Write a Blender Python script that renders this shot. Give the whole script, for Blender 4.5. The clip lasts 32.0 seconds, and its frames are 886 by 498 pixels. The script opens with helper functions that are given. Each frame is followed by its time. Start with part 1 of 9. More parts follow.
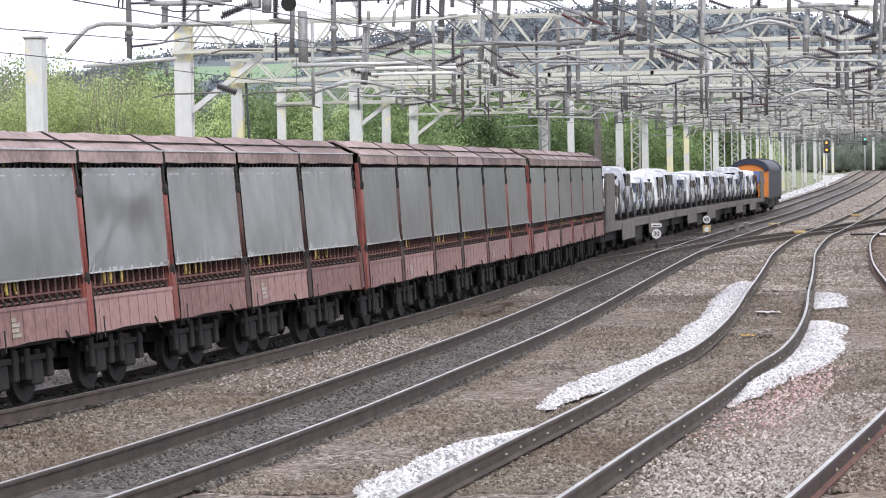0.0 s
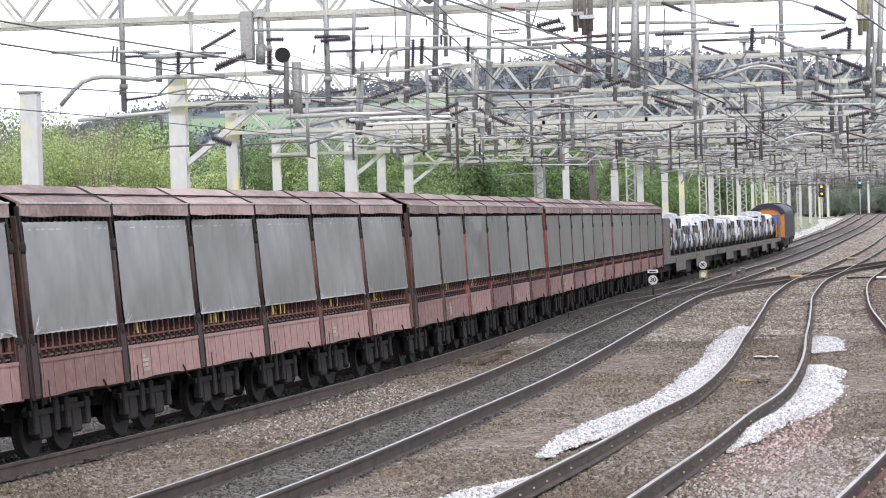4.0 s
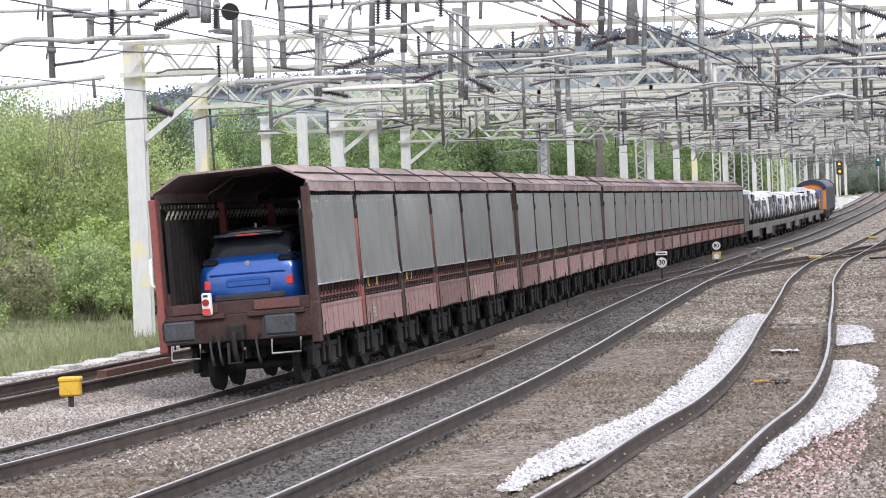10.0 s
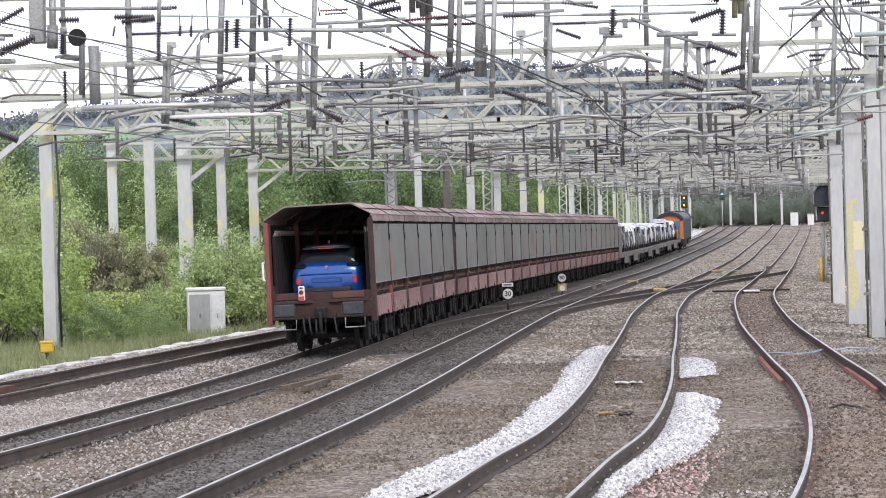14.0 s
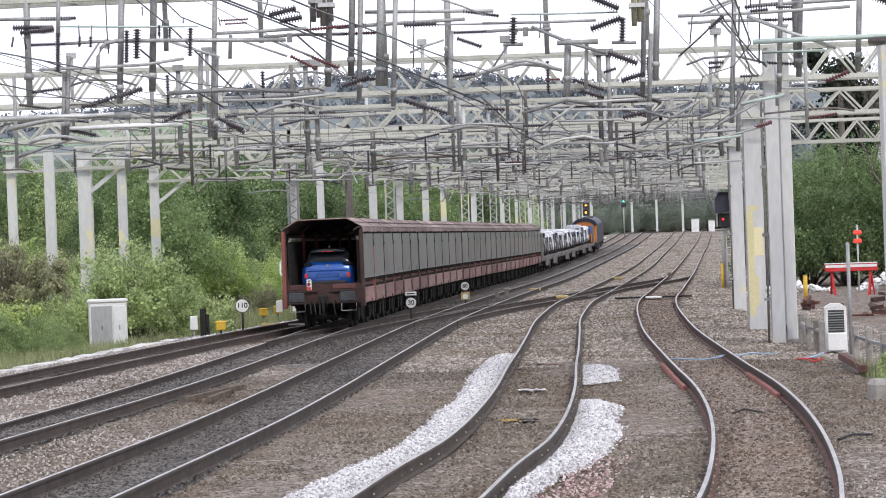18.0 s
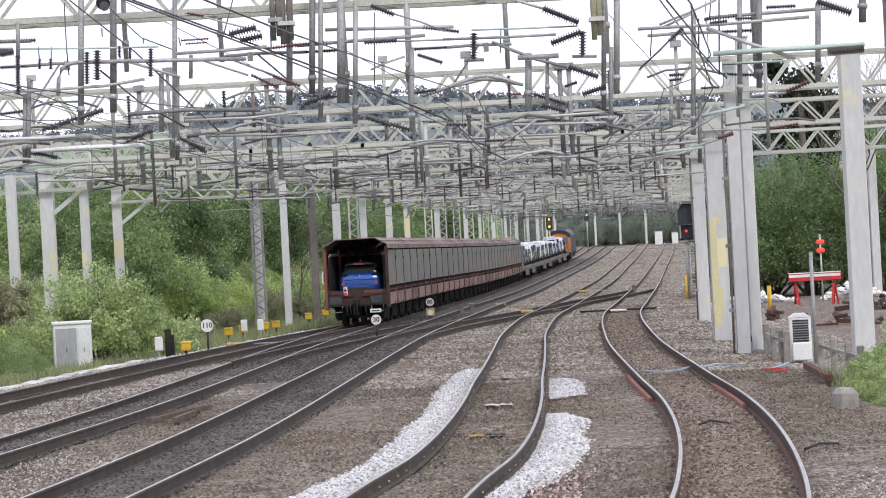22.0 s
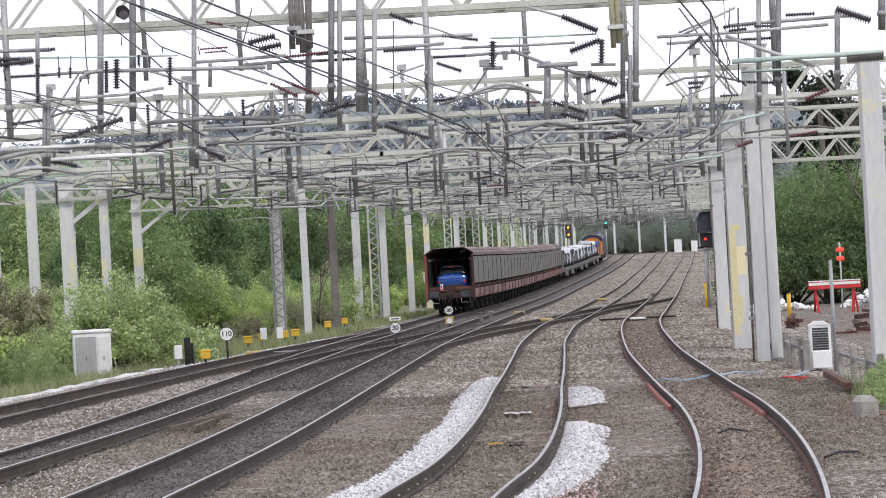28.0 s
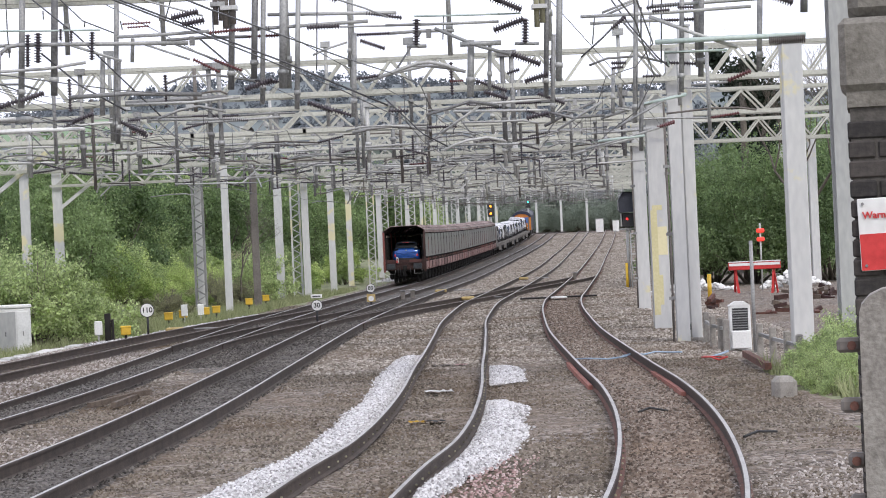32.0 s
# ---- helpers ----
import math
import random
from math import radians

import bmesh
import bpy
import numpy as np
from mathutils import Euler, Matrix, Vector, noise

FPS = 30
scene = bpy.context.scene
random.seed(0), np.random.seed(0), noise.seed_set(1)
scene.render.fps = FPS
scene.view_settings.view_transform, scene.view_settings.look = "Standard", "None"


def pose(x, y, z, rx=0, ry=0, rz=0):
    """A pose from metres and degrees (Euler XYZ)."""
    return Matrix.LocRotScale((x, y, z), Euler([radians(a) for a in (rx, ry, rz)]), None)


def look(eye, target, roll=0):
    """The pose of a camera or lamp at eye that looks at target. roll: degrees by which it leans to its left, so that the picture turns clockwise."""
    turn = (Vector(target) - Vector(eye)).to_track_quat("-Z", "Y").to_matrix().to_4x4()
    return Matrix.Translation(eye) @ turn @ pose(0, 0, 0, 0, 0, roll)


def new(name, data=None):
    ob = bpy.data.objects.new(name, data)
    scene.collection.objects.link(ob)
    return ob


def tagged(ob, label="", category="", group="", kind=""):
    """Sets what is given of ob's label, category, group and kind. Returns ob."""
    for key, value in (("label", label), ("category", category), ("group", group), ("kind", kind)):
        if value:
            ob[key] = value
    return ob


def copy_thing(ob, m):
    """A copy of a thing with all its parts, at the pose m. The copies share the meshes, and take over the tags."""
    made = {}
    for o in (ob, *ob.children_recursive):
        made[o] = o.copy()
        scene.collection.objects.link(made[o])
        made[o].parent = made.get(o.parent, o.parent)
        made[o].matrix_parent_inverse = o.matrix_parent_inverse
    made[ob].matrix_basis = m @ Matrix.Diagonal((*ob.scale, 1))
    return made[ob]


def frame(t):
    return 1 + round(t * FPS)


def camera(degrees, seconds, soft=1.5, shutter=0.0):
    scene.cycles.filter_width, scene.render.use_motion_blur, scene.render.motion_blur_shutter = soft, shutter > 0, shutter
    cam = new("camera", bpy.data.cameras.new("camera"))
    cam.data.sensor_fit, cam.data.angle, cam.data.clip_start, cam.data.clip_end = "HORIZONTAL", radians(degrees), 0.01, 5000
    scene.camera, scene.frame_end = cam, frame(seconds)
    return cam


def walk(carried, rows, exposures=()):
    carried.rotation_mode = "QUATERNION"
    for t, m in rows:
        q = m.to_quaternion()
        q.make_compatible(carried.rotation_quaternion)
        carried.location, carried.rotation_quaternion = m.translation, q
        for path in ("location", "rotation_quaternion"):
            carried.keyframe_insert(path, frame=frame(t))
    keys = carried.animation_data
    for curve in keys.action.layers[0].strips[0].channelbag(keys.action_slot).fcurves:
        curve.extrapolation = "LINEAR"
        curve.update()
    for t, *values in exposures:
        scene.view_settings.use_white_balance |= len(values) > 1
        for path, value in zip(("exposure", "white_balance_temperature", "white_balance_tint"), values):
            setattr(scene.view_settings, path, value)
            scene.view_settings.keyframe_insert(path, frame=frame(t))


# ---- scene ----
cam = camera(21.147, 32.0, soft=1.0)

# time, place, heading to the left, tilt up, lean
PATH = [
    (0.00, -0.100, -6.562, 2.962, 6.842, -1.773, -0.889),
    (0.50, -0.100, -6.562, 2.962, 6.791, -1.849, -1.222),
    (1.00, -0.100, -6.562, 2.962, 6.871, -1.681, -1.165),
    (1.50, -0.100, -6.562, 2.962, 6.720, -1.456, -1.402),
    (2.00, -0.100, -6.562, 2.962, 6.664, -1.129, -1.542),
    (2.50, -0.100, -6.562, 2.962, 6.642, -0.576, -1.424),
    (4.50, -0.100, -6.562, 2.962, 6.751, -0.633, -1.782),
    (5.00, -0.100, -6.562, 2.962, 6.750, -0.747, -1.889),
    (5.50, -0.100, -6.562, 2.962, 6.824, -0.831, -1.580),
    (6.00, -0.100, -6.562, 2.962, 6.950, -0.848, -1.472),
    (6.50, -0.100, -6.562, 2.962, 6.930, -0.817, -1.402),
    (7.00, -0.100, -6.562, 2.962, 6.971, -0.717, -1.381),
    (7.50, -0.100, -6.562, 2.962, 6.696, -0.722, -1.543),
    (8.00, -0.100, -6.562, 2.962, 6.407, -0.724, -1.526),
    (8.50, -0.100, -6.562, 2.962, 6.297, -0.631, -1.721),
    (8.68, -0.100, -6.562, 2.962, 6.330, -0.660, -1.750),
    (8.84, -0.050, -3.400, 2.900, 6.750, -0.730, -1.950),
    (9.00, 0.000, -0.800, 2.855, 7.170, -0.800, -2.100),
    (9.16, 0.000, 0.000, 2.850, 7.270, -0.930, -2.140),
    (9.50, 0.000, 0.000, 2.850, 7.219, -1.139, -2.150),
    (10.00, 0.000, 0.000, 2.850, 7.142, -0.999, -2.183),
    (10.50, 0.000, 0.000, 2.850, 7.055, -0.870, -2.097),
    (11.00, 0.000, 0.000, 2.850, 6.953, -0.790, -1.905),
    (11.50, 0.000, 0.000, 2.850, 6.531, -0.678, -2.054),
    (12.00, 0.000, 0.000, 2.850, 5.625, -0.708, -1.819),
    (12.50, 0.000, 0.000, 2.850, 4.882, -0.655, -1.695),
    (13.00, 0.000, 0.000, 2.850, 4.188, -0.510, -1.483),
    (13.50, 0.000, 0.000, 2.850, 3.699, -0.427, -1.492),
    (14.00, 0.000, 0.000, 2.850, 3.423, -0.393, -1.581),
    (14.50, 0.000, 0.000, 2.850, 3.060, -0.391, -1.790),
    (15.00, 0.000, 0.000, 2.850, 2.461, -0.447, -1.936),
    (15.50, 0.000, 0.000, 2.850, 2.183, -0.481, -1.801),
    (17.50, 0.000, 0.000, 2.850, 1.448, -0.275, -2.225),
    (18.00, 0.000, 0.000, 2.850, 1.071, -0.251, -2.062),
    (18.50, 0.000, 0.000, 2.850, 0.914, -0.246, -2.148),
    (19.00, 0.000, 0.000, 2.850, 0.759, -0.128, -2.184),
    (19.50, 0.000, 0.000, 2.850, 0.784, -0.093, -2.179),
    (20.00, 0.000, 0.000, 2.850, 0.515, -0.104, -2.426),
    (20.50, 0.000, 0.000, 2.850, -0.030, -0.045, -2.563),
    (21.00, 0.000, 0.000, 2.850, -0.177, -0.060, -2.372),
    (21.50, 0.000, 0.000, 2.850, 0.087, 0.003, -2.775),
    (22.00, 0.000, 0.000, 2.850, 0.187, 0.099, -3.019),
    (22.50, 0.000, 0.000, 2.850, 0.175, 0.133, -2.826),
    (23.00, 0.000, 0.000, 2.850, -0.005, 0.146, -2.970),
    (23.50, 0.000, 0.000, 2.850, -0.194, 0.105, -3.113),
    (24.00, 0.000, 0.000, 2.850, -0.374, 0.100, -2.894),
    (24.50, 0.000, 0.000, 2.850, -0.402, 0.139, -2.711),
    (25.00, 0.000, 0.000, 2.850, -0.292, 0.095, -2.576),
    (25.50, 0.000, 0.000, 2.850, 0.169, -0.171, -2.547),
    (27.50, 0.000, 0.000, 2.850, 0.528, 0.200, -3.005),
    (28.00, 0.000, 0.000, 2.850, 0.638, 0.322, -3.073),
    (28.50, 0.000, 0.000, 2.850, 0.543, -0.034, -2.853),
    (29.00, 0.000, 0.000, 2.850, 0.405, -0.145, -2.725),
    (29.50, 0.000, 0.000, 2.850, 0.004, -0.251, -2.532),
    (30.00, 0.000, 0.000, 2.850, -0.284, -0.183, -2.749),
    (30.50, 0.000, 0.000, 2.850, -0.369, -0.202, -2.681),
    (31.00, 0.000, 0.000, 2.850, -0.486, -0.295, -2.547),
    (31.50, 0.000, 0.000, 2.850, -0.827, -0.301, -2.552),
    (32.00, 0.000, 0.000, 2.850, -1.215, -0.300, -2.617),
]


def stand(x, y, z, yaw, pitch, roll):
    yaw, pitch = radians(yaw), radians(pitch)
    ahead = Vector((-math.sin(yaw) * math.cos(pitch), math.cos(yaw) * math.cos(pitch), math.sin(pitch)))
    eye = Vector((x, y, z))
    return look(eye, eye + ahead * 10, roll)


walk(cam, [(t, stand(*r)) for t, *r in PATH], [(0, 0.6), (2.5, 0.6), (6, 0.53), (8.5, 0.49), (9.3, 0.5), (10, 0.64), (12, 0.58), (13, 0.53), (15, 0.4), (18, 0.32), (21, 0.25), (32, 0.22)])


# ---------- plan: track centre lines as (distance ahead, offset) ----------
T1P = [(-45, -31.0), (-30, -25.5), (-20, -22.0), (-10, -18.6), (0, -15.6), (8, -13.5), (14, -12.15), (20, -10.9), (25, -9.95), (30, -9.15), (35, -8.5), (40, -7.95), (46, -7.35), (54, -6.75), (62, -6.3), (72, -5.8), (82, -5.25), (92, -4.55), (103, -3.7), (134, -0.9), (152, 0.8), (180, 3.2), (208, 5.7), (292, 14.2), (350, 20.1), (450, 30)]
T2P = [(-10, -11.5), (8, -7.8), (20, -5.95), (31, -4.86), (38, -4.25), (46, -3.75), (54, -3.35), (62, -2.95), (72, -2.45), (82, -1.9), (92, -1.2), (103, -0.3), (134, 2.5), (152, 4.2), (180, 6.6), (208, 9.1), (292, 17.6), (350, 23.5), (450, 33.4)]
T3P = [(-10, -6.2), (8, -3.4), (20, -1.75), (25, -1.05), (30, -0.45), (33, -0.02), (36, 0.27), (40, 0.55), (45, 0.82), (52, 1.1), (58, 1.38), (68, 1.8), (80, 2.3), (88, 2.78), (100, 3.62), (114, 5.0), (148, 8.3), (201, 13.4), (230, 16.1), (292, 22.3), (350, 28.2), (450, 38.1)]
T4P = [(-10, -4.6), (8, -0.2), (20, 2.05), (24, 2.72), (27, 3.15), (30, 3.5), (36, 4.05), (43, 4.45), (50, 4.62), (56, 4.78), (69, 5.2), (78, 5.65), (90, 6.35), (100, 7.1), (114, 8.5), (136, 10.7), (151, 12.2), (208, 17.8), (224, 19.4), (292, 26.4), (350, 32.3), (450, 42.2)]
T0P = [(10, -16.8), (25, -14.6), (40, -12.5), (51, -11.15), (57, -10.5), (66, -9.45), (75, -8.35), (85, -6.95), (95, -5.3), (104, -3.6)]


def curve(points):
    """A smooth offset as a function of the distance ahead."""
    ys, xs = (np.array(c, float) for c in zip(*points))
    slope = np.gradient(xs, ys)

    def f(y):
        y = np.asarray(y, float)
        i = np.clip(np.searchsorted(ys, y) - 1, 0, len(ys) - 2)
        h = ys[i + 1] - ys[i]
        t = (y - ys[i]) / h
        return (2 * t**3 - 3 * t**2 + 1) * xs[i] + (t**3 - 2 * t**2 + t) * h * slope[i] + (3 * t**2 - 2 * t**3) * xs[i + 1] + (t**3 - t**2) * h * slope[i + 1]
    return f


t0x, t1x, t2x, t3x, t4x = (curve(p) for p in (T0P, T1P, T2P, T3P, T4P))


def rise(y):
    """The line climbs gently far ahead and then levels out."""
    return 6.6e-5 * np.clip(np.asarray(y, float) - 150, 0, 205) ** 2


LINE_Y = np.arange(-45, 445, 0.25)
LINE_X = t1x(LINE_Y)
LINE_S = np.concatenate([[0], np.cumsum(np.hypot(np.diff(LINE_X), np.diff(LINE_Y)))])
LINE_S -= np.interp(8.0, LINE_Y, LINE_S)


def on_line(s):
    y = float(np.interp(s, LINE_S, LINE_Y))
    return Vector((float(np.interp(s, LINE_S, LINE_X)), y, float(rise(y))))


def cant(y):
    """Lean of the train's track on the near curve, in degrees."""
    return float(np.interp(y, (-40, 30, 52, 63, 90), (4.7, 4.5, 2.4, 1.7, 0)))


def ride(s, length):
    """The pose of a vehicle whose rear stands at s on the train's line."""
    a, b = on_line(s), on_line(s + length)
    d = b - a
    lean = pose(0.75, 0, 0, 0, -cant((a.y + b.y) / 2), 0) @ pose(-0.75, 0, 0)
    return pose(*a, math.degrees(math.atan2(d.z, d.xy.length)), 0, -math.degrees(math.atan2(d.x, d.y))) @ lean


# ---------- world and light ----------
world = bpy.data.worlds.new("world")
scene.world = world
world.use_nodes = True
wt = world.node_tree
sky = wt.nodes.new("ShaderNodeTexSky")
sky.sky_type, sky.sun_disc = "NISHITA", False
sky.sun_elevation, sky.sun_rotation = radians(48), radians(200)
haze = wt.nodes.new("ShaderNodeMix")
haze.data_type = "RGBA"
haze.inputs[0].default_value = 0.93
haze.inputs[7].default_value = (8.75, 8.9, 10.2, 1)
wt.links.new(sky.outputs[0], haze.inputs[6])
back = wt.nodes["Background"]
back.inputs[1].default_value = 0.125
wt.links.new(haze.outputs[2], back.inputs[0])
sun = new("sun", bpy.data.lights.new("sun", "SUN"))
sun.data.energy, sun.data.angle, sun.data.color = 1.3, radians(12), (1, 0.95, 0.88)
sun.matrix_world = look((30, -40, 60), (0, 20, 0))


# ---------- materials ----------
def mat(name, dark, light, rough=0.8, metal=0.0, scale=8.0, fine=60.0, bump=0.3, spread=0.12, coat=0.0, contrast=1.0, stretch=(1, 1, 1), trans=0.0):
    """Two colours mixed at two scales of noise, with bump and some change from piece to piece."""
    m = bpy.data.materials.new(name)
    m.use_nodes = True
    nt = m.node_tree
    n, l = nt.nodes, nt.links
    bsdf = n["Principled BSDF"]
    co = n.new("ShaderNodeTexCoord")
    mp = n.new("ShaderNodeMapping")
    mp.inputs["Scale"].default_value = stretch
    l.new(co.outputs["Object"], mp.inputs[0])
    a, b = n.new("ShaderNodeTexNoise"), n.new("ShaderNodeTexNoise")
    a.inputs["Scale"].default_value, b.inputs["Scale"].default_value = scale, fine
    a.inputs["Detail"].default_value, b.inputs["Detail"].default_value = 4, 3
    l.new(mp.outputs[0], a.inputs["Vector"]), l.new(mp.outputs[0], b.inputs["Vector"])
    add = n.new("ShaderNodeMath")
    add.operation = "ADD"
    l.new(a.outputs[0], add.inputs[0]), l.new(b.outputs[0], add.inputs[1])
    info = n.new("ShaderNodeObjectInfo")
    rnd = n.new("ShaderNodeMath")
    rnd.operation, rnd.inputs[1].default_value = "MULTIPLY_ADD", spread
    l.new(info.outputs["Random"], rnd.inputs[0]), l.new(add.outputs[0], rnd.inputs[2])
    ramp = n.new("ShaderNodeMapRange")
    w = 0.32 / contrast
    ramp.inputs[1].default_value, ramp.inputs[2].default_value = 1.0 + spread / 2 - w, 1.0 + spread / 2 + w
    l.new(rnd.outputs[0], ramp.inputs[0])
    mix = n.new("ShaderNodeMix")
    mix.data_type = "RGBA"
    mix.inputs[6].default_value, mix.inputs[7].default_value = (*dark, 1), (*light, 1)
    l.new(ramp.outputs[0], mix.inputs[0]), l.new(mix.outputs[2], bsdf.inputs["Base Color"])
    bp = n.new("ShaderNodeBump")
    bp.inputs["Strength"].default_value, bp.inputs["Distance"].default_value = bump, 0.01
    l.new(b.outputs[0], bp.inputs["Height"]), l.new(bp.outputs[0], bsdf.inputs["Normal"])
    bsdf.inputs["Roughness"].default_value, bsdf.inputs["Metallic"].default_value = rough, metal
    bsdf.inputs["Coat Weight"].default_value = coat
    bsdf.inputs["Coat Roughness"].default_value = 0.08
    return m


def gravel(name, tones, size, stain, stain_amount, patch=0.35):
    """Crushed stone: each stone its own tone, broad patches of dust and rust between."""
    m = bpy.data.materials.new(name)
    m.use_nodes = True
    nt = m.node_tree
    n, l = nt.nodes, nt.links
    bsdf = n["Principled BSDF"]
    bsdf.inputs["Roughness"].default_value = 0.95
    co = n.new("ShaderNodeTexCoord")
    vor = n.new("ShaderNodeTexVoronoi")
    vor.inputs["Scale"].default_value = 1 / size
    l.new(co.outputs["Object"], vor.inputs["Vector"])
    sep = n.new("ShaderNodeSeparateColor")
    l.new(vor.outputs["Color"], sep.inputs[0])
    ramp = n.new("ShaderNodeValToRGB")
    ramp.color_ramp.interpolation = "CONSTANT"
    while len(ramp.color_ramp.elements) < len(tones):
        ramp.color_ramp.elements.new(0.5)
    for i, c in enumerate(tones):
        e = ramp.color_ramp.elements[i]
        e.position, e.color = i / len(tones), (*c, 1)
    l.new(sep.outputs[0], ramp.inputs[0])
    big = n.new("ShaderNodeTexNoise")
    big.inputs["Scale"].default_value, big.inputs["Detail"].default_value = patch, 5
    l.new(co.outputs["Object"], big.inputs["Vector"])
    rng = n.new("ShaderNodeMapRange")
    rng.inputs[1].default_value, rng.inputs[2].default_value, rng.inputs[4].default_value = 0.42, 0.68, stain_amount
    l.new(big.outputs[0], rng.inputs[0])
    mix = n.new("ShaderNodeMix")
    mix.data_type = "RGBA"
    mix.inputs[7].default_value = (*stain, 1)
    l.new(rng.outputs[0], mix.inputs[0]), l.new(ramp.outputs[0], mix.inputs[6])
    mid = n.new("ShaderNodeTexNoise")
    mid.inputs["Scale"].default_value, mid.inputs["Detail"].default_value = 2.2, 6
    mid.inputs["Roughness"].default_value = 0.75
    l.new(co.outputs["Object"], mid.inputs["Vector"])
    val = n.new("ShaderNodeMapRange")
    val.inputs[1].default_value, val.inputs[2].default_value, val.inputs[3].default_value, val.inputs[4].default_value = 0.3, 0.7, 0.55, 1.5
    l.new(mid.outputs[0], val.inputs[0])
    hsv = n.new("ShaderNodeHueSaturation")
    l.new(val.outputs[0], hsv.inputs["Value"]), l.new(mix.outputs[2], hsv.inputs["Color"])
    l.new(hsv.outputs[0], bsdf.inputs["Base Color"])
    bp = n.new("ShaderNodeBump")
    bp.inputs["Strength"].default_value, bp.inputs["Distance"].default_value, bp.invert = 1.0, size * 0.6, True
    l.new(vor.outputs["Distance"], bp.inputs["Height"]), l.new(bp.outputs[0], bsdf.inputs["Normal"])
    return m


M = {}
M["ballast"] = gravel("ballast", [(0.075, 0.062, 0.054), (0.22, 0.19, 0.165), (0.15, 0.122, 0.1), (0.30, 0.265, 0.235), (0.115, 0.092, 0.075), (0.19, 0.155, 0.125)], 0.07, (0.16, 0.115, 0.08), 0.6)
M["ballast_dark"] = gravel("ballast_dark", [(0.05, 0.045, 0.042), (0.14, 0.125, 0.115), (0.09, 0.08, 0.075), (0.18, 0.165, 0.15)], 0.07, (0.06, 0.052, 0.046), 0.7)
M["stone_brown"] = gravel("stone_brown", [(0.09, 0.072, 0.058), (0.21, 0.17, 0.14), (0.15, 0.118, 0.094), (0.28, 0.24, 0.2)], 0.07, (0.19, 0.125, 0.078), 0.7)


def stone_mat(name, tones, dirt=0.0):
    """Loose stones, each with a tone of its own, under broad patches of rusty dirt."""
    m = mat(name, tones[0], tones[-1], 0.95, scale=12, fine=60)
    nt = m.node_tree
    geo, ramp = nt.nodes.new("ShaderNodeNewGeometry"), nt.nodes.new("ShaderNodeValToRGB")
    while len(ramp.color_ramp.elements) < len(tones):
        ramp.color_ramp.elements.new(0.5)
    for i, c in enumerate(tones):
        e = ramp.color_ramp.elements[i]
        e.position, e.color = i / (len(tones) - 1), (*c, 1)
    nt.links.new(geo.outputs["Random Per Island"], ramp.inputs[0])
    out = ramp.outputs[0]
    if dirt:
        co = nt.nodes.new("ShaderNodeTexCoord")
        for scale, lo, hi, tint in ((0.33, 0.45, 0.66, (0.13, 0.088, 0.055)), (0.9, 0.52, 0.7, (0.07, 0.058, 0.048))):
            big, rng, mix = nt.nodes.new("ShaderNodeTexNoise"), nt.nodes.new("ShaderNodeMapRange"), nt.nodes.new("ShaderNodeMix")
            big.inputs["Scale"].default_value, big.inputs["Detail"].default_value = scale, 5
            rng.inputs[1].default_value, rng.inputs[2].default_value, rng.inputs[4].default_value = lo, hi, dirt
            mix.data_type = "RGBA"
            mix.inputs[7].default_value = (*tint, 1)
            nt.links.new(co.outputs["Object"], big.inputs["Vector"]), nt.links.new(big.outputs[0], rng.inputs[0])
            nt.links.new(rng.outputs[0], mix.inputs[0]), nt.links.new(out, mix.inputs[6])
            out = mix.outputs[2]
    nt.links.new(out, nt.nodes["Principled BSDF"].inputs["Base Color"])
    return m


M["ballast_white"] = stone_mat("ballast_white", [(0.24, 0.23, 0.23), (0.5, 0.49, 0.495), (0.66, 0.65, 0.66), (0.79, 0.78, 0.795)])
M["stone"] = stone_mat("stone", [(0.075, 0.062, 0.049), (0.135, 0.113, 0.089), (0.19, 0.162, 0.13), (0.25, 0.217, 0.178), (0.345, 0.308, 0.262)], 0.6)
M["stone_pale"] = stone_mat("stone_pale", [(0.2, 0.17, 0.15), (0.33, 0.295, 0.27), (0.44, 0.4, 0.375), (0.6, 0.56, 0.535)], 0.3)
M["stone_dust"] = stone_mat("stone_dust", [(0.18, 0.155, 0.13), (0.3, 0.266, 0.23), (0.42, 0.38, 0.338), (0.56, 0.515, 0.47)], 0.5)
M["stone_red"] = stone_mat("stone_red", [(0.24, 0.15, 0.14), (0.45, 0.31, 0.3), (0.6, 0.5, 0.48)])
M["verge"] = mat("verge", (0.1, 0.12, 0.055), (0.26, 0.27, 0.16), 0.95, scale=0.7, fine=9, contrast=1.3)
M["rail_side"] = mat("rail_side", (0.026, 0.02, 0.017), (0.085, 0.063, 0.052), 0.8, scale=3, fine=40)
M["rust_red"] = mat("rust_red", (0.2, 0.075, 0.058), (0.36, 0.15, 0.12), 0.85, scale=4, fine=40)
M["rail_web"] = mat("rail_web", (0.016, 0.011, 0.011), (0.06, 0.035, 0.03), 0.7, scale=3, fine=40)
M["rail_rust"] = mat("rail_rust", (0.05, 0.024, 0.019), (0.16, 0.07, 0.052), 0.85, scale=3, fine=40)
M["rail_head"] = mat("rail_head", (0.36, 0.355, 0.35), (0.62, 0.615, 0.61), 0.45, 0.85, scale=2, fine=30, bump=0.05)
M["rail_head_mid"] = mat("rail_head_mid", (0.27, 0.255, 0.245), (0.6, 0.585, 0.57), 0.38, 0.8, scale=1.2, fine=30, bump=0.05)
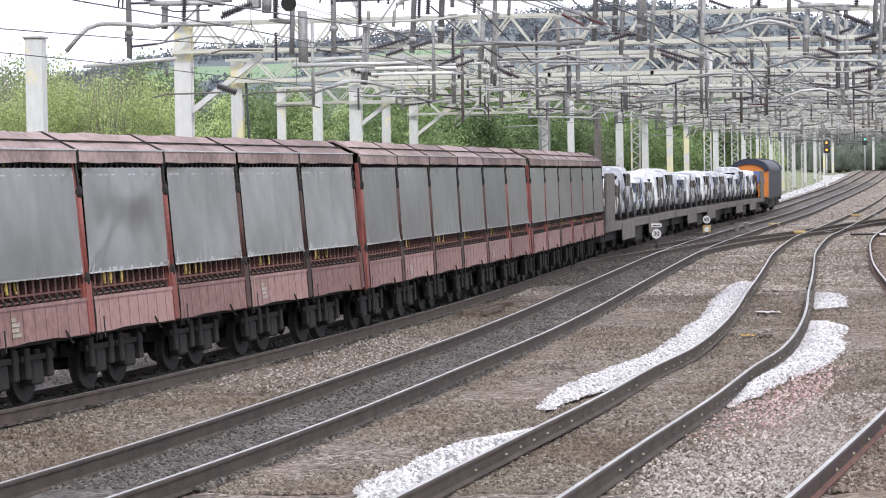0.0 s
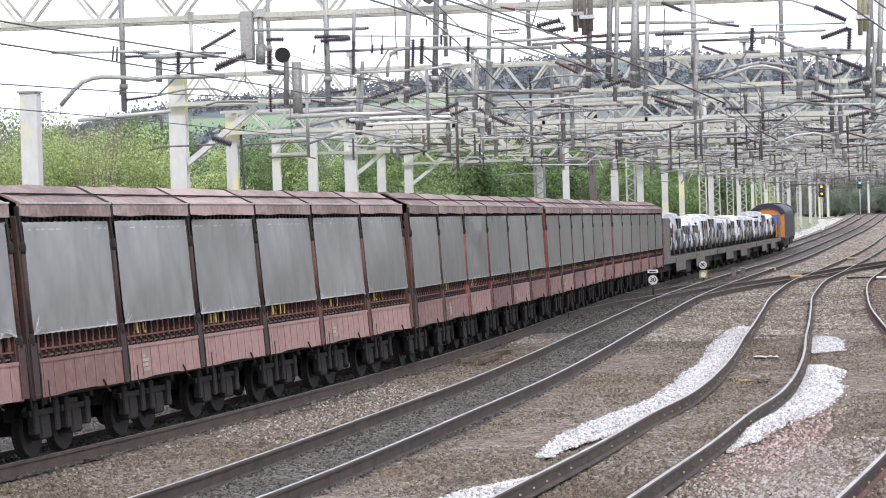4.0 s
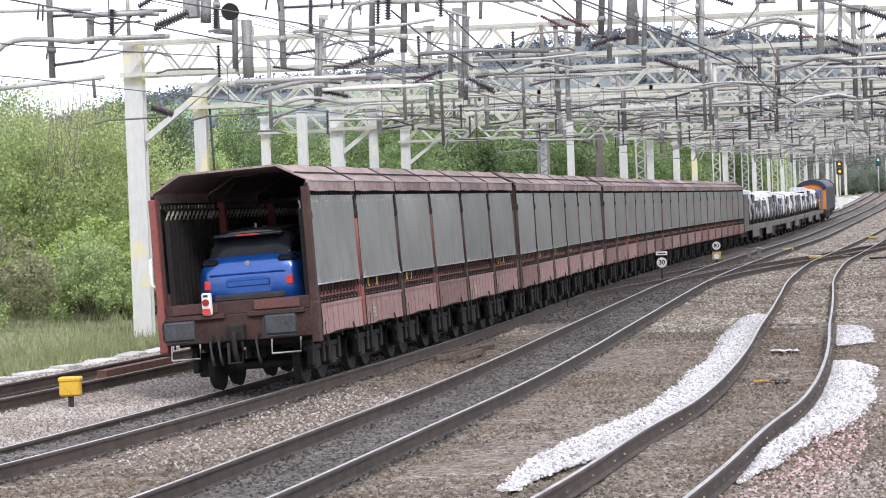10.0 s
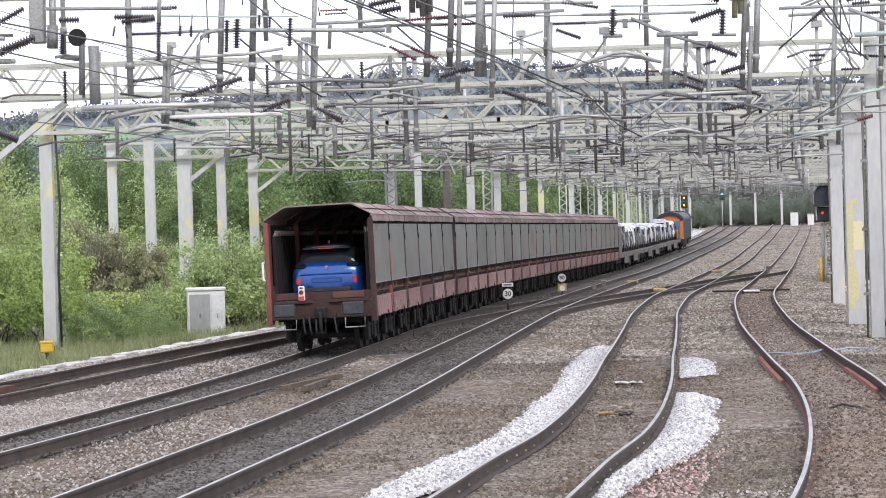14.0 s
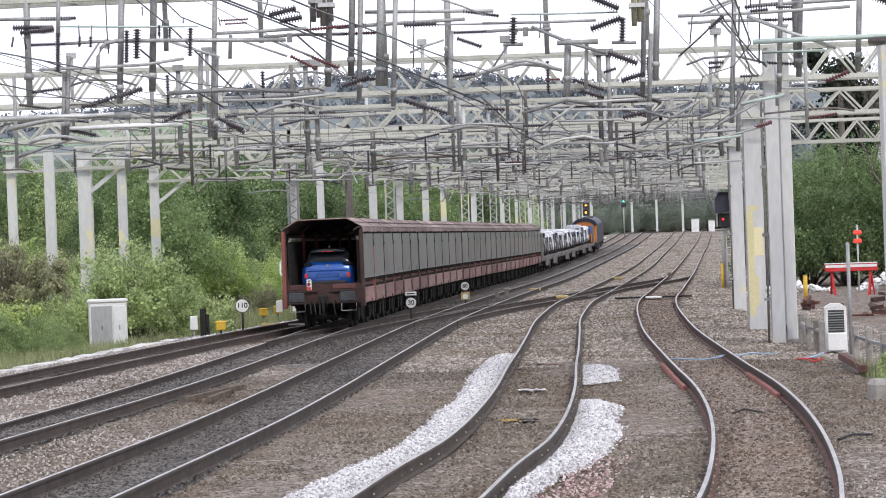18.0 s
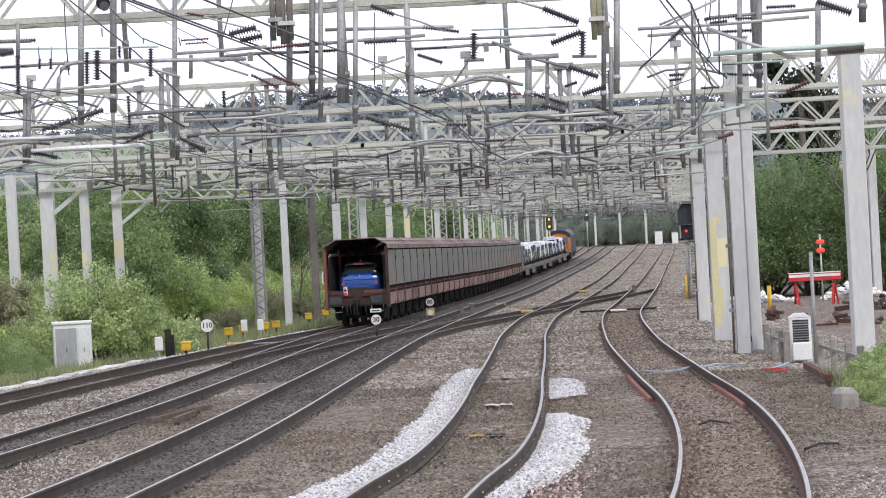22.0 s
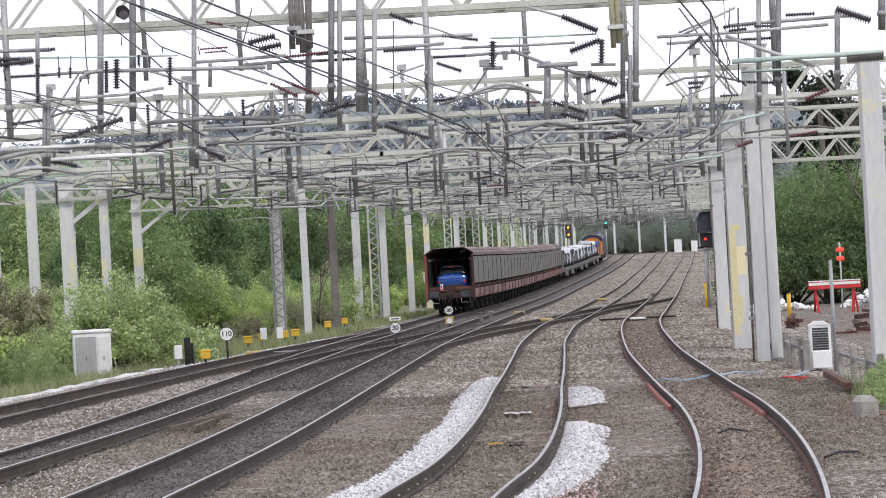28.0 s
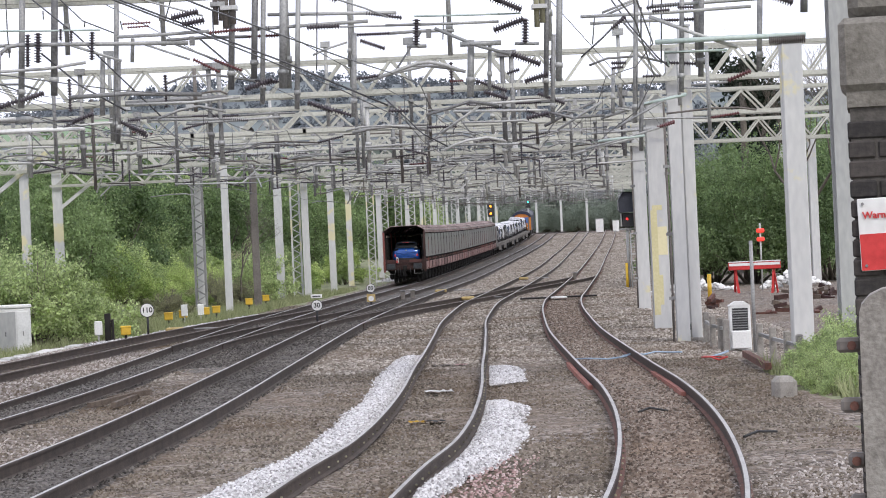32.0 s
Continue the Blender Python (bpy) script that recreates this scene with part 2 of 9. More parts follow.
M["rail_head_dull"] = mat("rail_head_dull", (0.10, 0.08, 0.07), (0.26, 0.23, 0.21), 0.5, 0.5, scale=2, fine=30, bump=0.05)
M["clip"] = mat("clip", (0.1, 0.095, 0.06), (0.42, 0.4, 0.28), 0.7, scale=0.4, fine=1.5, contrast=2, spread=1.2)
M["sleeper"] = mat("sleeper", (0.06, 0.045, 0.035), (0.16, 0.125, 0.1), 0.95, scale=6, fine=50)
M["galv"] = mat("galv", (0.25, 0.255, 0.255), (0.52, 0.52, 0.51), 0.5, 0.2, scale=1.2, fine=25, bump=0.08, spread=0.55)
M["galv_dark"] = mat("galv_dark", (0.15, 0.15, 0.152), (0.36, 0.36, 0.355), 0.55, 0.2, scale=1.5, fine=25, bump=0.08, spread=0.6)
M["boom"] = mat("boom", (0.34, 0.34, 0.3), (0.56, 0.56, 0.5), 0.6, 0.1, scale=1.0, fine=20, bump=0.08, spread=0.45)
M["post"] = mat("post", (0.45, 0.455, 0.46), (0.62, 0.62, 0.605), 0.75, scale=0.7, fine=9, bump=0.05, spread=0.35, contrast=0.7, stretch=(1, 1, 0.3))
pn = M["post"].node_tree
pb = pn.nodes["Principled BSDF"]
spot, edge, stain = (pn.nodes.new(k) for k in ("ShaderNodeTexNoise", "ShaderNodeMapRange", "ShaderNodeMix"))
stain.data_type = "RGBA"
spot.inputs["Scale"].default_value, spot.inputs["Detail"].default_value, spot.inputs["Roughness"].default_value = 0.55, 5, 0.62
edge.inputs[1].default_value, edge.inputs[2].default_value, edge.inputs[4].default_value = 0.575, 0.62, 0.8
stain.inputs[7].default_value = (0.66, 0.6, 0.34, 1)
place_at = pn.nodes.new("ShaderNodeTexCoord")
pn.links.new(place_at.outputs["Object"], spot.inputs["Vector"]), pn.links.new(spot.outputs[0], edge.inputs[0])
pn.links.new(edge.outputs[0], stain.inputs[0]), pn.links.new(pn.nodes["Mix"].outputs[2], stain.inputs[6])
pn.links.new(stain.outputs[2], pb.inputs["Base Color"])
M["stone_rust"] = stone_mat("stone_rust", [(0.065, 0.05, 0.04), (0.145, 0.108, 0.086), (0.22, 0.17, 0.138), (0.36, 0.31, 0.27)])
M["post_grey"] = mat("post_grey", (0.33, 0.335, 0.335), (0.45, 0.45, 0.44), 0.6, 0.1, scale=1.0, fine=12, bump=0.05, spread=0.4, stretch=(1, 1, 0.3))
M["paint_cream"] = mat("paint_cream", (0.58, 0.53, 0.3), (0.72, 0.66, 0.42), 0.75, scale=1.2, fine=14, bump=0.1, spread=0.8)
M["lichen"] = mat("lichen", (0.2, 0.19, 0.12), (0.34, 0.325, 0.22), 0.8, scale=2, fine=20, bump=0.1)
M["insulator"] = mat("insulator", (0.035, 0.03, 0.04), (0.09, 0.075, 0.085), 0.3, scale=4, fine=30, bump=0.05)
M["insulator_red"] = mat("insulator_red", (0.08, 0.025, 0.03), (0.15, 0.05, 0.05), 0.35, scale=4, fine=30, bump=0.05)
M["wire"] = mat("wire", (0.06, 0.06, 0.065), (0.14, 0.14, 0.15), 0.5, 0.6, bump=0)
M["wag_red"] = mat("wag_red", (0.06, 0.024, 0.021), (0.15, 0.06, 0.051), 0.7, scale=1.5, fine=25, spread=0.4)
M["wag_pink"] = mat("wag_pink", (0.17, 0.092, 0.084), (0.33, 0.205, 0.19), 0.75, scale=0.7, fine=9, spread=0.7, stretch=(1, 1, 0.7))
M["wag_roof"] = mat("wag_roof", (0.15, 0.104, 0.096), (0.375, 0.28, 0.264), 0.7, scale=0.8, fine=12, spread=0.6)
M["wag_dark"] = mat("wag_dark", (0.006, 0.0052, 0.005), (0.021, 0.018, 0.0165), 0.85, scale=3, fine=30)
M["wag_brown"] = mat("wag_brown", (0.022, 0.011, 0.0095), (0.075, 0.034, 0.028), 0.75, scale=2.5, fine=30)
M["wag_stake"] = mat("wag_stake", (0.065, 0.027, 0.022), (0.165, 0.075, 0.062), 0.8, scale=2.5, fine=30)
M["tarp"] = mat("tarp", (0.19, 0.193, 0.193), (0.29, 0.293, 0.292), 0.3, 0.3, scale=0.9, fine=3, bump=0.4, spread=0.35, stretch=(1, 1, 0.6))
# pale hem and lacing; also paints highlights on folds and roof creases
M["tarp_hem"] = mat("tarp_hem", (0.3, 0.305, 0.31), (0.58, 0.585, 0.59), 0.35, 0.3, scale=4, fine=20)
M["ochre"] = mat("ochre", (0.3, 0.2, 0.06), (0.55, 0.43, 0.2), 0.75, scale=5, fine=30)
M["strap"] = mat("strap", (0.2, 0.14, 0.03), (0.42, 0.31, 0.08), 0.7, scale=4, fine=30, spread=0.6)
M["yellow"] = mat("yellow", (0.5, 0.3, 0.02), (0.72, 0.47, 0.05), 0.6, scale=4, fine=30, bump=0.1)
M["white"] = mat("white", (0.62, 0.62, 0.61), (0.82, 0.82, 0.81), 0.6, scale=2, fine=20, bump=0.1)
M["black"] = mat("black", (0.012, 0.012, 0.014), (0.035, 0.035, 0.038), 0.6, bump=0.1)
M["red"] = mat("red", (0.42, 0.02, 0.02), (0.66, 0.05, 0.05), 0.6, scale=3, fine=30, bump=0.1)
M["car_blue"] = mat("car_blue", (0.005, 0.055, 0.27), (0.009, 0.085, 0.36), 0.3, 0.4, bump=0.0, coat=0.9)
M["car_black"] = mat("car_black", (0.012, 0.013, 0.016), (0.02, 0.021, 0.025), 0.22, bump=0.0, coat=0.6)
M["glass_dark"] = mat("glass_dark", (0.008, 0.01, 0.012), (0.016, 0.018, 0.022), 0.06, bump=0.0)
M["wrap"] = mat("wrap", (0.3, 0.31, 0.34), (0.84, 0.84, 0.86), 0.3, scale=1.3, fine=4, bump=0.6, spread=0.4, contrast=1.4, stretch=(1, 1.4, 0.5))
M["loco_orange"] = mat("loco_orange", (0.48, 0.15, 0.025), (0.64, 0.23, 0.045), 0.5, bump=0.05)
M["loco_blue"] = mat("loco_blue", (0.012, 0.014, 0.026), (0.03, 0.034, 0.055), 0.5, bump=0.05)
M["loco_roof"] = mat("loco_roof", (0.012, 0.014, 0.03), (0.03, 0.036, 0.065), 0.7, bump=0.05)
M["loco_glass"] = mat("loco_glass", (0.07, 0.12, 0.3), (0.1, 0.18, 0.42), 0.15, bump=0.0)
M["brick"] = mat("brick", (0.022, 0.02, 0.02), (0.07, 0.06, 0.055), 0.85, scale=4, fine=40, spread=0.5)
M["mortar"] = mat("mortar", (0.06, 0.055, 0.05), (0.12, 0.11, 0.1), 0.95)
M["cope"] = mat("cope", (0.12, 0.11, 0.095), (0.24, 0.225, 0.2), 0.95, scale=5, fine=50, bump=0.6)
M["slab"] = mat("slab", (0.36, 0.35, 0.33), (0.66, 0.65, 0.63), 0.95, scale=3, fine=40, bump=0.5, spread=0.5)
M["concrete"] = mat("concrete", (0.17, 0.155, 0.14), (0.36, 0.34, 0.31), 0.95, scale=6, fine=60, bump=0.6)
M["twig"] = mat("twig", (0.14, 0.12, 0.1), (0.28, 0.25, 0.21), 0.95, scale=3, fine=20)
M["bark"] = mat("bark", (0.06, 0.05, 0.04), (0.16, 0.14, 0.115), 0.95, scale=3, fine=20)
M["grass"] = mat("grass", (0.13, 0.16, 0.07), (0.34, 0.36, 0.19), 0.9, scale=0.9, fine=10)
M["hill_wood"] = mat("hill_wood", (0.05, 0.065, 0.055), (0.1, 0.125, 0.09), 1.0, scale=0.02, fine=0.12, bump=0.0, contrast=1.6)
# far haze is put into these colours: blue-grey slopes, paled fields
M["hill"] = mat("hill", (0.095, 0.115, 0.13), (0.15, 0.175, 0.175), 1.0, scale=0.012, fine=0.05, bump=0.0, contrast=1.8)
M["field"] = mat("field", (0.17, 0.25, 0.15), (0.21, 0.29, 0.18), 1.0, scale=0.01, fine=0.06, bump=0.0)
M["post_red"] = mat("post_red", (0.13, 0.035, 0.03), (0.26, 0.075, 0.062), 0.65, scale=1.5, fine=20, spread=0.3)


def leaf_mat(name, dark, light):
    m = mat(name, dark, light, 0.6, scale=0.5, fine=3, bump=0.0, spread=0.5)
    nt = m.node_tree
    bsdf, out = nt.nodes["Principled BSDF"], nt.nodes["Material Output"]
    geo = nt.nodes.new("ShaderNodeNewGeometry")
    src = nt.nodes["Mix"].outputs[2]
    hsv = nt.nodes.new("ShaderNodeHueSaturation")
    vr = nt.nodes.new("ShaderNodeMapRange")
    vr.inputs[3].default_value, vr.inputs[4].default_value = 0.6, 1.4
    nt.links.new(geo.outputs["Random Per Island"], vr.inputs[0])
    nt.links.new(vr.outputs[0], hsv.inputs["Value"]), nt.links.new(src, hsv.inputs["Color"])
    nt.links.new(hsv.outputs[0], bsdf.inputs["Base Color"])
    tr, ms = nt.nodes.new("ShaderNodeBsdfTranslucent"), nt.nodes.new("ShaderNodeMixShader")
    ms.inputs[0].default_value = 0.45
    nt.links.new(hsv.outputs[0], tr.inputs[0])
    nt.links.new(bsdf.outputs[0], ms.inputs[1]), nt.links.new(tr.outputs[0], ms.inputs[2])
    nt.links.new(ms.outputs[0], out.inputs[0])
    return m


M["leaf_fresh"] = leaf_mat("leaf_fresh", (0.3, 0.4, 0.13), (0.6, 0.7, 0.29))
M["leaf_mid"] = leaf_mat("leaf_mid", (0.24, 0.325, 0.14), (0.53, 0.62, 0.3))
M["leaf_spring"] = leaf_mat("leaf_spring", (0.3, 0.37, 0.15), (0.5, 0.57, 0.27))
M["leaf_brown"] = leaf_mat("leaf_brown", (0.24, 0.24, 0.14), (0.44, 0.44, 0.27))
M["leaf_dark"] = leaf_mat("leaf_dark", (0.125, 0.19, 0.083), (0.285, 0.38, 0.165))
# greyed and paled: distance haze put into the leaf colour
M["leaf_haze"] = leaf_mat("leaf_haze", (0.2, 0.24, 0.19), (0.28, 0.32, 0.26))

M["post_brown"] = mat("post_brown", (0.035, 0.018, 0.016), (0.125, 0.052, 0.045), 0.7, scale=1.2, fine=20, spread=0.9)
M["buffer_grey"] = mat("buffer_grey", (0.032, 0.035, 0.039), (0.085, 0.09, 0.096), 0.5, 0.3, scale=3, fine=25)
M["mast_dark"] = mat("mast_dark", (0.09, 0.08, 0.072), (0.2, 0.18, 0.165), 0.8, scale=1.5, fine=20)
M["stone_dark"] = stone_mat("stone_dark", [(0.03, 0.027, 0.025), (0.07, 0.062, 0.057), (0.11, 0.1, 0.092), (0.19, 0.175, 0.16)])
M["copper"] = mat("copper", (0.36, 0.44, 0.41), (0.52, 0.6, 0.56), 0.6, 0.1, scale=2, fine=20, bump=0.05)
M["cable_blue"] = mat("cable_blue", (0.25, 0.35, 0.48), (0.4, 0.5, 0.62), 0.6)
M["board"] = mat("board", (0.25, 0.22, 0.18), (0.45, 0.41, 0.35), 0.9)


def lamp_mat(name, colour, strength):
    m = mat(name, colour, colour, 0.4, bump=0)
    b = m.node_tree.nodes["Principled BSDF"]
    b.inputs["Emission Color"].default_value, b.inputs["Emission Strength"].default_value = (*colour, 1), strength
    return m


dull = M["glass_dark"].node_tree.nodes["Principled BSDF"]
dull.inputs["IOR"].default_value, dull.inputs["Roughness"].default_value = 1.25, 0.12
M["signal_navy"] = mat("signal_navy", (0.02, 0.023, 0.035), (0.045, 0.05, 0.07), 0.6, scale=3, fine=20, bump=0.1)
M["lit_red"] = lamp_mat("lit_red", (1, 0.03, 0.03), 1.0)
M["stop_red"] = lamp_mat("stop_red", (0.9, 0.06, 0.04), 0.5)
M["lit_amber"] = lamp_mat("lit_amber", (1, 0.33, 0.02), 4)
M["lit_green"] = lamp_mat("lit_green", (0.05, 0.9, 0.6), 3)
M["leaf_pine"] = leaf_mat("leaf_pine", (0.015, 0.025, 0.015), (0.035, 0.05, 0.03))
# blue-grey far leaves, with the haze in the colour
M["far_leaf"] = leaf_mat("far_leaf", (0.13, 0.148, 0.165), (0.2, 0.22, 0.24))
M["tail_red"] = mat("tail_red", (0.2, 0.01, 0.01), (0.3, 0.015, 0.015), 0.2, bump=0)


# ---------- mesh helpers ----------
def mesh_of(name, bm, material):
    me = bpy.data.meshes.new(name)
    bm.to_mesh(me)
    bm.free()
    for m in material if isinstance(material, (list, tuple)) else [material]:
        me.materials.append(M[m])
    return me


def part(name, bm, material, parent=None, label=""):
    ob = new(name, mesh_of(name, bm, material) if isinstance(bm, bmesh.types.BMesh) else bm)
    if parent is not None:
        ob.parent = parent
    if label:
        ob["label"] = label
    return ob


def box(bm, x0, y0, z0, x1, y1, z1, bevel=0.0, mi=0):
    vs = [bm.verts.new((x, y, z)) for x in (x0, x1) for y in (y0, y1) for z in (z0, z1)]
    fs = [bm.faces.new([vs[i] for i in q]) for q in ((0, 1, 3, 2), (4, 6, 7, 5), (0, 4, 5, 1), (2, 3, 7, 6), (0, 2, 6, 4), (1, 5, 7, 3))]
    for f in fs:
        f.material_index = mi
    if bevel:
        es = list({e for f in fs for e in f.edges})
        bmesh.ops.bevel(bm, geom=es, offset=bevel, segments=1, affect="EDGES", material=mi)


def boxes(*specs, bevel=0.0):
    bm = bmesh.new()
    for s in specs:
        box(bm, *s, bevel=bevel)
    return bm


def tube(bm, pts, r, seg=8, caps=True, mi=0):
    """A round bar along points; r is one radius or one for each point."""
    pts = [Vector(p) for p in pts]
    rs = r if isinstance(r, (list, tuple)) else [r] * len(pts)
    rings = []
    for i, p in enumerate(pts):
        d = (pts[min(i + 1, len(pts) - 1)] - pts[max(i - 1, 0)]).normalized()
        side = d.cross(Vector((0, 0, 1)) if abs(d.z) < 0.9 else Vector((1, 0, 0))).normalized()
        upv = side.cross(d)
        rings.append([bm.verts.new(p + rs[i] * (math.cos(a) * side + math.sin(a) * upv)) for a in (2 * math.pi * k / seg for k in range(seg))])
    for a, b in zip(rings, rings[1:]):
        for k in range(seg):
            f = bm.faces.new((a[k], a[(k + 1) % seg], b[(k + 1) % seg], b[k]))
            f.smooth, f.material_index = True, mi
    if caps:
        for ring in (rings[0][::-1], rings[-1]):
            bm.faces.new(ring).material_index = mi
    return bm


def bar(bm, a, b, w, h=None, mi=0):
    """A square bar from a to b."""
    h = h or w
    a, b = Vector(a), Vector(b)
    d = (b - a).normalized()
    side = d.cross(Vector((0, 0, 1)) if abs(d.z) < 0.95 else Vector((0, 1, 0))).normalized() * w / 2
    upv = side.cross(d).normalized() * h / 2
    q = [[bm.verts.new(p + i * side + j * upv) for i, j in ((-1, -1), (1, -1), (1, 1), (-1, 1))] for p in (a, b)]
    for k in range(4):
        bm.faces.new((q[0][k], q[0][(k + 1) % 4], q[1][(k + 1) % 4], q[1][k])).material_index = mi
    bm.faces.new(q[0][::-1]).material_index = mi
    bm.faces.new(q[1]).material_index = mi
    return bm


def ribbed(bm, a, b, r, sheds, mi=0):
    """An insulator: a slim core with thin sheds set close from a to b."""
    a, b = Vector(a), Vector(b)
    n = int(sheds * 1.3) + 1
    pts, rs = [a], [r * 0.45]
    for i in range(n):
        for u, k in ((0.2, 0.45), (0.42, 0.96), (0.6, 1.0), (0.72, 0.45)):
            pts.append(a.lerp(b, (i + u) / n))
            rs.append(r * k)
    pts.append(b)
    rs.append(r * 0.45)
    return tube(bm, pts, rs, 9, mi=mi)


def lathe_y(bm, prof, x=0, z=0, seg=16, mi=0):
    """Turned about an axis along x through (y 0, z): prof of (x, radius)."""
    rings = [[bm.verts.new((x + px, r * math.cos(a), z + r * math.sin(a))) for a in (2 * math.pi * k / seg for k in range(seg))] for px, r in prof]
    for a, b in zip(rings, rings[1:]):
        for k in range(seg):
            f = bm.faces.new((a[k], a[(k + 1) % seg], b[(k + 1) % seg], b[k]))
            f.material_index = mi
    bm.faces.new(rings[0][::-1]).material_index = mi
    bm.faces.new(rings[-1]).material_index = mi
    return bm


def fast_mesh(name, verts, faces, material, smooth=False):
    me = bpy.data.meshes.new(name)
    me.from_pydata([tuple(v) for v in verts], [], [tuple(f) for f in faces])
    if smooth:
        me.polygons.foreach_set("use_smooth", [True] * len(me.polygons))
    me.materials.append(M[material])
    return me


# ---------- ground, ballast, tracks ----------
def ground_z(x, y):
    """Ballast bed level, verges and the bank beside the line."""
    left = np.where(y < 104, np.minimum(t0x(np.minimum(y, 104)), t1x(y)), t1x(y)) - 2.6
    right = t4x(np.minimum(y, 440)) + 2.6
    z = np.full(np.shape(x), -0.235) + rise(y)
    out = np.clip(left - x, 0, None)
    z = z - 0.25 * np.clip(out / 1.5, 0, 1) + 0.06 * np.clip(out - 6, 0, 30)
    z = z - 0.06 * np.clip((x - right) / 1.5, 0, 1) + 0.03 * np.clip(x - right - 14, 0, 60)
    return z


def build_ground():
    ys = np.concatenate([np.arange(-70, 14, 1.0), np.arange(14, 120, 0.4), np.arange(120, 460, 3.0), np.arange(460, 3000, 60)])
    xs = np.concatenate([np.arange(-900, -60, 30), np.arange(-60, -20, 1.5), np.arange(-20, 18, 0.33), np.arange(18, 60, 1.5), np.arange(60, 900, 30)])
    gx, gy = np.meshgrid(xs, ys)
    gz = ground_z(gx, gy)
    near = ((gx > -21) & (gx < 18) & (gy > 13) & (gy < 121)).astype(float)
    rng = np.random.default_rng(3)
    gz += near * rng.normal(0, 0.012, gx.shape) + 0.03 * np.sin(gx * 0.9 + np.sin(gy * 0.31)) * np.sin(gy * 0.37)
    n, m = gx.shape
    idx = np.arange(n * m).reshape(n, m)
    quads = np.stack([idx[:-1, :-1], idx[:-1, 1:], idx[1:, 1:], idx[1:, :-1]], -1).reshape(-1, 4)
    cx, cy = (gx[:-1, :-1] + gx[1:, 1:]).ravel() / 2, (gy[:-1, :-1] + gy[1:, 1:]).ravel() / 2
    edge = 0.5 * np.sin(cy * 0.7) + 0.3 * np.sin(cy * 2.1 + 1)
    left = np.where(cy < 104, np.minimum(t0x(np.minimum(cy, 104)), t1x(np.minimum(cy, 440))), t1x(np.minimum(cy, 440))) - 2.3 + edge * 0.3
    right = t4x(np.minimum(cy, 440)) + np.where(cy < 50, 3.4, 18.0) + edge
    green = (cx < left) | (cx > right) | (cy > 400)
    me = fast_mesh("ground", np.stack([gx.ravel(), gy.ravel(), gz.ravel()], 1).tolist(), quads.tolist(), "ballast", True)
    me.materials.append(M["verge"])
    me.polygons.foreach_set("material_index", green.astype(np.int32).tolist())
    return tagged(new("ground", me), "brown-grey stone ballast bed with grassy verges beside it", "ground", kind="structure")


build_ground()


def strip(name, fx, half, y0, y1, material, lift, label, step=0.5, seed=1):
    """A low ragged bed of stone along a track."""
    rng = np.random.default_rng(seed)
    ys = np.arange(y0, y1, step)
    cols = 7
    v, f = [], []
    for i, y in enumerate(ys):
        for k in range(cols):
            u = -1 + 2 * k / (cols - 1)
            w = half * (1 + (rng.normal(0, 0.08) if abs(u) > 0.9 else 0))
            x = float(fx(y)) + u * w
            v.append((x, y, float(ground_z(np.array(x), np.array(y))) + lift * (1 - abs(u) ** 3) + rng.normal(0, 0.006) + (0.006 if abs(u) < 0.99 else -0.03)))
    for i in range(len(ys) - 1):
        for k in range(cols - 1):
            a = i * cols + k
            f.append((a, a + 1, a + cols + 1, a + cols))
    return tagged(new(name, fast_mesh(name, v, f, material, True)), label, "ballast", kind="structure")


strip("track_bed", t2x, 0.95, 14, 300, "ballast_dark", 0.05, "dark oily ballast between the rails")
strip("track_bed", lambda y: (t1x(y) + t2x(y)) / 2, 0.85, 58, 300, "ballast_dark", 0.03, "dark oily ballast between the two main tracks", seed=6)
strip("track_bed", t1x, 1.0, 14, 300, "ballast_dark", 0.05, "dark oily ballast under the goods train", seed=2)
strip("track_bed", lambda y: t4x(y), 0.72, 14, 130, "stone_brown", 0.03, "rusty brown ballast between the rails of a siding", seed=4)

RAIL = [(-0.07, -0.21), (0.07, -0.21), (0.07, -0.195), (0.016, -0.175), (0.016, -0.05), (0.037, -0.04), (0.037, -0.012), (0.026, 0.0), (-0.026, 0.0), (-0.037, -0.012), (-0.037, -0.04), (-0.016, -0.05), (-0.016, -0.175), (-0.07, -0.195)]


def rail_mesh(fx, off, y0, y1, side, head, sunk=False):
    ys = np.concatenate([np.arange(y0, min(y1, 130), 1.0), np.arange(130, y1, 5.0) if y1 > 130 else [], [y1]])
    v, f = [], []
    n = len(RAIL)
    for y in ys:
        d = Vector((float(fx(y + 0.3) - fx(y - 0.3)), 0.6, 0)).normalized()
        c = Vector((float(fx(y)), y, float(rise(y)) - (1.505 * math.sin(radians(cant(y))) if sunk else 0)))
        r = Vector((d.y, -d.x, 0))
        for px, pz in RAIL:
            v.append(c + r * (off + px) + Vector((0, 0, pz)))
    for i in range(len(ys) - 1):
        for k in range(n):
            f.append((i * n + k, i * n + (k + 1) % n, (i + 1) * n + (k + 1) % n, (i + 1) * n + k))
    f.append(tuple(range(n))[::-1])
    me = fast_mesh("rail", v, f, side)
    me.materials.append(M[head])
    me.materials.append(M["rail_rust" if side == "rail_web" else side])
    me.polygons.foreach_set("material_index", [1 if (i % n) == 7 else (2 if (i % n) in (1, 2, 12, 13) else 0) for i in range(len(f))])
    return me


CLIP = boxes((-0.012, -0.014, 0, 0.012, 0.014, 0.02))
CLIP_ME = mesh_of("rail_clip", CLIP, "clip")


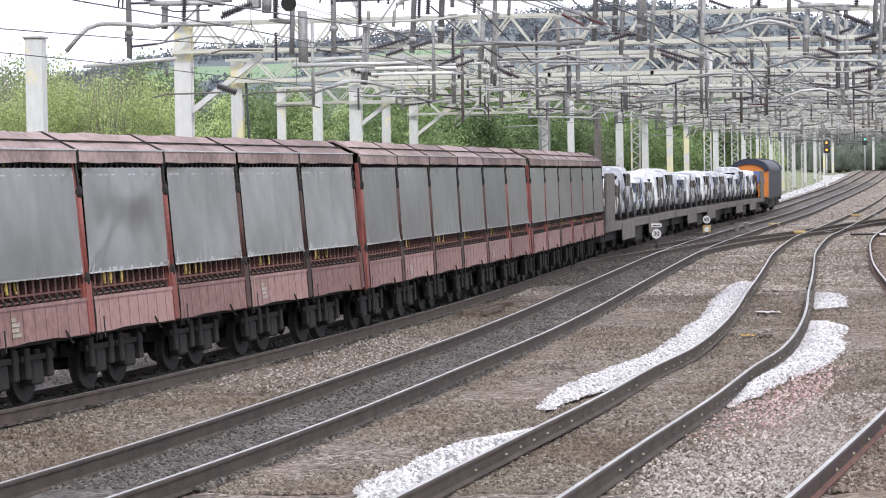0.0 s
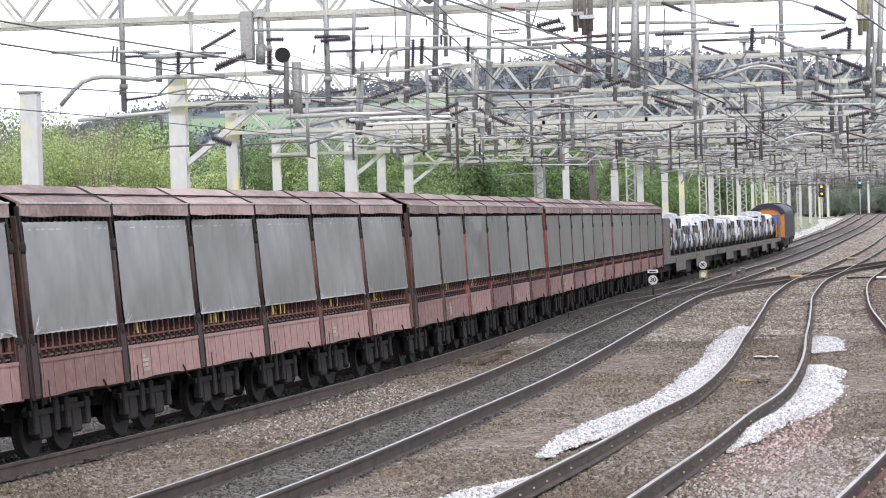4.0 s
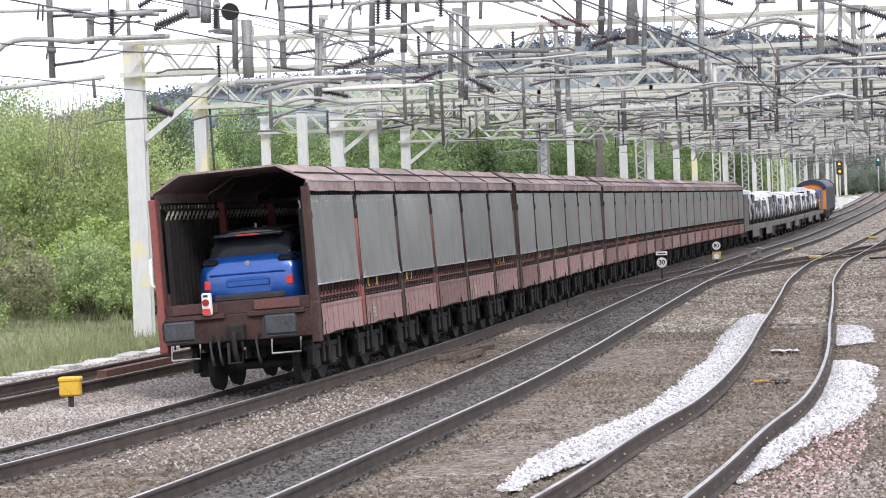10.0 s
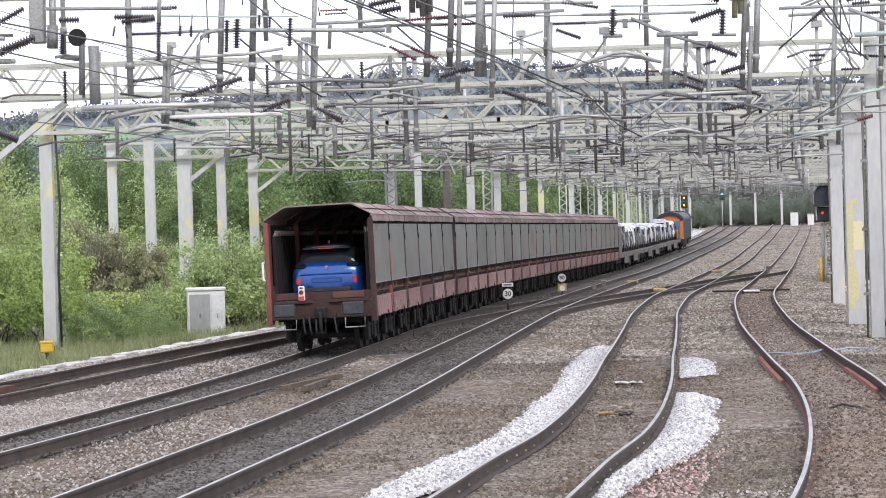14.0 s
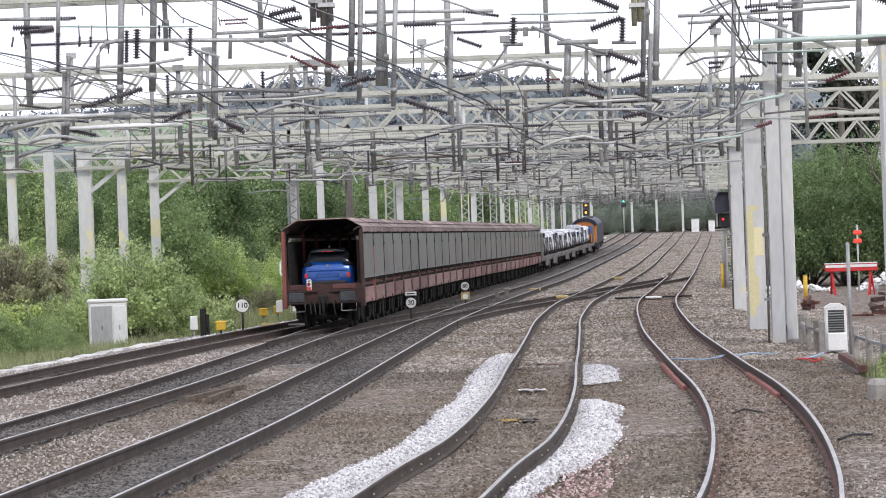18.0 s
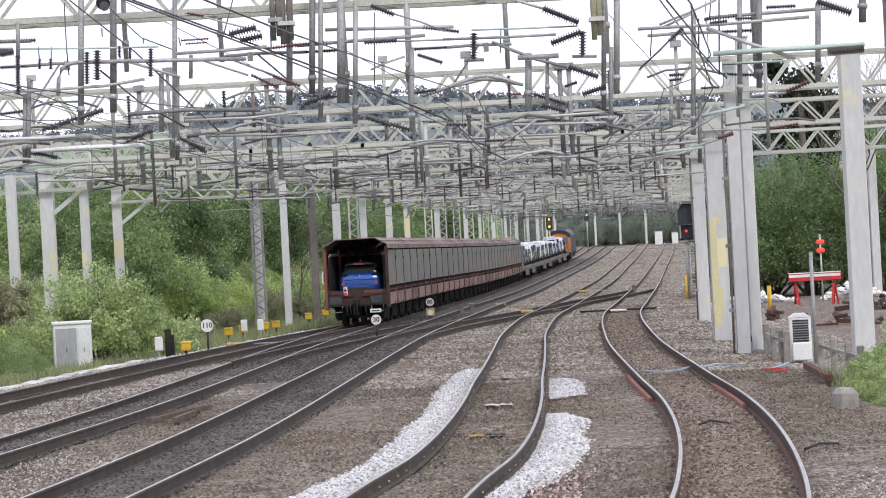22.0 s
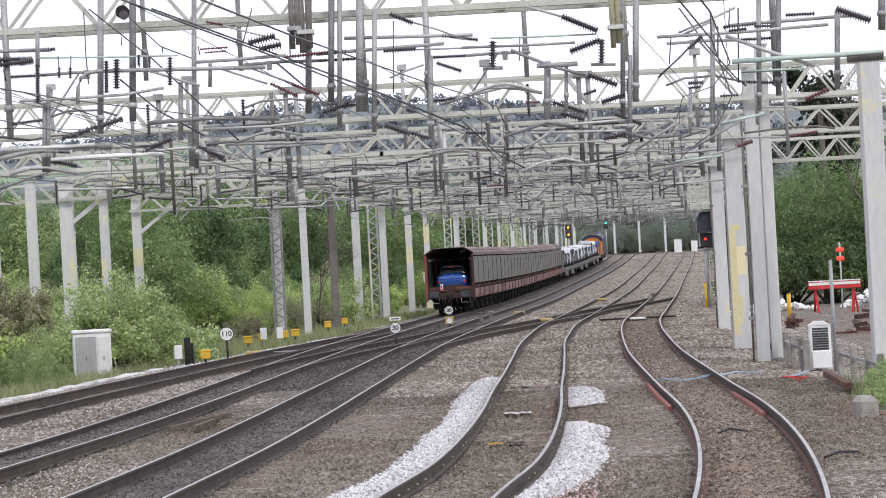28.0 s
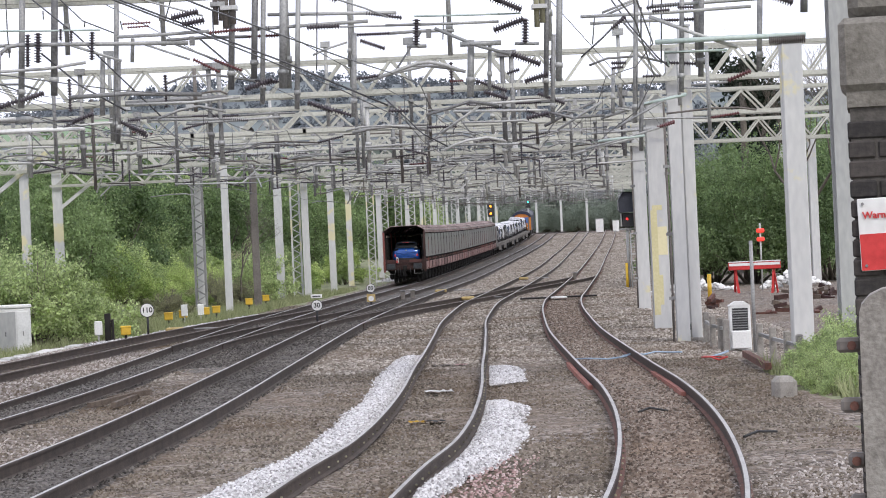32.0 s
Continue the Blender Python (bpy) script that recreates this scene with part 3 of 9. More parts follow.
def track(fx, y0, y1, label, side="rail_side", head="rail_head", gauge=1.505, clips=(), leaning=False):
    root = tagged(new("railway_track"), label, "railway track", "railway tracks", "structure")
    for off in (-gauge / 2, gauge / 2):
        part("rail", rail_mesh(fx, off, y0, y1, side, head, leaning and off < 0), None, root)
    for (a, b) in clips:
        for off in (-gauge / 2, gauge / 2):
            for y in np.arange(a, b, 0.7):
                ob = part("rail_clip", CLIP_ME, None, root)
                ob.location = (float(fx(y)) + off + 0.04, float(y), -0.125)
    return root


track(t1x, -40, 440, "main line track with dark worn rails under the train", leaning=True)
track(t2x, -8, 440, "main line track with bright worn rails on dark ballast")
track(t3x, 4, 440, "track with worn brown rails between heaps of new white stone", "rail_side", "rail_head_mid", clips=((18, 60),))
track(t4x, 4, 440, "lightly used track with rusty rail sides", "rail_web", "rail_head_mid", clips=((18, 40),))
track(t0x, 10, 104, "siding track joining the main line", "rail_side", "rail_head_dull")


def between(fa, ya, fb, yb):
    def f(y):
        u = np.clip((np.asarray(y, float) - ya) / (yb - ya), 0, 1)
        u = u * u * (3 - 2 * u)
        return fa(y) * (1 - u) + fb(y) * u
    return f


track(between(t1x, 68, t2x, 106), 70, 104, "crossover between two main line tracks", "rail_side", "rail_head_dull")
track(between(t2x, 80, t3x, 122), 82, 120, "crossover track with dark rails", "rail_side", "rail_head_dull")
track(between(t3x, 112, t4x, 150), 114, 148, "crossover track with dark rails", "rail_side", "rail_head_dull")


def stones(name, spots, material, label, seed):
    """Loose stones: spots gives x, y, z and size for each."""
    rng = np.random.default_rng(seed)
    base = np.array([(-1, -1, -0.6), (1, -1, -0.6), (1, 1, -0.6), (-1, 1, -0.6), (-0.6, -0.7, 0.6), (0.7, -0.6, 0.6), (0.6, 0.7, 0.6), (-0.7, 0.6, 0.6)], float)
    faces = np.array([(4, 5, 6, 7), (0, 1, 5, 4), (1, 2, 6, 5), (2, 3, 7, 6), (3, 0, 4, 7)])
    n = len(spots)
    ang = rng.uniform(0, 6.28, n)
    c, s = np.cos(ang), np.sin(ang)
    j = base[None] * rng.uniform(0.6, 1.25, (n, 8, 3))
    x = j[:, :, 0] * c[:, None] - j[:, :, 1] * s[:, None]
    y = j[:, :, 0] * s[:, None] + j[:, :, 1] * c[:, None]
    tilt = rng.normal(0, 0.35, (n, 1))
    z = j[:, :, 2] + x * tilt
    v = np.stack([x, y, z], -1) * spots[:, None, 3:4] + spots[:, None, :3]
    f = (faces[None] + (np.arange(n) * 8)[:, None, None]).reshape(-1, 4)
    return tagged(new(name, fast_mesh(name, v.reshape(-1, 3).tolist(), f.tolist(), material)), label, "stones", kind="stuff")


def scatter_strip(fa, fb, y0, y1, n, size, heap, seed, ragged=0.12, tip=2.2, hold=1.0):
    rng = np.random.default_rng(seed)
    y = rng.uniform(y0, y1, n)
    u = rng.uniform(0, 1, n)
    ragged, soft = (0.1, 2.5) if heap > 0.1 else (ragged, 0.8)
    wave = 0.45 * np.sin(y * 0.55 + seed) + 0.3 * np.sin(y * 1.27 + 2 * seed) + 0.2 * np.sin(y * 3.1)
    a = fa(y) + ragged * wave + rng.normal(0, ragged * 0.6, n)
    b = fb(y)
    if heap > 0.1:
        near = np.clip((y - y0 + 0.3 * np.sin(u * 9)) / tip, 0.12, 1)
        far = np.clip((y1 - y + 0.25 * np.sin(u * 7)) / 2.5, 0.5, 1)
        u = hold + (u - hold) * near
        u = 1 - (1 - u) * far
    x = a + (b - a) * u
    ends = np.clip(np.minimum(y - y0, y1 - y) / soft, 0, 1)
    z = rise(y) - 0.205 + heap * np.sin(np.pi * np.clip(u, 0.05, 0.95)) * ends * rng.uniform(0.5, 1, n)
    at = np.stack([x, y, z, rng.uniform(0.6, 1.3, n) * size], 1)
    if heap <= 0.1:
        at = at[rng.random(n) < np.clip(np.minimum(y - y0, y1 - y) / 3.0, 0.04, 1)]
    return at


stones("white_ballast", scatter_strip(lambda y: t3x(y) - 1.45 - 0.4 * np.exp(-((y - 25) / 10.0) ** 2), lambda y: t3x(y) - 0.84 - 0.16 * np.exp(-((y - 25) / 3.0) ** 2), 25.3, 61.5, 44000, 0.0185, 0.14, 1, tip=3.5, hold=0.3), "ballast_white", "heap of new white crushed stone beside the rail", 1)
stones("white_ballast", scatter_strip(lambda y: t3x(y) - 1.65, lambda y: t3x(y) - 0.84, 15, 22.8, 9000, 0.021, 0.14, 2), "ballast_white", "heap of new white crushed stone beside the rail", 2)
stones("white_ballast", scatter_strip(lambda y: t3x(y) + 1.5 - 0.45 * np.exp(-((y - 26) / 5.0) ** 2) + 0.12 * np.exp(-((y - 36) / 2.5) ** 2), lambda y: t3x(y) + 0.86, 25.6, 43.6, 24000, 0.0185, 0.12, 3, tip=1.6), "ballast_white", "heap of new white crushed stone beside the rail", 3)
stones("white_ballast", scatter_strip(lambda y: t3x(y) + 1.55, lambda y: t3x(y) + 0.9, 48.2, 55.0, 8500, 0.0185, 0.12, 4, tip=0.8), "ballast_white", "small heap of new white crushed stone", 4)
stones("red_stones", scatter_strip(lambda y: t3x(y) + 0.95, lambda y: t3x(y) + 2.0, 21, 33, 1500, 0.015, 0.03, 5, 0.4), "stone_red", "scattered reddish stones among the white ballast", 5)

stones("pale_ballast", scatter_strip(lambda y: t0x(y) + 0.85, lambda y: t1x(y) - 0.85, 22, 45, 26000, 0.017, 0.05, 6, 0.2), "stone_pale", "pale newer stone between two tracks", 6)
stones("pale_ballast", scatter_strip(lambda y: t0x(y) + 0.85, lambda y: t1x(y) - 0.85, 43, 74, 3000, 0.022, 0.03, 36, 0.2), "stone_pale", "scattered pale stone between two tracks", 36)
stones("pale_ballast", scatter_strip(lambda y: t0x(y) - 2.9, lambda y: t0x(y) - 0.9, 30, 84, 14000, 0.026, 0.03, 7, 0.3), "stone_pale", "pale stone along the edge of the siding", 7)
stones("pale_ballast", scatter_strip(lambda y: t1x(y) + 0.95, lambda y: t2x(y) - 1.2, 27, 41, 1500, 0.016, 0.02, 8, 0.4), "stone_pale", "scattered pale stone between the main tracks", 8)
stones("pale_ballast", scatter_strip(lambda y: t4x(y) - 2.2, lambda y: t4x(y) - 0.85, 18, 28, 2600, 0.017, 0.02, 9, 0.3), "stone_pale", "scattered pale stone beside the siding", 9)
stones("pale_ballast", scatter_strip(lambda y: t3x(y) + 1.0, lambda y: t4x(y) - 0.9, 13, 22.5, 5000, 0.016, 0.02, 37, 0.3), "stone_pale", "pale new stone scattered between two tracks", 37)
stones("pale_ballast", scatter_strip(lambda y: t4x(y) + 0.9, lambda y: t4x(y) + 3.2, 20, 31, 3000, 0.017, 0.02, 10, 0.5), "stone_pale", "scattered pale stone beside the siding", 10)


stones("pale_ballast", scatter_strip(lambda y: t0x(y) - 2.0, lambda y: t0x(y) - 1.5, 76, 103, 1500, 0.06, 0.06, 31, 0.2), "ballast_white", "line of pale stone along the edge of the siding", 31)


def loose_stones():
    rng = np.random.default_rng(8)
    n = 190000
    y = 17 + 100 * rng.random(n) ** 1.7
    x = t3x(y) + rng.uniform(-11, 6.5, n)
    ok = np.ones(n, bool)
    for fx in (t1x, t2x, t3x, t4x):
        ok &= np.abs(np.abs(x - fx(y)) - 0.75) > 0.09
    x, y = x[ok], y[ok]
    bed = (np.minimum(np.abs(x - t1x(y)), np.abs(x - t2x(y))) < 0.95) | ((y > 60) & (x > t1x(y)) & (x < t2x(y)))
    siding = np.abs(x - t4x(y)) < 0.7
    z = ground_z(x, y) + 0.012 + np.where(bed, 0.045, 0) + np.where(siding, 0.03, 0)
    size = rng.uniform(0.01, 0.026, len(x)) * np.where(y > 70, 1.6, 1.0)
    at = np.stack([x, y, z, size], 1)
    stones("loose_ballast", at[siding & ~bed], "stone_rust", "rusty brown stones between the rails of a siding", 12)
    stones("loose_ballast", at[~bed & ~siding], "stone", "loose grey-brown ballast stones", 9)
    stones("loose_ballast", at[bed], "stone_dark", "dark oily ballast stones between the rails", 10)


loose_stones()


def far_stones():
    """Larger pale stones and dust clods where the bed is farther off."""
    rng = np.random.default_rng(21)
    n = 90000
    y = 55 + 290 * rng.random(n) ** 1.5
    x = t3x(y) + rng.uniform(-8.5, 9.5, n)
    ok = np.ones(n, bool)
    for fx in (t1x, t2x, t3x, t4x):
        ok &= np.abs(np.abs(x - fx(y)) - 0.75) > 0.1
    for fx in (t1x, t2x):
        ok &= np.abs(x - fx(y)) > 0.95
    ok &= x > np.where(y > 60, t2x(y) + 0.95, t1x(y) + 0.9)
    x, y = x[ok], y[ok]
    z = ground_z(x, y) + 0.015
    stones("pale_ballast", np.stack([x, y, z, rng.uniform(0.025, 0.05, len(x)) * (1 + np.clip(y - 60, 0, 200) / 150)], 1), "stone_dust", "pale dusty stones on the bed between the tracks", 22)


far_stones()
stones("pale_ballast", scatter_strip(lambda y: t1x(y) - 3.4, lambda y: t1x(y) - 2.0, 170, 340, 9000, 0.09, 0.05, 23, 0.3), "ballast_white", "pale path of stone beside the far line", 23)


# ---------- overhead line gantries ----------
def beam_mesh(a, b, w):
    return mesh_of("brace", bar(bmesh.new(), a, b, w), "boom")


def post_part(root, x, y, z0, z1, w, material="post", label=""):
    bm = bmesh.new()
    h, d, e = w / 2, w * 0.42, 0.022
    prof = [(-h, -d), (h, -d), (h, -d + 2 * e), (h - 0.06, -d + 2 * e), (h - 0.06, d - 2 * e), (h, d - 2 * e), (h, d), (-h, d), (-h, d - 2 * e), (-h + 0.06, d - 2 * e), (-h + 0.06, -d + 2 * e), (-h, -d + 2 * e)]
    lo, hi = ([bm.verts.new((x + px, y + py, z)) for px, py in prof] for z in (z0, z1 + 0.02))
    for k in range(12):
        bm.faces.new((lo[k], lo[(k + 1) % 12], hi[(k + 1) % 12], hi[k]))
    bm.faces.new(hi), bm.faces.new(lo[::-1])
    part("footing", boxes((x - w * 0.8, y - w * 0.8, z0 - 0.3, x + w * 0.8, y + w * 0.8, z0 + 0.05), bevel=0.03), "concrete", root)
    return part("leg", bm, material, root, label)


def gantry(y, xl, xr, zlow, zup, wl=0.42, wr=0.42, depth=0.8, bay=1.5, label="", leg=None, fine=True):
    """A portal: two legs and a lattice boom across all the tracks."""
    zg = float(rise(y))
    root = tagged(new("overhead_line_gantry"), label or "pale grey steel portal carrying overhead wires across the tracks", "gantry", "overhead line gantries")
    zl, zu = zlow + zg, zup + zg
    if wl:
        post_part(root, xl, y, zg - 0.4, zu, wl)
    if wr:
        post_part(root, xr if leg is None else leg, y, zg - 0.3, zu, wr, "post" if y > 50 else "post_grey")
    if leg is not None:
        post_part(root, xr, y, zg - 0.3, zu, 0.3)
    for nm, z, w in (("lower_chord", zl, 0.12), ("upper_chord", zu, 0.09)):
        for s in (-1, 1):
            part(nm, bar(bmesh.new(), (xl - 0.3, y + s * depth / 2, z), (xr + 0.3, y + s * depth / 2, z), w), "boom", root)
    n = max(4, int(round((xr - xl) / bay)))
    dx = (xr - xl) / n
    h = zu - zl
    up_me = beam_mesh((0, 0, 0), (dx / 2, 0, h), 0.058)
    dn_me = beam_mesh((0, 0, h), (dx / 2, 0, 0), 0.058)
    cross = beam_mesh((0, -depth / 2, 0), (dx / 2, depth / 2, 0), 0.05)
    for s in (-1, 1):
        for i in range(n):
            for me, o in ((up_me, 0), (dn_me, dx / 2)):
                ob = part("brace", me, None, root)
                ob.location = (xl + i * dx + o, y + s * depth / 2, zl)
    if fine:
        for i in range(n):
            for z in (zl, zu):
                ob = part("cross_brace", cross, None, root)
                ob.location = (xl + i * dx, y, z)
    return root, zl, zu


def insulator(root, a, b, r=0.07, sheds=10, material="insulator"):
    # far insulators take a paler grey, haze put into their colour
    if a[1] > 105 and material == "insulator":
        material = "mast_dark"
    return part("insulator", ribbed(bmesh.new(), a, b, r, sheds), material, root)


def drop_tube(root, x, y, ztop, zbot, r=0.065, material="galv_dark"):
    bm = bmesh.new()
    tube(bm, [(x, y, ztop), (x, y, zbot)], r, 10)
    e = 0.115 + 0.03 * (abs(x * 7.3) % 1)
    box(bm, x - e, y - e, ztop - e * 0.57, x + e, y + e, ztop + e * 0.66)
    tube(bm, [(x, y, zbot + 0.5), (x, y, zbot + 0.62)], r * 1.5, 10)
    return part("drop_tube", bm, material, root)


def registration(root, x, y, z, to, rng, red=False):
    """A cantilever from a drop tube at x towards the wire at to."""
    d = 1 if to > x else -1
    zc = z + rng.uniform(0.9, 1.15)
    bm = bmesh.new()
    tube(bm, [(x + d * 0.75, y, zc), (to - d * 0.2, y, zc + 0.02), (to + d * 0.5, y, zc)], 0.032, 8)
    part("top_tube", bm, "galv" if rng.random() < 0.5 else "galv_dark", root)
    insulator(root, (x + d * 0.06, y, zc), (x + d * 0.75, y, zc), 0.048, 10, "insulator_red" if red else "insulator")
    bm = bmesh.new()
    zb = z + 0.1
    tube(bm, [(x + d * 0.65, y, zb + 0.05), (to - d * 0.4, y, zb + 0.2), (to + d * 0.2, y, zb + 0.18), (to + d * 0.55, y, zb + 0.06)], 0.022, 8)
    part("steady_arm", bm, "galv_dark", root)
    insulator(root, (x + d * 0.05, y, zb), (x + d * 0.65, y, zb + 0.05), 0.046, 9)
    part("strut", bar(bmesh.new(), (x + d * 0.8, y, zb + 0.08), (to - d * 0.15, y, zc), 0.035), "galv_dark", root)
    part("wire_clamp", boxes((to - 0.05, y - 0.06, zc - 0.12, to + 0.05, y + 0.06, zc + 0.05)), "galv_dark", root)


def dress(g, y, tracks, seed, tube_low=5.2, rich=True):
    root, zl, zu = g
    rng = random.Random(seed)
    zg = float(rise(y))
    for i, fx in enumerate(tracks):
        xt = float(fx(y))
        side = -1 if (i + seed) % 2 else 1
        x = xt + side * rng.uniform(1.5, 1.9)
        # far tubes mostly get the paler steel, standing in for haze
        drop_tube(root, x, y - 0.4, zu, zg + tube_low - rng.uniform(0, 0.3), material="galv_dark" if rng.random() < (0.6 if y < 100 else 0.2) else "galv")
        registration(root, x, y - 0.4, zg + tube_low - 0.1, xt, rng, red=rng.random() < 0.04)
        if rich and y < 110:
            x2 = xt - side * rng.uniform(0.4, 1.4)
            drop_tube(root, x2, y + 0.4, zu + 0.5, zg + tube_low + rng.uniform(0.3, 0.9), 0.05, "galv")
            insulator(root, (x2, y + 0.4, zg + tube_low + 0.3), (x2, y + 0.4, zg + tube_low - 0.35), 0.05, 9)
            zz = zl - rng.uniform(0.35, 0.8)
            insulator(root, (x - side * 0.3, y - 0.6, zz), (x - side * 1.0, y - 0.6, zz - rng.uniform(0, 0.25)), 0.05, 10)
            part("feeder_bar", tube(bmesh.new(), [(x + side * 1.6, y - 0.6, zz + 0.05), (x - side * 0.3, y - 0.6, zz), (x - side * 0.9, y - 0.6, zz - 0.02)], 0.035, 8), "galv", root)


GANTRIES = [
    # ahead, left leg, right end of boom, lower chord, upper chord, leg widths, right-hand leg
    (46.7, -19.5, 9.02, 7.8, 8.9, 0.45, 0.5, None),
    (63.0, -16.15, 16.5, 6.75, 7.6, 0.5, 0.34, 7.63),
    (71.5, -16.3, 18.0, 6.2, 6.9, 0.38, 0.52, 8.05),
    (80.5, -15.4, 9.4, 6.6, 7.2, 0, 0, None),
    (90.0, -15.2, 20.0, 6.0, 6.8, 0.5, 0.45, 9.48),
    (98.0, -11.0, 10.2, 6.7, 7.3, 0, 0, None),
    (105.0, -16.1, 10.6, 6.5, 7.2, 0.38, 0, None),
    (117.0, -23.4, 11.7, 6.9, 7.7, 0.42, 0, None),
    (121.0, -16.9, 12.85, 6.3, 7.0, 0.45, 0.4, None),
    (129.0, -6.9, 13.2, 6.6, 7.2, 0, 0, None),
    (137.0, -6.5, 14.5, 6.4, 7.1, 0.45, 0.4, None),
    (146.0, -3.7, 15.5, 6.2, 6.9, 0.4, 0.4, None),
    (157.0, -3.4, 16.4, 6.6, 7.2, 0, 0.3, None),
    (168.0, -3.0, 17.6, 6.4, 7.1, 0.4, 0.4, None),
    (180.0, -2.0, 19.0, 6.6, 7.2, 0, 0.3, None),
    (192.0, -1.0, 20.4, 6.4, 7.1, 0.4, 0.4, None),
    (206.0, 0.2, 22.0, 6.6, 7.2, 0, 0.3, None),
    (220.0, 1.5, 23.4, 6.4, 7.1, 0.4, 0.4, None),
    (235.0, 3.0, 25.0, 6.6, 7.2, 0.3, 0, None),
    (250.0, 4.6, 26.4, 6.4, 7.1, 0.4, 0.4, None),
    (268.0, 6.3, 28.2, 6.6, 7.2, 0.3, 0, None),
    (285.0, 8.0, 30.0, 6.4, 7.1, 0.4, 0.4, None),
    (305.0, 10.0, 32.0, 6.6, 7.2, 0.3, 0, None),
    (325.0, 12.0, 34.0, 6.4, 7.1, 0.4, 0.4, None),
    (348.0, 14.2, 36.5, 6.6, 7.2, 0.3, 0.4, None),
    (372.0, 16.5, 39.0, 6.4, 7.1, 0.4, 0.4, None),
]
for gi, (gy_, gl, gr_, zlo, zhi, wl, wr, leg) in enumerate(GANTRIES):
    g = gantry(gy_, gl, gr_, zlo, zhi, wl, wr, leg=leg, bay=1.8 if gi == 0 else (1.3 if gi < 5 else 1.5), fine=gi < 8)
    if gy_ == 71.5:
        for x0, x1, z0, z1 in ((-0.25, -0.06, 0.2, 3.35), (-0.06, 0.22, 2.0, 2.85), (-0.06, 0.05, 0.5, 1.4), (-0.2, 0.1, 3.35, 3.5)):
            part("paint_patch", boxes((leg + x0, gy_ - 0.225, z0, leg + x1, gy_ - 0.216, z1), bevel=0.003), "paint_cream", g[0], "worn cream-yellow paint")
    lines = [t1x, t2x, t3x, t4x] + ([t0x] if gy_ < 100 else [])
    dress(g, gy_, lines, gi + 1, tube_low=6.0 if gi == 0 else 5.3, rich=gi < 16)


def wires(fx, label, seed):
    """Contact wire, catenary and droppers of one track."""
    rng = random.Random(seed)
    root = tagged(new("overhead_wire"), label, "overhead wire", "overhead wires", "structure")
    ys = [-20.0] + [g[0] for g in GANTRIES]
    bm, bm2, bm3 = bmesh.new(), bmesh.new(), bmesh.new()
    for i, (a, b) in enumerate(zip(ys, ys[1:])):
        zz = (0.25, -0.2)[i % 2], (0.25, -0.2)[(i + 1) % 2]
        pa, pb = [], []
        for k in range(9):
            u = k / 8
            y = a + (b - a) * u
            x = float(fx(y)) + zz[0] * (1 - u) + zz[1] * u
            sag = 4 * u * (1 - u) * min(0.9, (b - a) * 0.02)
            pa.append((x, y, 4.75 + float(rise(y))))
            pb.append((x, y, 5.85 - sag + float(rise(y))))
            if k % 2 and b - a > 12:
                tube(bm3, [pa[-1], pb[-1]], 0.006, 4, False)
        tube(bm, pa, 0.008, 5, False), tube(bm2, pb, 0.009, 5, False)
    part("contact_wire", bm, "wire", root), part("catenary_wire", bm2, "wire", root), part("droppers", bm3, "wire", root)


for k, fx in enumerate((t1x, t2x, t3x, t4x)):
    wires(fx, "thin dark contact wire hung from a catenary", k)


# ---------- the goods train ----------
BAY, BAYS = 3.12, 6
WAGON = BAY * BAYS
PITCH = WAGON + 0.12


def wheelset(y, r=0.38):
    bm = bmesh.new()
    for s in (-1, 1):
        prof = [(-0.07, r * 0.3), (-0.06, r * 0.55), (-0.055, r * 0.85), (-0.055, r + 0.02), (-0.03, r + 0.02), (-0.03, r), (0.06, r - 0.01), (0.06, r * 0.85), (0.03, r * 0.5), (0.09, r * 0.3)]
        lathe_y(bm, [(p * s, q) for p, q in prof], s * 0.755, r, 20)
        box(bm, s * 0.95 - 0.1, -0.17, r - 0.14, s * 0.95 + 0.1, 0.17, r + 0.2, 0.03)
        box(bm, s * 1.0 - 0.05, -0.5, r + 0.2, s * 1.0 + 0.05, 0.5, r + 0.28)
        box(bm, s * 1.02 - 0.06, -0.42, r - 0.05, s * 1.02 + 0.06, -0.26, r + 0.4, 0.02)
        box(bm, s * 1.02 - 0.06, 0.26, r - 0.05, s * 1.02 + 0.06, 0.42, r + 0.4, 0.02)
    tube(bm, [(-0.9, 0, r), (0.9, 0, r)], 0.07, 10)
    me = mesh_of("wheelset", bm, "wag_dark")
    return me


WHEELS = wheelset(0)


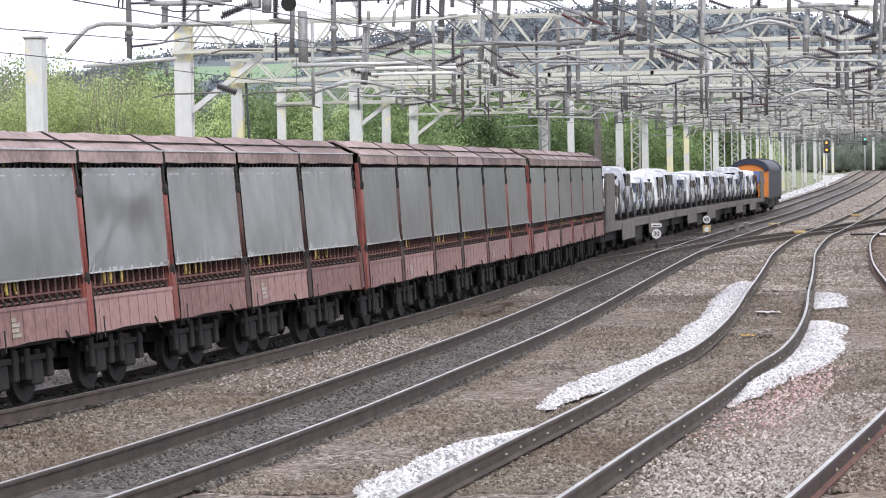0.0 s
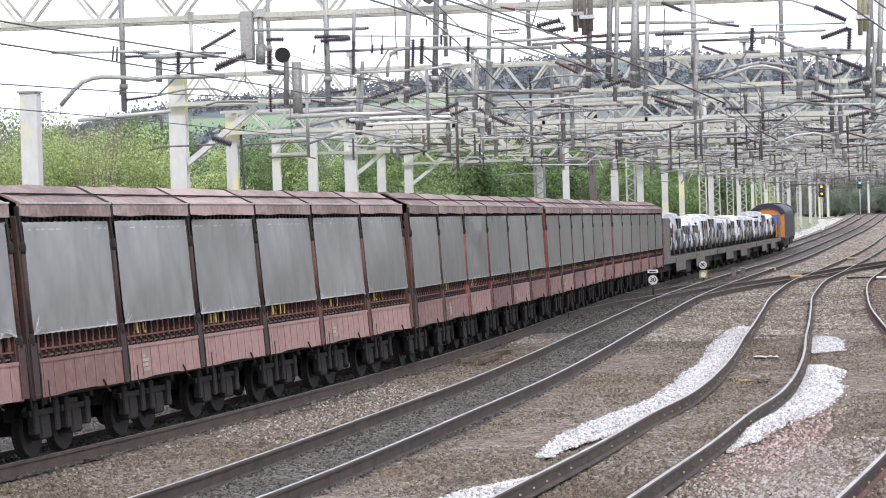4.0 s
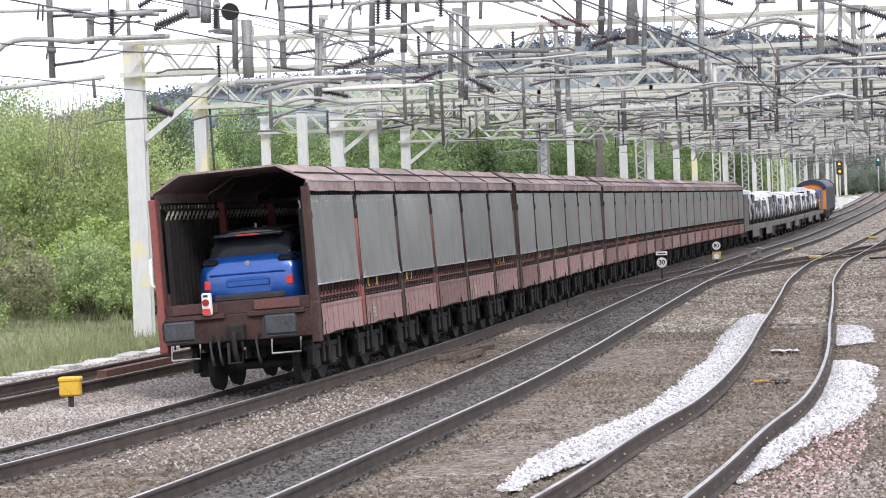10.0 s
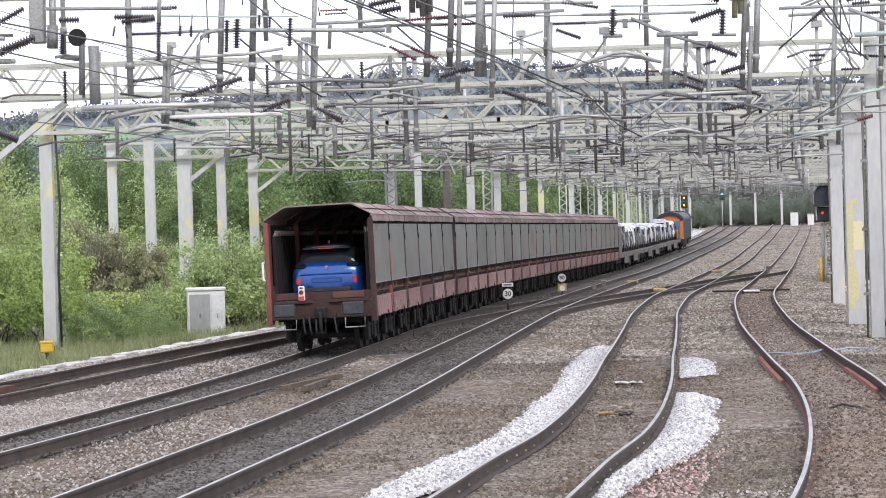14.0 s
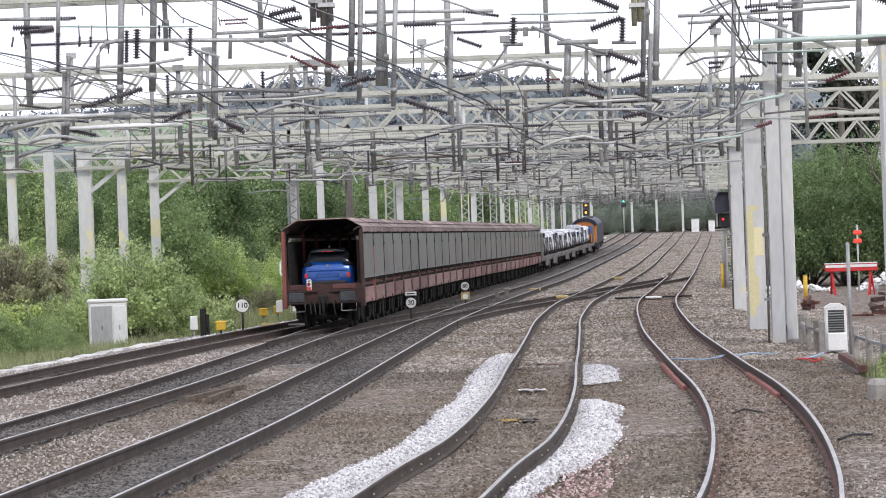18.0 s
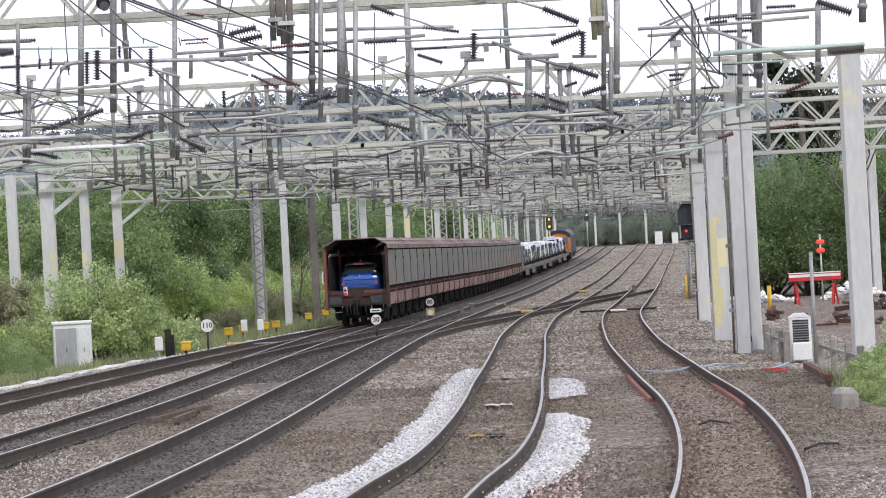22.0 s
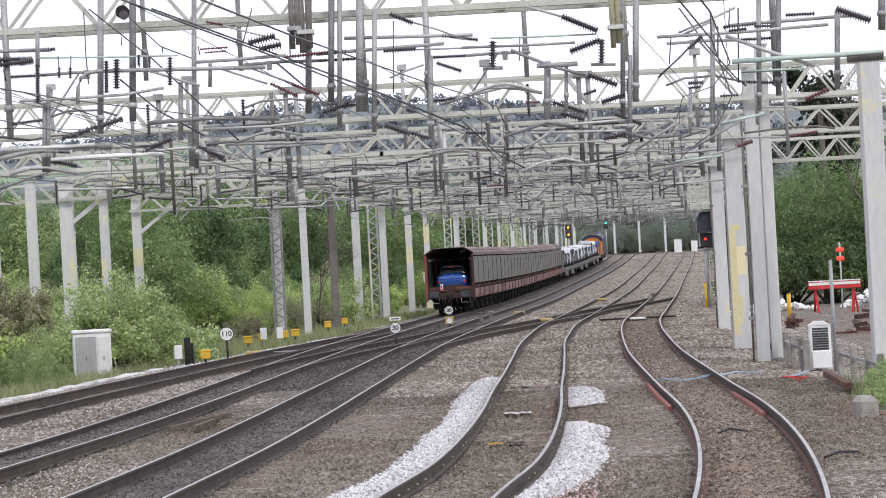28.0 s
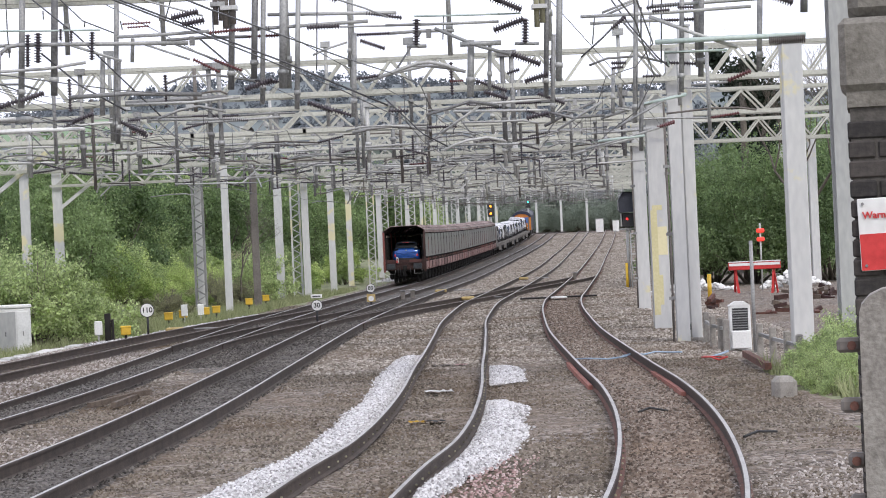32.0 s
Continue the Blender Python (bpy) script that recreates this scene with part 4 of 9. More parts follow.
def tarp_mesh(seed, s, dented=False):
    """A laced side sheet, slightly slack, with a creased hem and pale lacing near its top."""
    rng = random.Random(seed)
    nx = 36
    ws = [0, 0.02, 0.05] + [k / 32 for k in range(3, 30)] + [0.922, 0.935, 0.97, 1.0]
    nz = len(ws) - 1
    lacing = ws.index(0.922)
    v, f = [], []
    ph, dent = rng.uniform(0, 6), rng.uniform(-0.03, 0.05)
    creases = [(rng.uniform(0, 1), rng.choice((0.0, 0.0, 1.0)), rng.uniform(0.05, 0.14), rng.uniform(0.012, 0.035)) for _ in range(9)]
    corners = [(0, 0), (1, 0), (0, 1), (1, 1)]
    for layer in (0, 1):
        for j in range(nz + 1):
            for i in range(nx + 1):
                u, w = i / nx, ws[j]
                y = 0.14 + (BAY - 0.26) * u
                lace = 0.012 * abs(math.sin(u * 14 * math.pi))
                z = 1.68 + 1.535 * w + (lace if j == 0 else 0) - (lace if j == nz else 0)
                puff = math.sin(math.pi * u) * math.sin(math.pi * w)
                x = 1.372 + 0.5 * dent * puff + 0.005 * math.sin(u * 28 * math.pi) * ((1 - w) ** 6 + w**8) + 0.012 * math.sin(3.3 * u + ph + 2 * w) * puff
                for cu, cw, size, deep in creases:
                    d2 = ((u - cu) / size) ** 2 + ((w - cw) / (size * 1.1)) ** 2
                    x += deep * math.exp(-d2) * math.sin(9 * (u - cu) / size + ph) * 0.6
                if dented:
                    x += 0.02 * math.exp(-(((w - 0.2 - 1.3 * (u - 0.12)) / 0.1) ** 2) - ((u - 0.25) / 0.12) ** 2)
                    x -= 0.04 * math.exp(-(((u - 0.3) / 0.17) ** 2) - ((w - 0.45) / 0.22) ** 2) - 0.06 * math.exp(-(((u - 0.62) / 0.2) ** 2) - ((w - 0.72) / 0.2) ** 2)
                for cu, cw in corners:
                    d2 = math.hypot(u - cu, w - cw)
                    x += 0.02 * math.exp(-d2 / 0.09) * math.sin(math.atan2(w - cw, u - cu) * 9 + ph)
                v.append((s * (x - layer * 0.012), y, z))
    n = (nx + 1) * (nz + 1)
    tone = []
    for j in range(nz):
        for i in range(nx):
            a = j * (nx + 1) + i
            f += [(a, a + 1, a + nx + 2, a + nx + 1), (n + a, n + a + nx + 1, n + a + nx + 2, n + a + 1)]
            # bottom rows pale for the hem's silvery shine; the upper row is lacing
            pale = j == 0 or (j == lacing and i % 3 and rng.random() < 0.5) or (j == 1 and rng.random() < 0.12)
            tone += [1 if pale else 0, 2]
    # pale slivers stand in for bright highlights on the corner folds
    for k in range(10):
        c = -1 if k % 2 else 1
        y0, z0 = (0.15 if c > 0 else BAY - 0.13), 1.69
        ang, long_, w = math.radians(rng.uniform(12, 70)), rng.uniform(0.12, 0.34), rng.uniform(0.008, 0.02)
        dy, dz = c * math.cos(ang), math.sin(ang)
        b = len(v)
        for u, h, lift in ((0.0, w * 0.6, 0.004), (0.6, w, 0.018), (1.0, w * 0.2, 0.002)):
            for side in (-1, 1):
                v.append((s * (1.376 + lift), y0 + dy * long_ * u - side * dz * h, z0 + dz * long_ * u + side * c * dy * h * 0.8))
        f += [(b, b + 1, b + 3, b + 2), (b + 2, b + 3, b + 5, b + 4)]
        tone += [1, 1]
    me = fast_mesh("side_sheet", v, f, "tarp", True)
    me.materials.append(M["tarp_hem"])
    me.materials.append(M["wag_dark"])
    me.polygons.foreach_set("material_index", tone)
    return me


def roof_mesh():
    bm = bmesh.new()
    prof = [(-1.40, 3.28), (-1.40, 3.46), (-0.88, 3.77), (0.88, 3.77), (1.40, 3.46), (1.40, 3.28)]
    inner = [(x * 0.965, z - 0.035 if abs(x) < 1.3 else z) for x, z in prof]
    rings = []
    for y in (0.03, 0.75, 1.45, 2.2, BAY - 0.03):
        rings.append([bm.verts.new((x, y, z + 0.012 * math.sin(y * 5 + x))) for x, z in prof + inner[::-1]])
    n = len(prof) * 2
    for a, b in zip(rings, rings[1:]):
        for k in range(n):
            bm.faces.new((a[k], b[k], b[(k + 1) % n], a[(k + 1) % n]))
    for r in (rings[0][::-1], rings[-1]):
        for k in range(len(prof) - 1):
            bm.faces.new((r[k], r[k + 1], r[n - 2 - k], r[n - 1 - k]))
    bmesh.ops.recalc_face_normals(bm, faces=bm.faces)
    return mesh_of("roof_panel", bm, "wag_roof")


def skirt_mesh(s):
    """A pressed skirt with dark seams, hanging deeper towards the posts."""
    bm = bmesh.new()
    ys = [0.06, BAY * 0.25, BAY * 0.36, BAY * 0.64, BAY * 0.75, BAY - 0.06]
    low = [0.84, 0.84, 0.86, 0.86, 0.84, 0.84]
    rows = [[bm.verts.new((s * (1.33 + dx), y, z)) for y, z in zip(ys, zs)] for dx, zs in ((0.03, low), (0.03, [1.34] * 6), (-0.03, [1.34] * 6), (-0.03, low))]
    for q, r in zip(rows, rows[1:] + rows[:1]):
        for k in range(5):
            bm.faces.new((q[k], q[k + 1], r[k + 1], r[k]))
    for k in (0, 5):
        bm.faces.new([q[k] for q in rows])
    bmesh.ops.recalc_face_normals(bm, faces=bm.faces)
    for k in range(1, 9):
        y = k * BAY / 9
        box(bm, s * 1.358 - 0.004, y - 0.006, 0.86, s * 1.358 + 0.004, y + 0.006, 1.31, mi=2)
    box(bm, s * 1.35 - 0.006, 0.46, 0.76, s * 1.35 + 0.014, 0.5, 1.06, mi=1)
    tube(bm, [(s * 1.37, 2.3, 0.94), (s * 1.38, 2.42, 0.78), (s * 1.37, 2.5, 0.76)], 0.016, 6, mi=1)
    box(bm, s * 1.345 - 0.03, 0.05, 1.31, s * 1.345 + 0.03, BAY - 0.05, 1.36)
    return mesh_of("skirt_panel", bm, ["wag_pink", "wag_dark", "wag_red"])


def stakes_mesh(s):
    """A close row of folding stakes behind two rails with bolts."""
    bm = bmesh.new()
    for k in range(13):
        y = 0.19 + k * (BAY - 0.38) / 12
        box(bm, s * 1.27 - 0.03, y - 0.03, 1.32, s * 1.27 + 0.03, y + 0.03, 1.74, mi=2 if k % 4 == 1 else 0)
        box(bm, s * 1.315 - 0.025, y - 0.055, 1.37, s * 1.315 + 0.025, y + 0.01, 1.44, mi=1)
        tube(bm, [(s * 1.33, y + 0.12, 1.56), (s * 1.33, y + 0.12, 1.7)], 0.012, 5, mi=1)
    box(bm, s * 1.305 - 0.015, 0.1, 1.475, s * 1.305 + 0.015, BAY - 0.1, 1.50)
    box(bm, s * 1.305 - 0.015, 0.1, 1.385, s * 1.305 + 0.015, BAY - 0.1, 1.41)
    return mesh_of("stake_rack", bm, ["wag_stake", "wag_dark", "wag_red"])


def hooks_mesh(s):
    bm = bmesh.new()
    box(bm, s * 1.29 - 0.015, 0.05, 3.26, s * 1.29 + 0.015, BAY - 0.05, 3.30)
    for k in range(16):
        y = 0.16 + k * (BAY - 0.32) / 15
        box(bm, s * 1.31 - 0.02, y - 0.02, 3.19, s * 1.31 + 0.02, y + 0.03, 3.30)
    return mesh_of("hook_rail", bm, "wag_dark")


def post_mesh(s, tone="post_brown"):
    """A folding side post: slim above, a thick roller tube between two collars, a flat foot."""
    bm = bmesh.new()
    box(bm, s * 1.30 - 0.04, -0.07, 0.82, s * 1.30 + 0.05, 0.02, 3.3, 0.012)
    bar(bm, (s * 1.36, -0.05, 3.42), (s * 1.345, 0.03, 2.86), 0.05, 0.06, mi=1)
    tube(bm, [(s * 1.345, 0.025, 2.9), (s * 1.345, 0.04, 1.62)], 0.043, 10)
    for z in (1.56, 2.8):
        tube(bm, [(s * 1.345, 0.03, z - 0.02), (s * 1.345, 0.03, z + 0.03), (s * 1.345, 0.03, z + 0.1), (s * 1.345, 0.03, z + 0.15)], [0.045, 0.06, 0.06, 0.045], 10, mi=1)
        box(bm, s * 1.34 - 0.05, -0.06, z + 0.03, s * 1.34 + 0.02, 0.05, z + 0.09, mi=1)
    box(bm, s * 1.345 - 0.02, -0.06, 0.86, s * 1.345 + 0.035, 0.12, 1.58)
    tube(bm, [(s * 1.375, 0.13, 1.58), (s * 1.38, 0.16, 1.1), (s * 1.37, 0.14, 0.72)], 0.014, 6, mi=1)
    return mesh_of("side_post", bm, [tone, "wag_dark"])


def mark_mesh(s, seed):
    """Worn pale lettering panel on a skirt."""
    rng = random.Random(seed)
    y = rng.uniform(0.4, BAY - 0.8)
    bm = bmesh.new()
    for k in range(4):
        box(bm, s * 1.376 - 0.003, y + 0.02 * rng.random(), 0.95 + k * 0.07, s * 1.376 + 0.003, y + rng.uniform(0.12, 0.32), 1.0 + k * 0.07)
    return mesh_of("stencil", bm, "board")


def strap_mesh(s):
    """A doubled yellow strap hooked on a stake."""
    bm = bmesh.new()
    box(bm, s * 1.31 - 0.012, -0.04, 1.57, s * 1.31 + 0.012, 0.04, 1.69)
    box(bm, s * 1.315 - 0.01, -0.025, 1.52, s * 1.315 + 0.01, 0.015, 1.58)
    return mesh_of("strap", bm, "strap")


def slats_mesh(s):
    """Folded inner curtain strips hung in a row from pale hooks."""
    bm = bmesh.new()
    for k in range(13):
        y = 0.18 + k * (BAY - 0.4) / 12
        lean = 0.03 * math.sin(k * 2.4)
        bar(bm, (s * 1.19, y + lean, 1.34), (s * 1.19, y, 3.02), 0.085, 0.07)
        bar(bm, (s * 1.19, y - 0.04, 3.0), (s * 1.17, y + 0.02, 3.1), 0.022, 0.022, mi=1)
        tube(bm, [(s * 1.16, y + 0.02, 3.08), (s * 1.16, y + 0.05, 3.15)], 0.022, 6, mi=1)
        box(bm, s * 1.18 - 0.03, y - 0.05, 1.3, s * 1.18 + 0.03, y + 0.02, 1.4, mi=2)
    bar(bm, (s * 1.17, 0.1, 3.16), (s * 1.17, BAY - 0.1, 3.16), 0.035, 0.035)
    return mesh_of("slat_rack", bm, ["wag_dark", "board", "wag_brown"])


def rib_mesh():
    """A dark rib over the gap between two roof panels."""
    bm = bmesh.new()
    prof = [(-1.404, 3.27), (-1.404, 3.464), (-0.882, 3.776), (0.882, 3.776), (1.404, 3.464), (1.404, 3.27)]
    a = [bm.verts.new((x, -0.045, z)) for x, z in prof]
    b = [bm.verts.new((x, 0.045, z)) for x, z in prof]
    for k in range(5):
        bm.faces.new((a[k], a[k + 1], b[k + 1], b[k]))
    r = bmesh.ops.solidify(bm, geom=list(bm.faces), thickness=0.05)
    return mesh_of("roof_rib", bm, "wag_dark")


KIT = {}
for s in (-1, 1):
    KIT[s] = dict(tarps=[tarp_mesh(k, s) for k in range(5)], skirt=skirt_mesh(s), stakes=stakes_mesh(s), hooks=hooks_mesh(s), post=post_mesh(s), strap=strap_mesh(s), post_red=post_mesh(s, "post_red"), slats=slats_mesh(s), mark=[mark_mesh(s, k) for k in range(3)])
ROOF = roof_mesh()
# pale strips painted on as the highlight along each roof crease
EDGES = [mesh_of("edge_strip", boxes((s * 1.405 - 0.012, 0.03, 3.452, s * 1.405 + 0.012, BAY - 0.03, 3.474)), "tarp_hem") for s in (-1, 1)]
SEAMS = [mesh_of("roof_seam", boxes((s * 1.17 - 0.02, 0.03, 3.607, s * 1.17 + 0.02, BAY - 0.03, 3.625)), "wag_dark") for s in (-1, 1)]
RIB = rib_mesh()


def covered_wagon(seed=0, last=False):
    rng = random.Random(seed)
    root = tagged(new("covered_car_wagon"), "red-brown car wagon with grey laced side sheets" + (" and open end" if last else " and pinkish skirts"), "wagon", "covered wagons of the train")
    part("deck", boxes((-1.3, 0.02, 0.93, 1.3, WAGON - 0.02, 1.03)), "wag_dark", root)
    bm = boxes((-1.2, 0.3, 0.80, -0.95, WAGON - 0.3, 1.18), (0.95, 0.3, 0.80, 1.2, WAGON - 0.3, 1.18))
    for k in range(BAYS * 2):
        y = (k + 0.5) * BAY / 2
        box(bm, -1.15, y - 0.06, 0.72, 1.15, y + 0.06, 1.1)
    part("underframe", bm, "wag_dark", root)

    def put(nm, me, y):
        ob = part(nm, me, None, root)
        ob.location.y = y
        return ob
    for k in range(BAYS):
        put("roof_panel", ROOF, k * BAY)
        for edge, seam in zip(EDGES, SEAMS):
            put("edge_strip", edge, k * BAY)
            put("roof_seam", seam, k * BAY)
        for s in (-1, 1):
            kit = KIT[s]
            put("side_sheet", kit["tarps"][rng.randrange(5)], k * BAY)
            put("skirt_panel", kit["skirt"], k * BAY)
            put("stake_rack", kit["stakes"], k * BAY)
            put("hook_rail", kit["hooks"], k * BAY)
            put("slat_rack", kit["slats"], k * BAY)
            if k in (1, 4):
                put("stencil", kit["mark"][rng.randrange(3)], k * BAY)
            for i in range(rng.choice((0, 2, 3, 4)) if s > 0 else 0):
                put("strap", kit["strap"], k * BAY + rng.uniform(0.5, 0.9) + i * rng.choice((0.24, 0.24, 0.48)))
        for dy in (0.95, 2.0):
            put("wheelset", WHEELS, k * BAY + dy)
        if k:
            put("roof_rib", RIB, k * BAY)
            part("cross_beam", boxes((-1.3, k * BAY - 0.045, 3.18, 1.3, k * BAY + 0.045, 3.25)), "wag_dark", root)
        for s in (-1, 1) if k else ():
            part("roof_strut", bar(bmesh.new(), (s * 1.25, k * BAY + 0.1, 3.2), (s * 0.86, k * BAY + 0.1, 3.66), 0.07), "wag_red", root)
    for k in range(BAYS + 1):
        for s in (-1, 1):
            y = min(max(k * BAY, 0.06), WAGON - 0.06)
            put("side_post", KIT[s]["post_red" if rng.random() < 0.22 else "post"], y)
    if last:
        for k in range(1, 6):
            for s in (-1, 1):
                part("inner_post", boxes((s * 1.13 - 0.07, k * BAY - 0.09, 1.03, s * 1.13 + 0.07, k * BAY + 0.05, 3.3), bevel=0.01), "post_red" if k < 4 else "wag_red", root)
        for s in (-1, 1):
            part("corner_post", boxes((s * 1.345 - 0.06, -0.1, 0.74, s * 1.345 + 0.06, 0.06, 3.36), (s * 1.345 - 0.07, -0.12, 0.74, s * 1.345 + 0.07, 0.08, 1.42), bevel=0.012), "post_red" if s < 0 else "wag_brown", root)
            bm = bmesh.new()
            box(bm, s * 0.88 - 0.29, -0.62, 0.92, s * 0.88 + 0.29, -0.55, 1.29, 0.05)
            tube(bm, [(s * 0.88, -0.56, 1.11), (s * 0.88, -0.1, 1.11)], 0.1, 12)
            part("buffer", bm, "buffer_grey", root, "grey worn rectangular buffer head")
            bm = bmesh.new()
            tube(bm, [(s * 0.88 - 0.25, -0.3, 0.86), (s * 0.88 - 0.25, -0.35, 0.62), (s * 0.88 + 0.25, -0.35, 0.62), (s * 0.88 + 0.25, -0.3, 0.86)], 0.018, 6)
            part("step", bm, "galv", root)
        bm = boxes((-1.3, -0.12, 0.86, 1.3, 0.04, 1.32), (-1.28, -0.06, 1.32, 1.28, 0.02, 1.54), (-1.2, -0.2, 1.26, -0.2, -0.1, 1.34), (0.2, -0.2, 1.26, 1.2, -0.1, 1.34), bevel=0.012)
        part("headstock", bm, "wag_brown", root)
        part("ramp_flap", boxes((-1.15, -0.09, 1.36, -0.35, -0.06, 1.52), bevel=0.01), "wag_red", root)
        part("ramp_flap", boxes((0.3, -0.09, 1.36, 1.1, -0.06, 1.52), bevel=0.01), "wag_red", root)
        bm = bmesh.new()
        tube(bm, [(0, -0.1, 1.0), (0, -0.35, 1.0), (0.0, -0.42, 0.92), (0.0, -0.38, 0.7), (0.02, -0.3, 0.45)], 0.045, 8)
        box(bm, -0.14, -0.3, 0.86, 0.14, -0.1, 1.15, 0.03)
        tube(bm, [(-0.12, -0.34, 0.85), (-0.12, -0.38, 0.5), (0.12, -0.38, 0.5), (0.12, -0.34, 0.85)], 0.03, 8)
        part("coupling", bm, "wag_dark", root)
        for x in (-0.45, -0.3, 0.36):
            part("brake_hose", tube(bmesh.new(), [(x, -0.12, 0.95), (x, -0.3, 0.85), (x + 0.02, -0.33, 0.6), (x + 0.05, -0.3, 0.48)], 0.028, 8), "black", root)
        bm = bmesh.new()
        tube(bm, [(-1.40, -0.05, 2.38), (-1.47, -0.08, 2.34), (-1.47, -0.08, 1.98), (-1.46, -0.08, 1.9), (-1.38, -0.05, 1.86)], 0.032, 8)
        part("handrail", bm, "white", root, "white-painted curved handrail")
        lamp = part("tail_lamp", boxes((-0.56, -0.26, 1.33, -0.40, -0.14, 1.71), bevel=0.025), "white", root, "white tail lamp with red lens")
        part("lens", tube(bmesh.new(), [(-0.48, -0.262, 1.55), (-0.48, -0.285, 1.55)], 0.06, 16), "tail_red", lamp)
        part("red_panel", boxes((-0.548, -0.268, 1.35, -0.412, -0.258, 1.45)), "red", lamp)
        part("lamp_handle", boxes((-0.52, -0.268, 1.64, -0.44, -0.258, 1.68)), "black", lamp)
    return root


def car_mesh(name, length, width, height, paint, glass="glass_dark", roofc=None):
    """A hatchback as two lofted shells; the tail at y 0."""
    bm = bmesh.new()

    def loft(secs, mi):
        rings = []
        for y, hw, z0, z1, top in secs:
            r = [(-hw * 0.94, z0), (-hw, z0 + (z1 - z0) * 0.35), (-hw * 0.985, z0 + (z1 - z0) * 0.75), (-hw * top, z1), (-hw * top * 0.55, z1 + 0.025), (hw * top * 0.55, z1 + 0.025), (hw * top, z1), (hw * 0.985, z0 + (z1 - z0) * 0.75), (hw, z0 + (z1 - z0) * 0.35), (hw * 0.94, z0)]
            rings.append([bm.verts.new((x, y, z)) for x, z in r])
        for a, b in zip(rings, rings[1:]):
            for k in range(len(a)):
                f = bm.faces.new((a[k], a[(k + 1) % len(a)], b[(k + 1) % len(a)], b[k]))
                f.material_index, f.smooth = mi, True
        for r in (rings[0][::-1], rings[-1]):
            f = bm.faces.new(r)
            f.material_index = mi
    w, L, H = width / 2, length, height
    loft([(-0.03, w * 0.45, 0.5, 0.74, 0.92), (-0.02, w * 0.68, 0.46, 0.8, 0.92), (0.0, w * 0.84, 0.42, 0.86, 0.92), (0.05, w * 0.94, 0.3, 0.98, 0.9), (0.14, w * 0.99, 0.26, 1.08, 0.86), (0.32, w, 0.24, 1.12, 0.84), (L * 0.3, w, 0.24, 1.04, 0.9), (L * 0.62, w, 0.24, 0.98, 0.9), (L * 0.88, w * 0.96, 0.24, 0.86, 0.88), (L, w * 0.85, 0.34, 0.7, 0.85)], 0)
    loft([(0.2, w * 0.8, 1.0, 1.1, 0.97), (0.36, w * 0.8, 1.0, H - 0.1, 0.84), (0.85, w * 0.84, 0.95, H, 0.8), (L * 0.5, w * 0.85, 0.95, H, 0.8), (L * 0.64, w * 0.86, 0.95, H - 0.22, 0.82), (L * 0.74, w * 0.86, 0.9, 1.0, 0.9)], 1)
    bmesh.ops.recalc_face_normals(bm, faces=bm.faces)
    return mesh_of(name, bm, [paint, glass])


def car(paint, label, roofc="car_black", length=4.2, width=1.79, height=1.54, detail=True):
    root = tagged(new("car"), label, "car", "cars on the train")
    part("body", car_mesh("body", length, width, height, paint), None, root)
    bm = bmesh.new()
    L = length
    rows = [[bm.verts.new((u * k * width * 0.335, y, z + dz - 0.05 * abs(u) ** 3)) for u in (-1, -0.6, 0, 0.6, 1)] for dz in (0.045, 0.0) for y, k, z in ((0.33, 0.86, height - 0.06), (0.6, 1.0, height - 0.01), (1.2, 1.02, height + 0.02), (L * 0.5, 1.0, height + 0.01), (L * 0.6, 0.98, height - 0.14))]
    for q, r in zip(rows[:5], rows[1:5]):
        for k in range(4):
            bm.faces.new((q[k], q[k + 1], r[k + 1], r[k])).smooth = True
    for q, r in zip(rows[5:], rows[6:]):
        for k in range(4):
            bm.faces.new((r[k], r[k + 1], q[k + 1], q[k]))
    for q, r in ((rows[0], rows[5]), (rows[4], rows[9])):
        for k in range(4):
            bm.faces.new((q[k], r[k], r[k + 1], q[k + 1]))
    part("roof", bm, roofc, root)
    for s in (-1, 1):
        for y in (0.82, L - 0.85):
            bm = bmesh.new()
            lathe_y(bm, [(-0.1, 0.2), (-0.1, 0.31), (-0.08, 0.33), (0.08, 0.33), (0.1, 0.31), (0.1, 0.2)], s * (width / 2 - 0.1), 0.33, 18)
            for vv in bm.verts:
                vv.co.y += y
            part("wheel", bm, "black", root)
    if detail:
        for s in (-1, 1):
            part("tail_light", boxes((s * 0.66 - 0.17, 0.02, 0.94, s * 0.66 + 0.17, 0.34, 1.09), bevel=0.065), "glass_dark", root, "dark smoked tail light")
            part("reflector", boxes((s * 0.71 - 0.06, -0.02, 0.58, s * 0.71 + 0.06, 0.1, 0.74), bevel=0.015), "red", root)
        part("badge", tube(bmesh.new(), [(0, 0.08, 0.99), (0, 0.015, 0.985)], 0.045, 16), "galv", root)
        part("plate_recess", boxes((-0.38, -0.045, 0.6, 0.38, 0.05, 0.72), bevel=0.02), paint, root)
        part("bumper", boxes((-0.62, -0.06, 0.36, 0.62, 0.06, 0.5), bevel=0.04), "black", root)
        part("crease", boxes((-0.66, -0.04, 0.8, 0.66, 0.07, 0.835), bevel=0.018), paint, root)
        part("spoiler", boxes((-0.6, 0.16, height - 0.1, 0.6, 0.42, height - 0.05), bevel=0.02), roofc, root)
        part("aerial", boxes((-0.03, 0.7, height + 0.03, 0.03, 0.95, height + 0.12), bevel=0.012), roofc, root)
        part("brake_light", boxes((-0.2, 0.145, height - 0.09, 0.2, 0.162, height - 0.065)), "red", root)
    return root


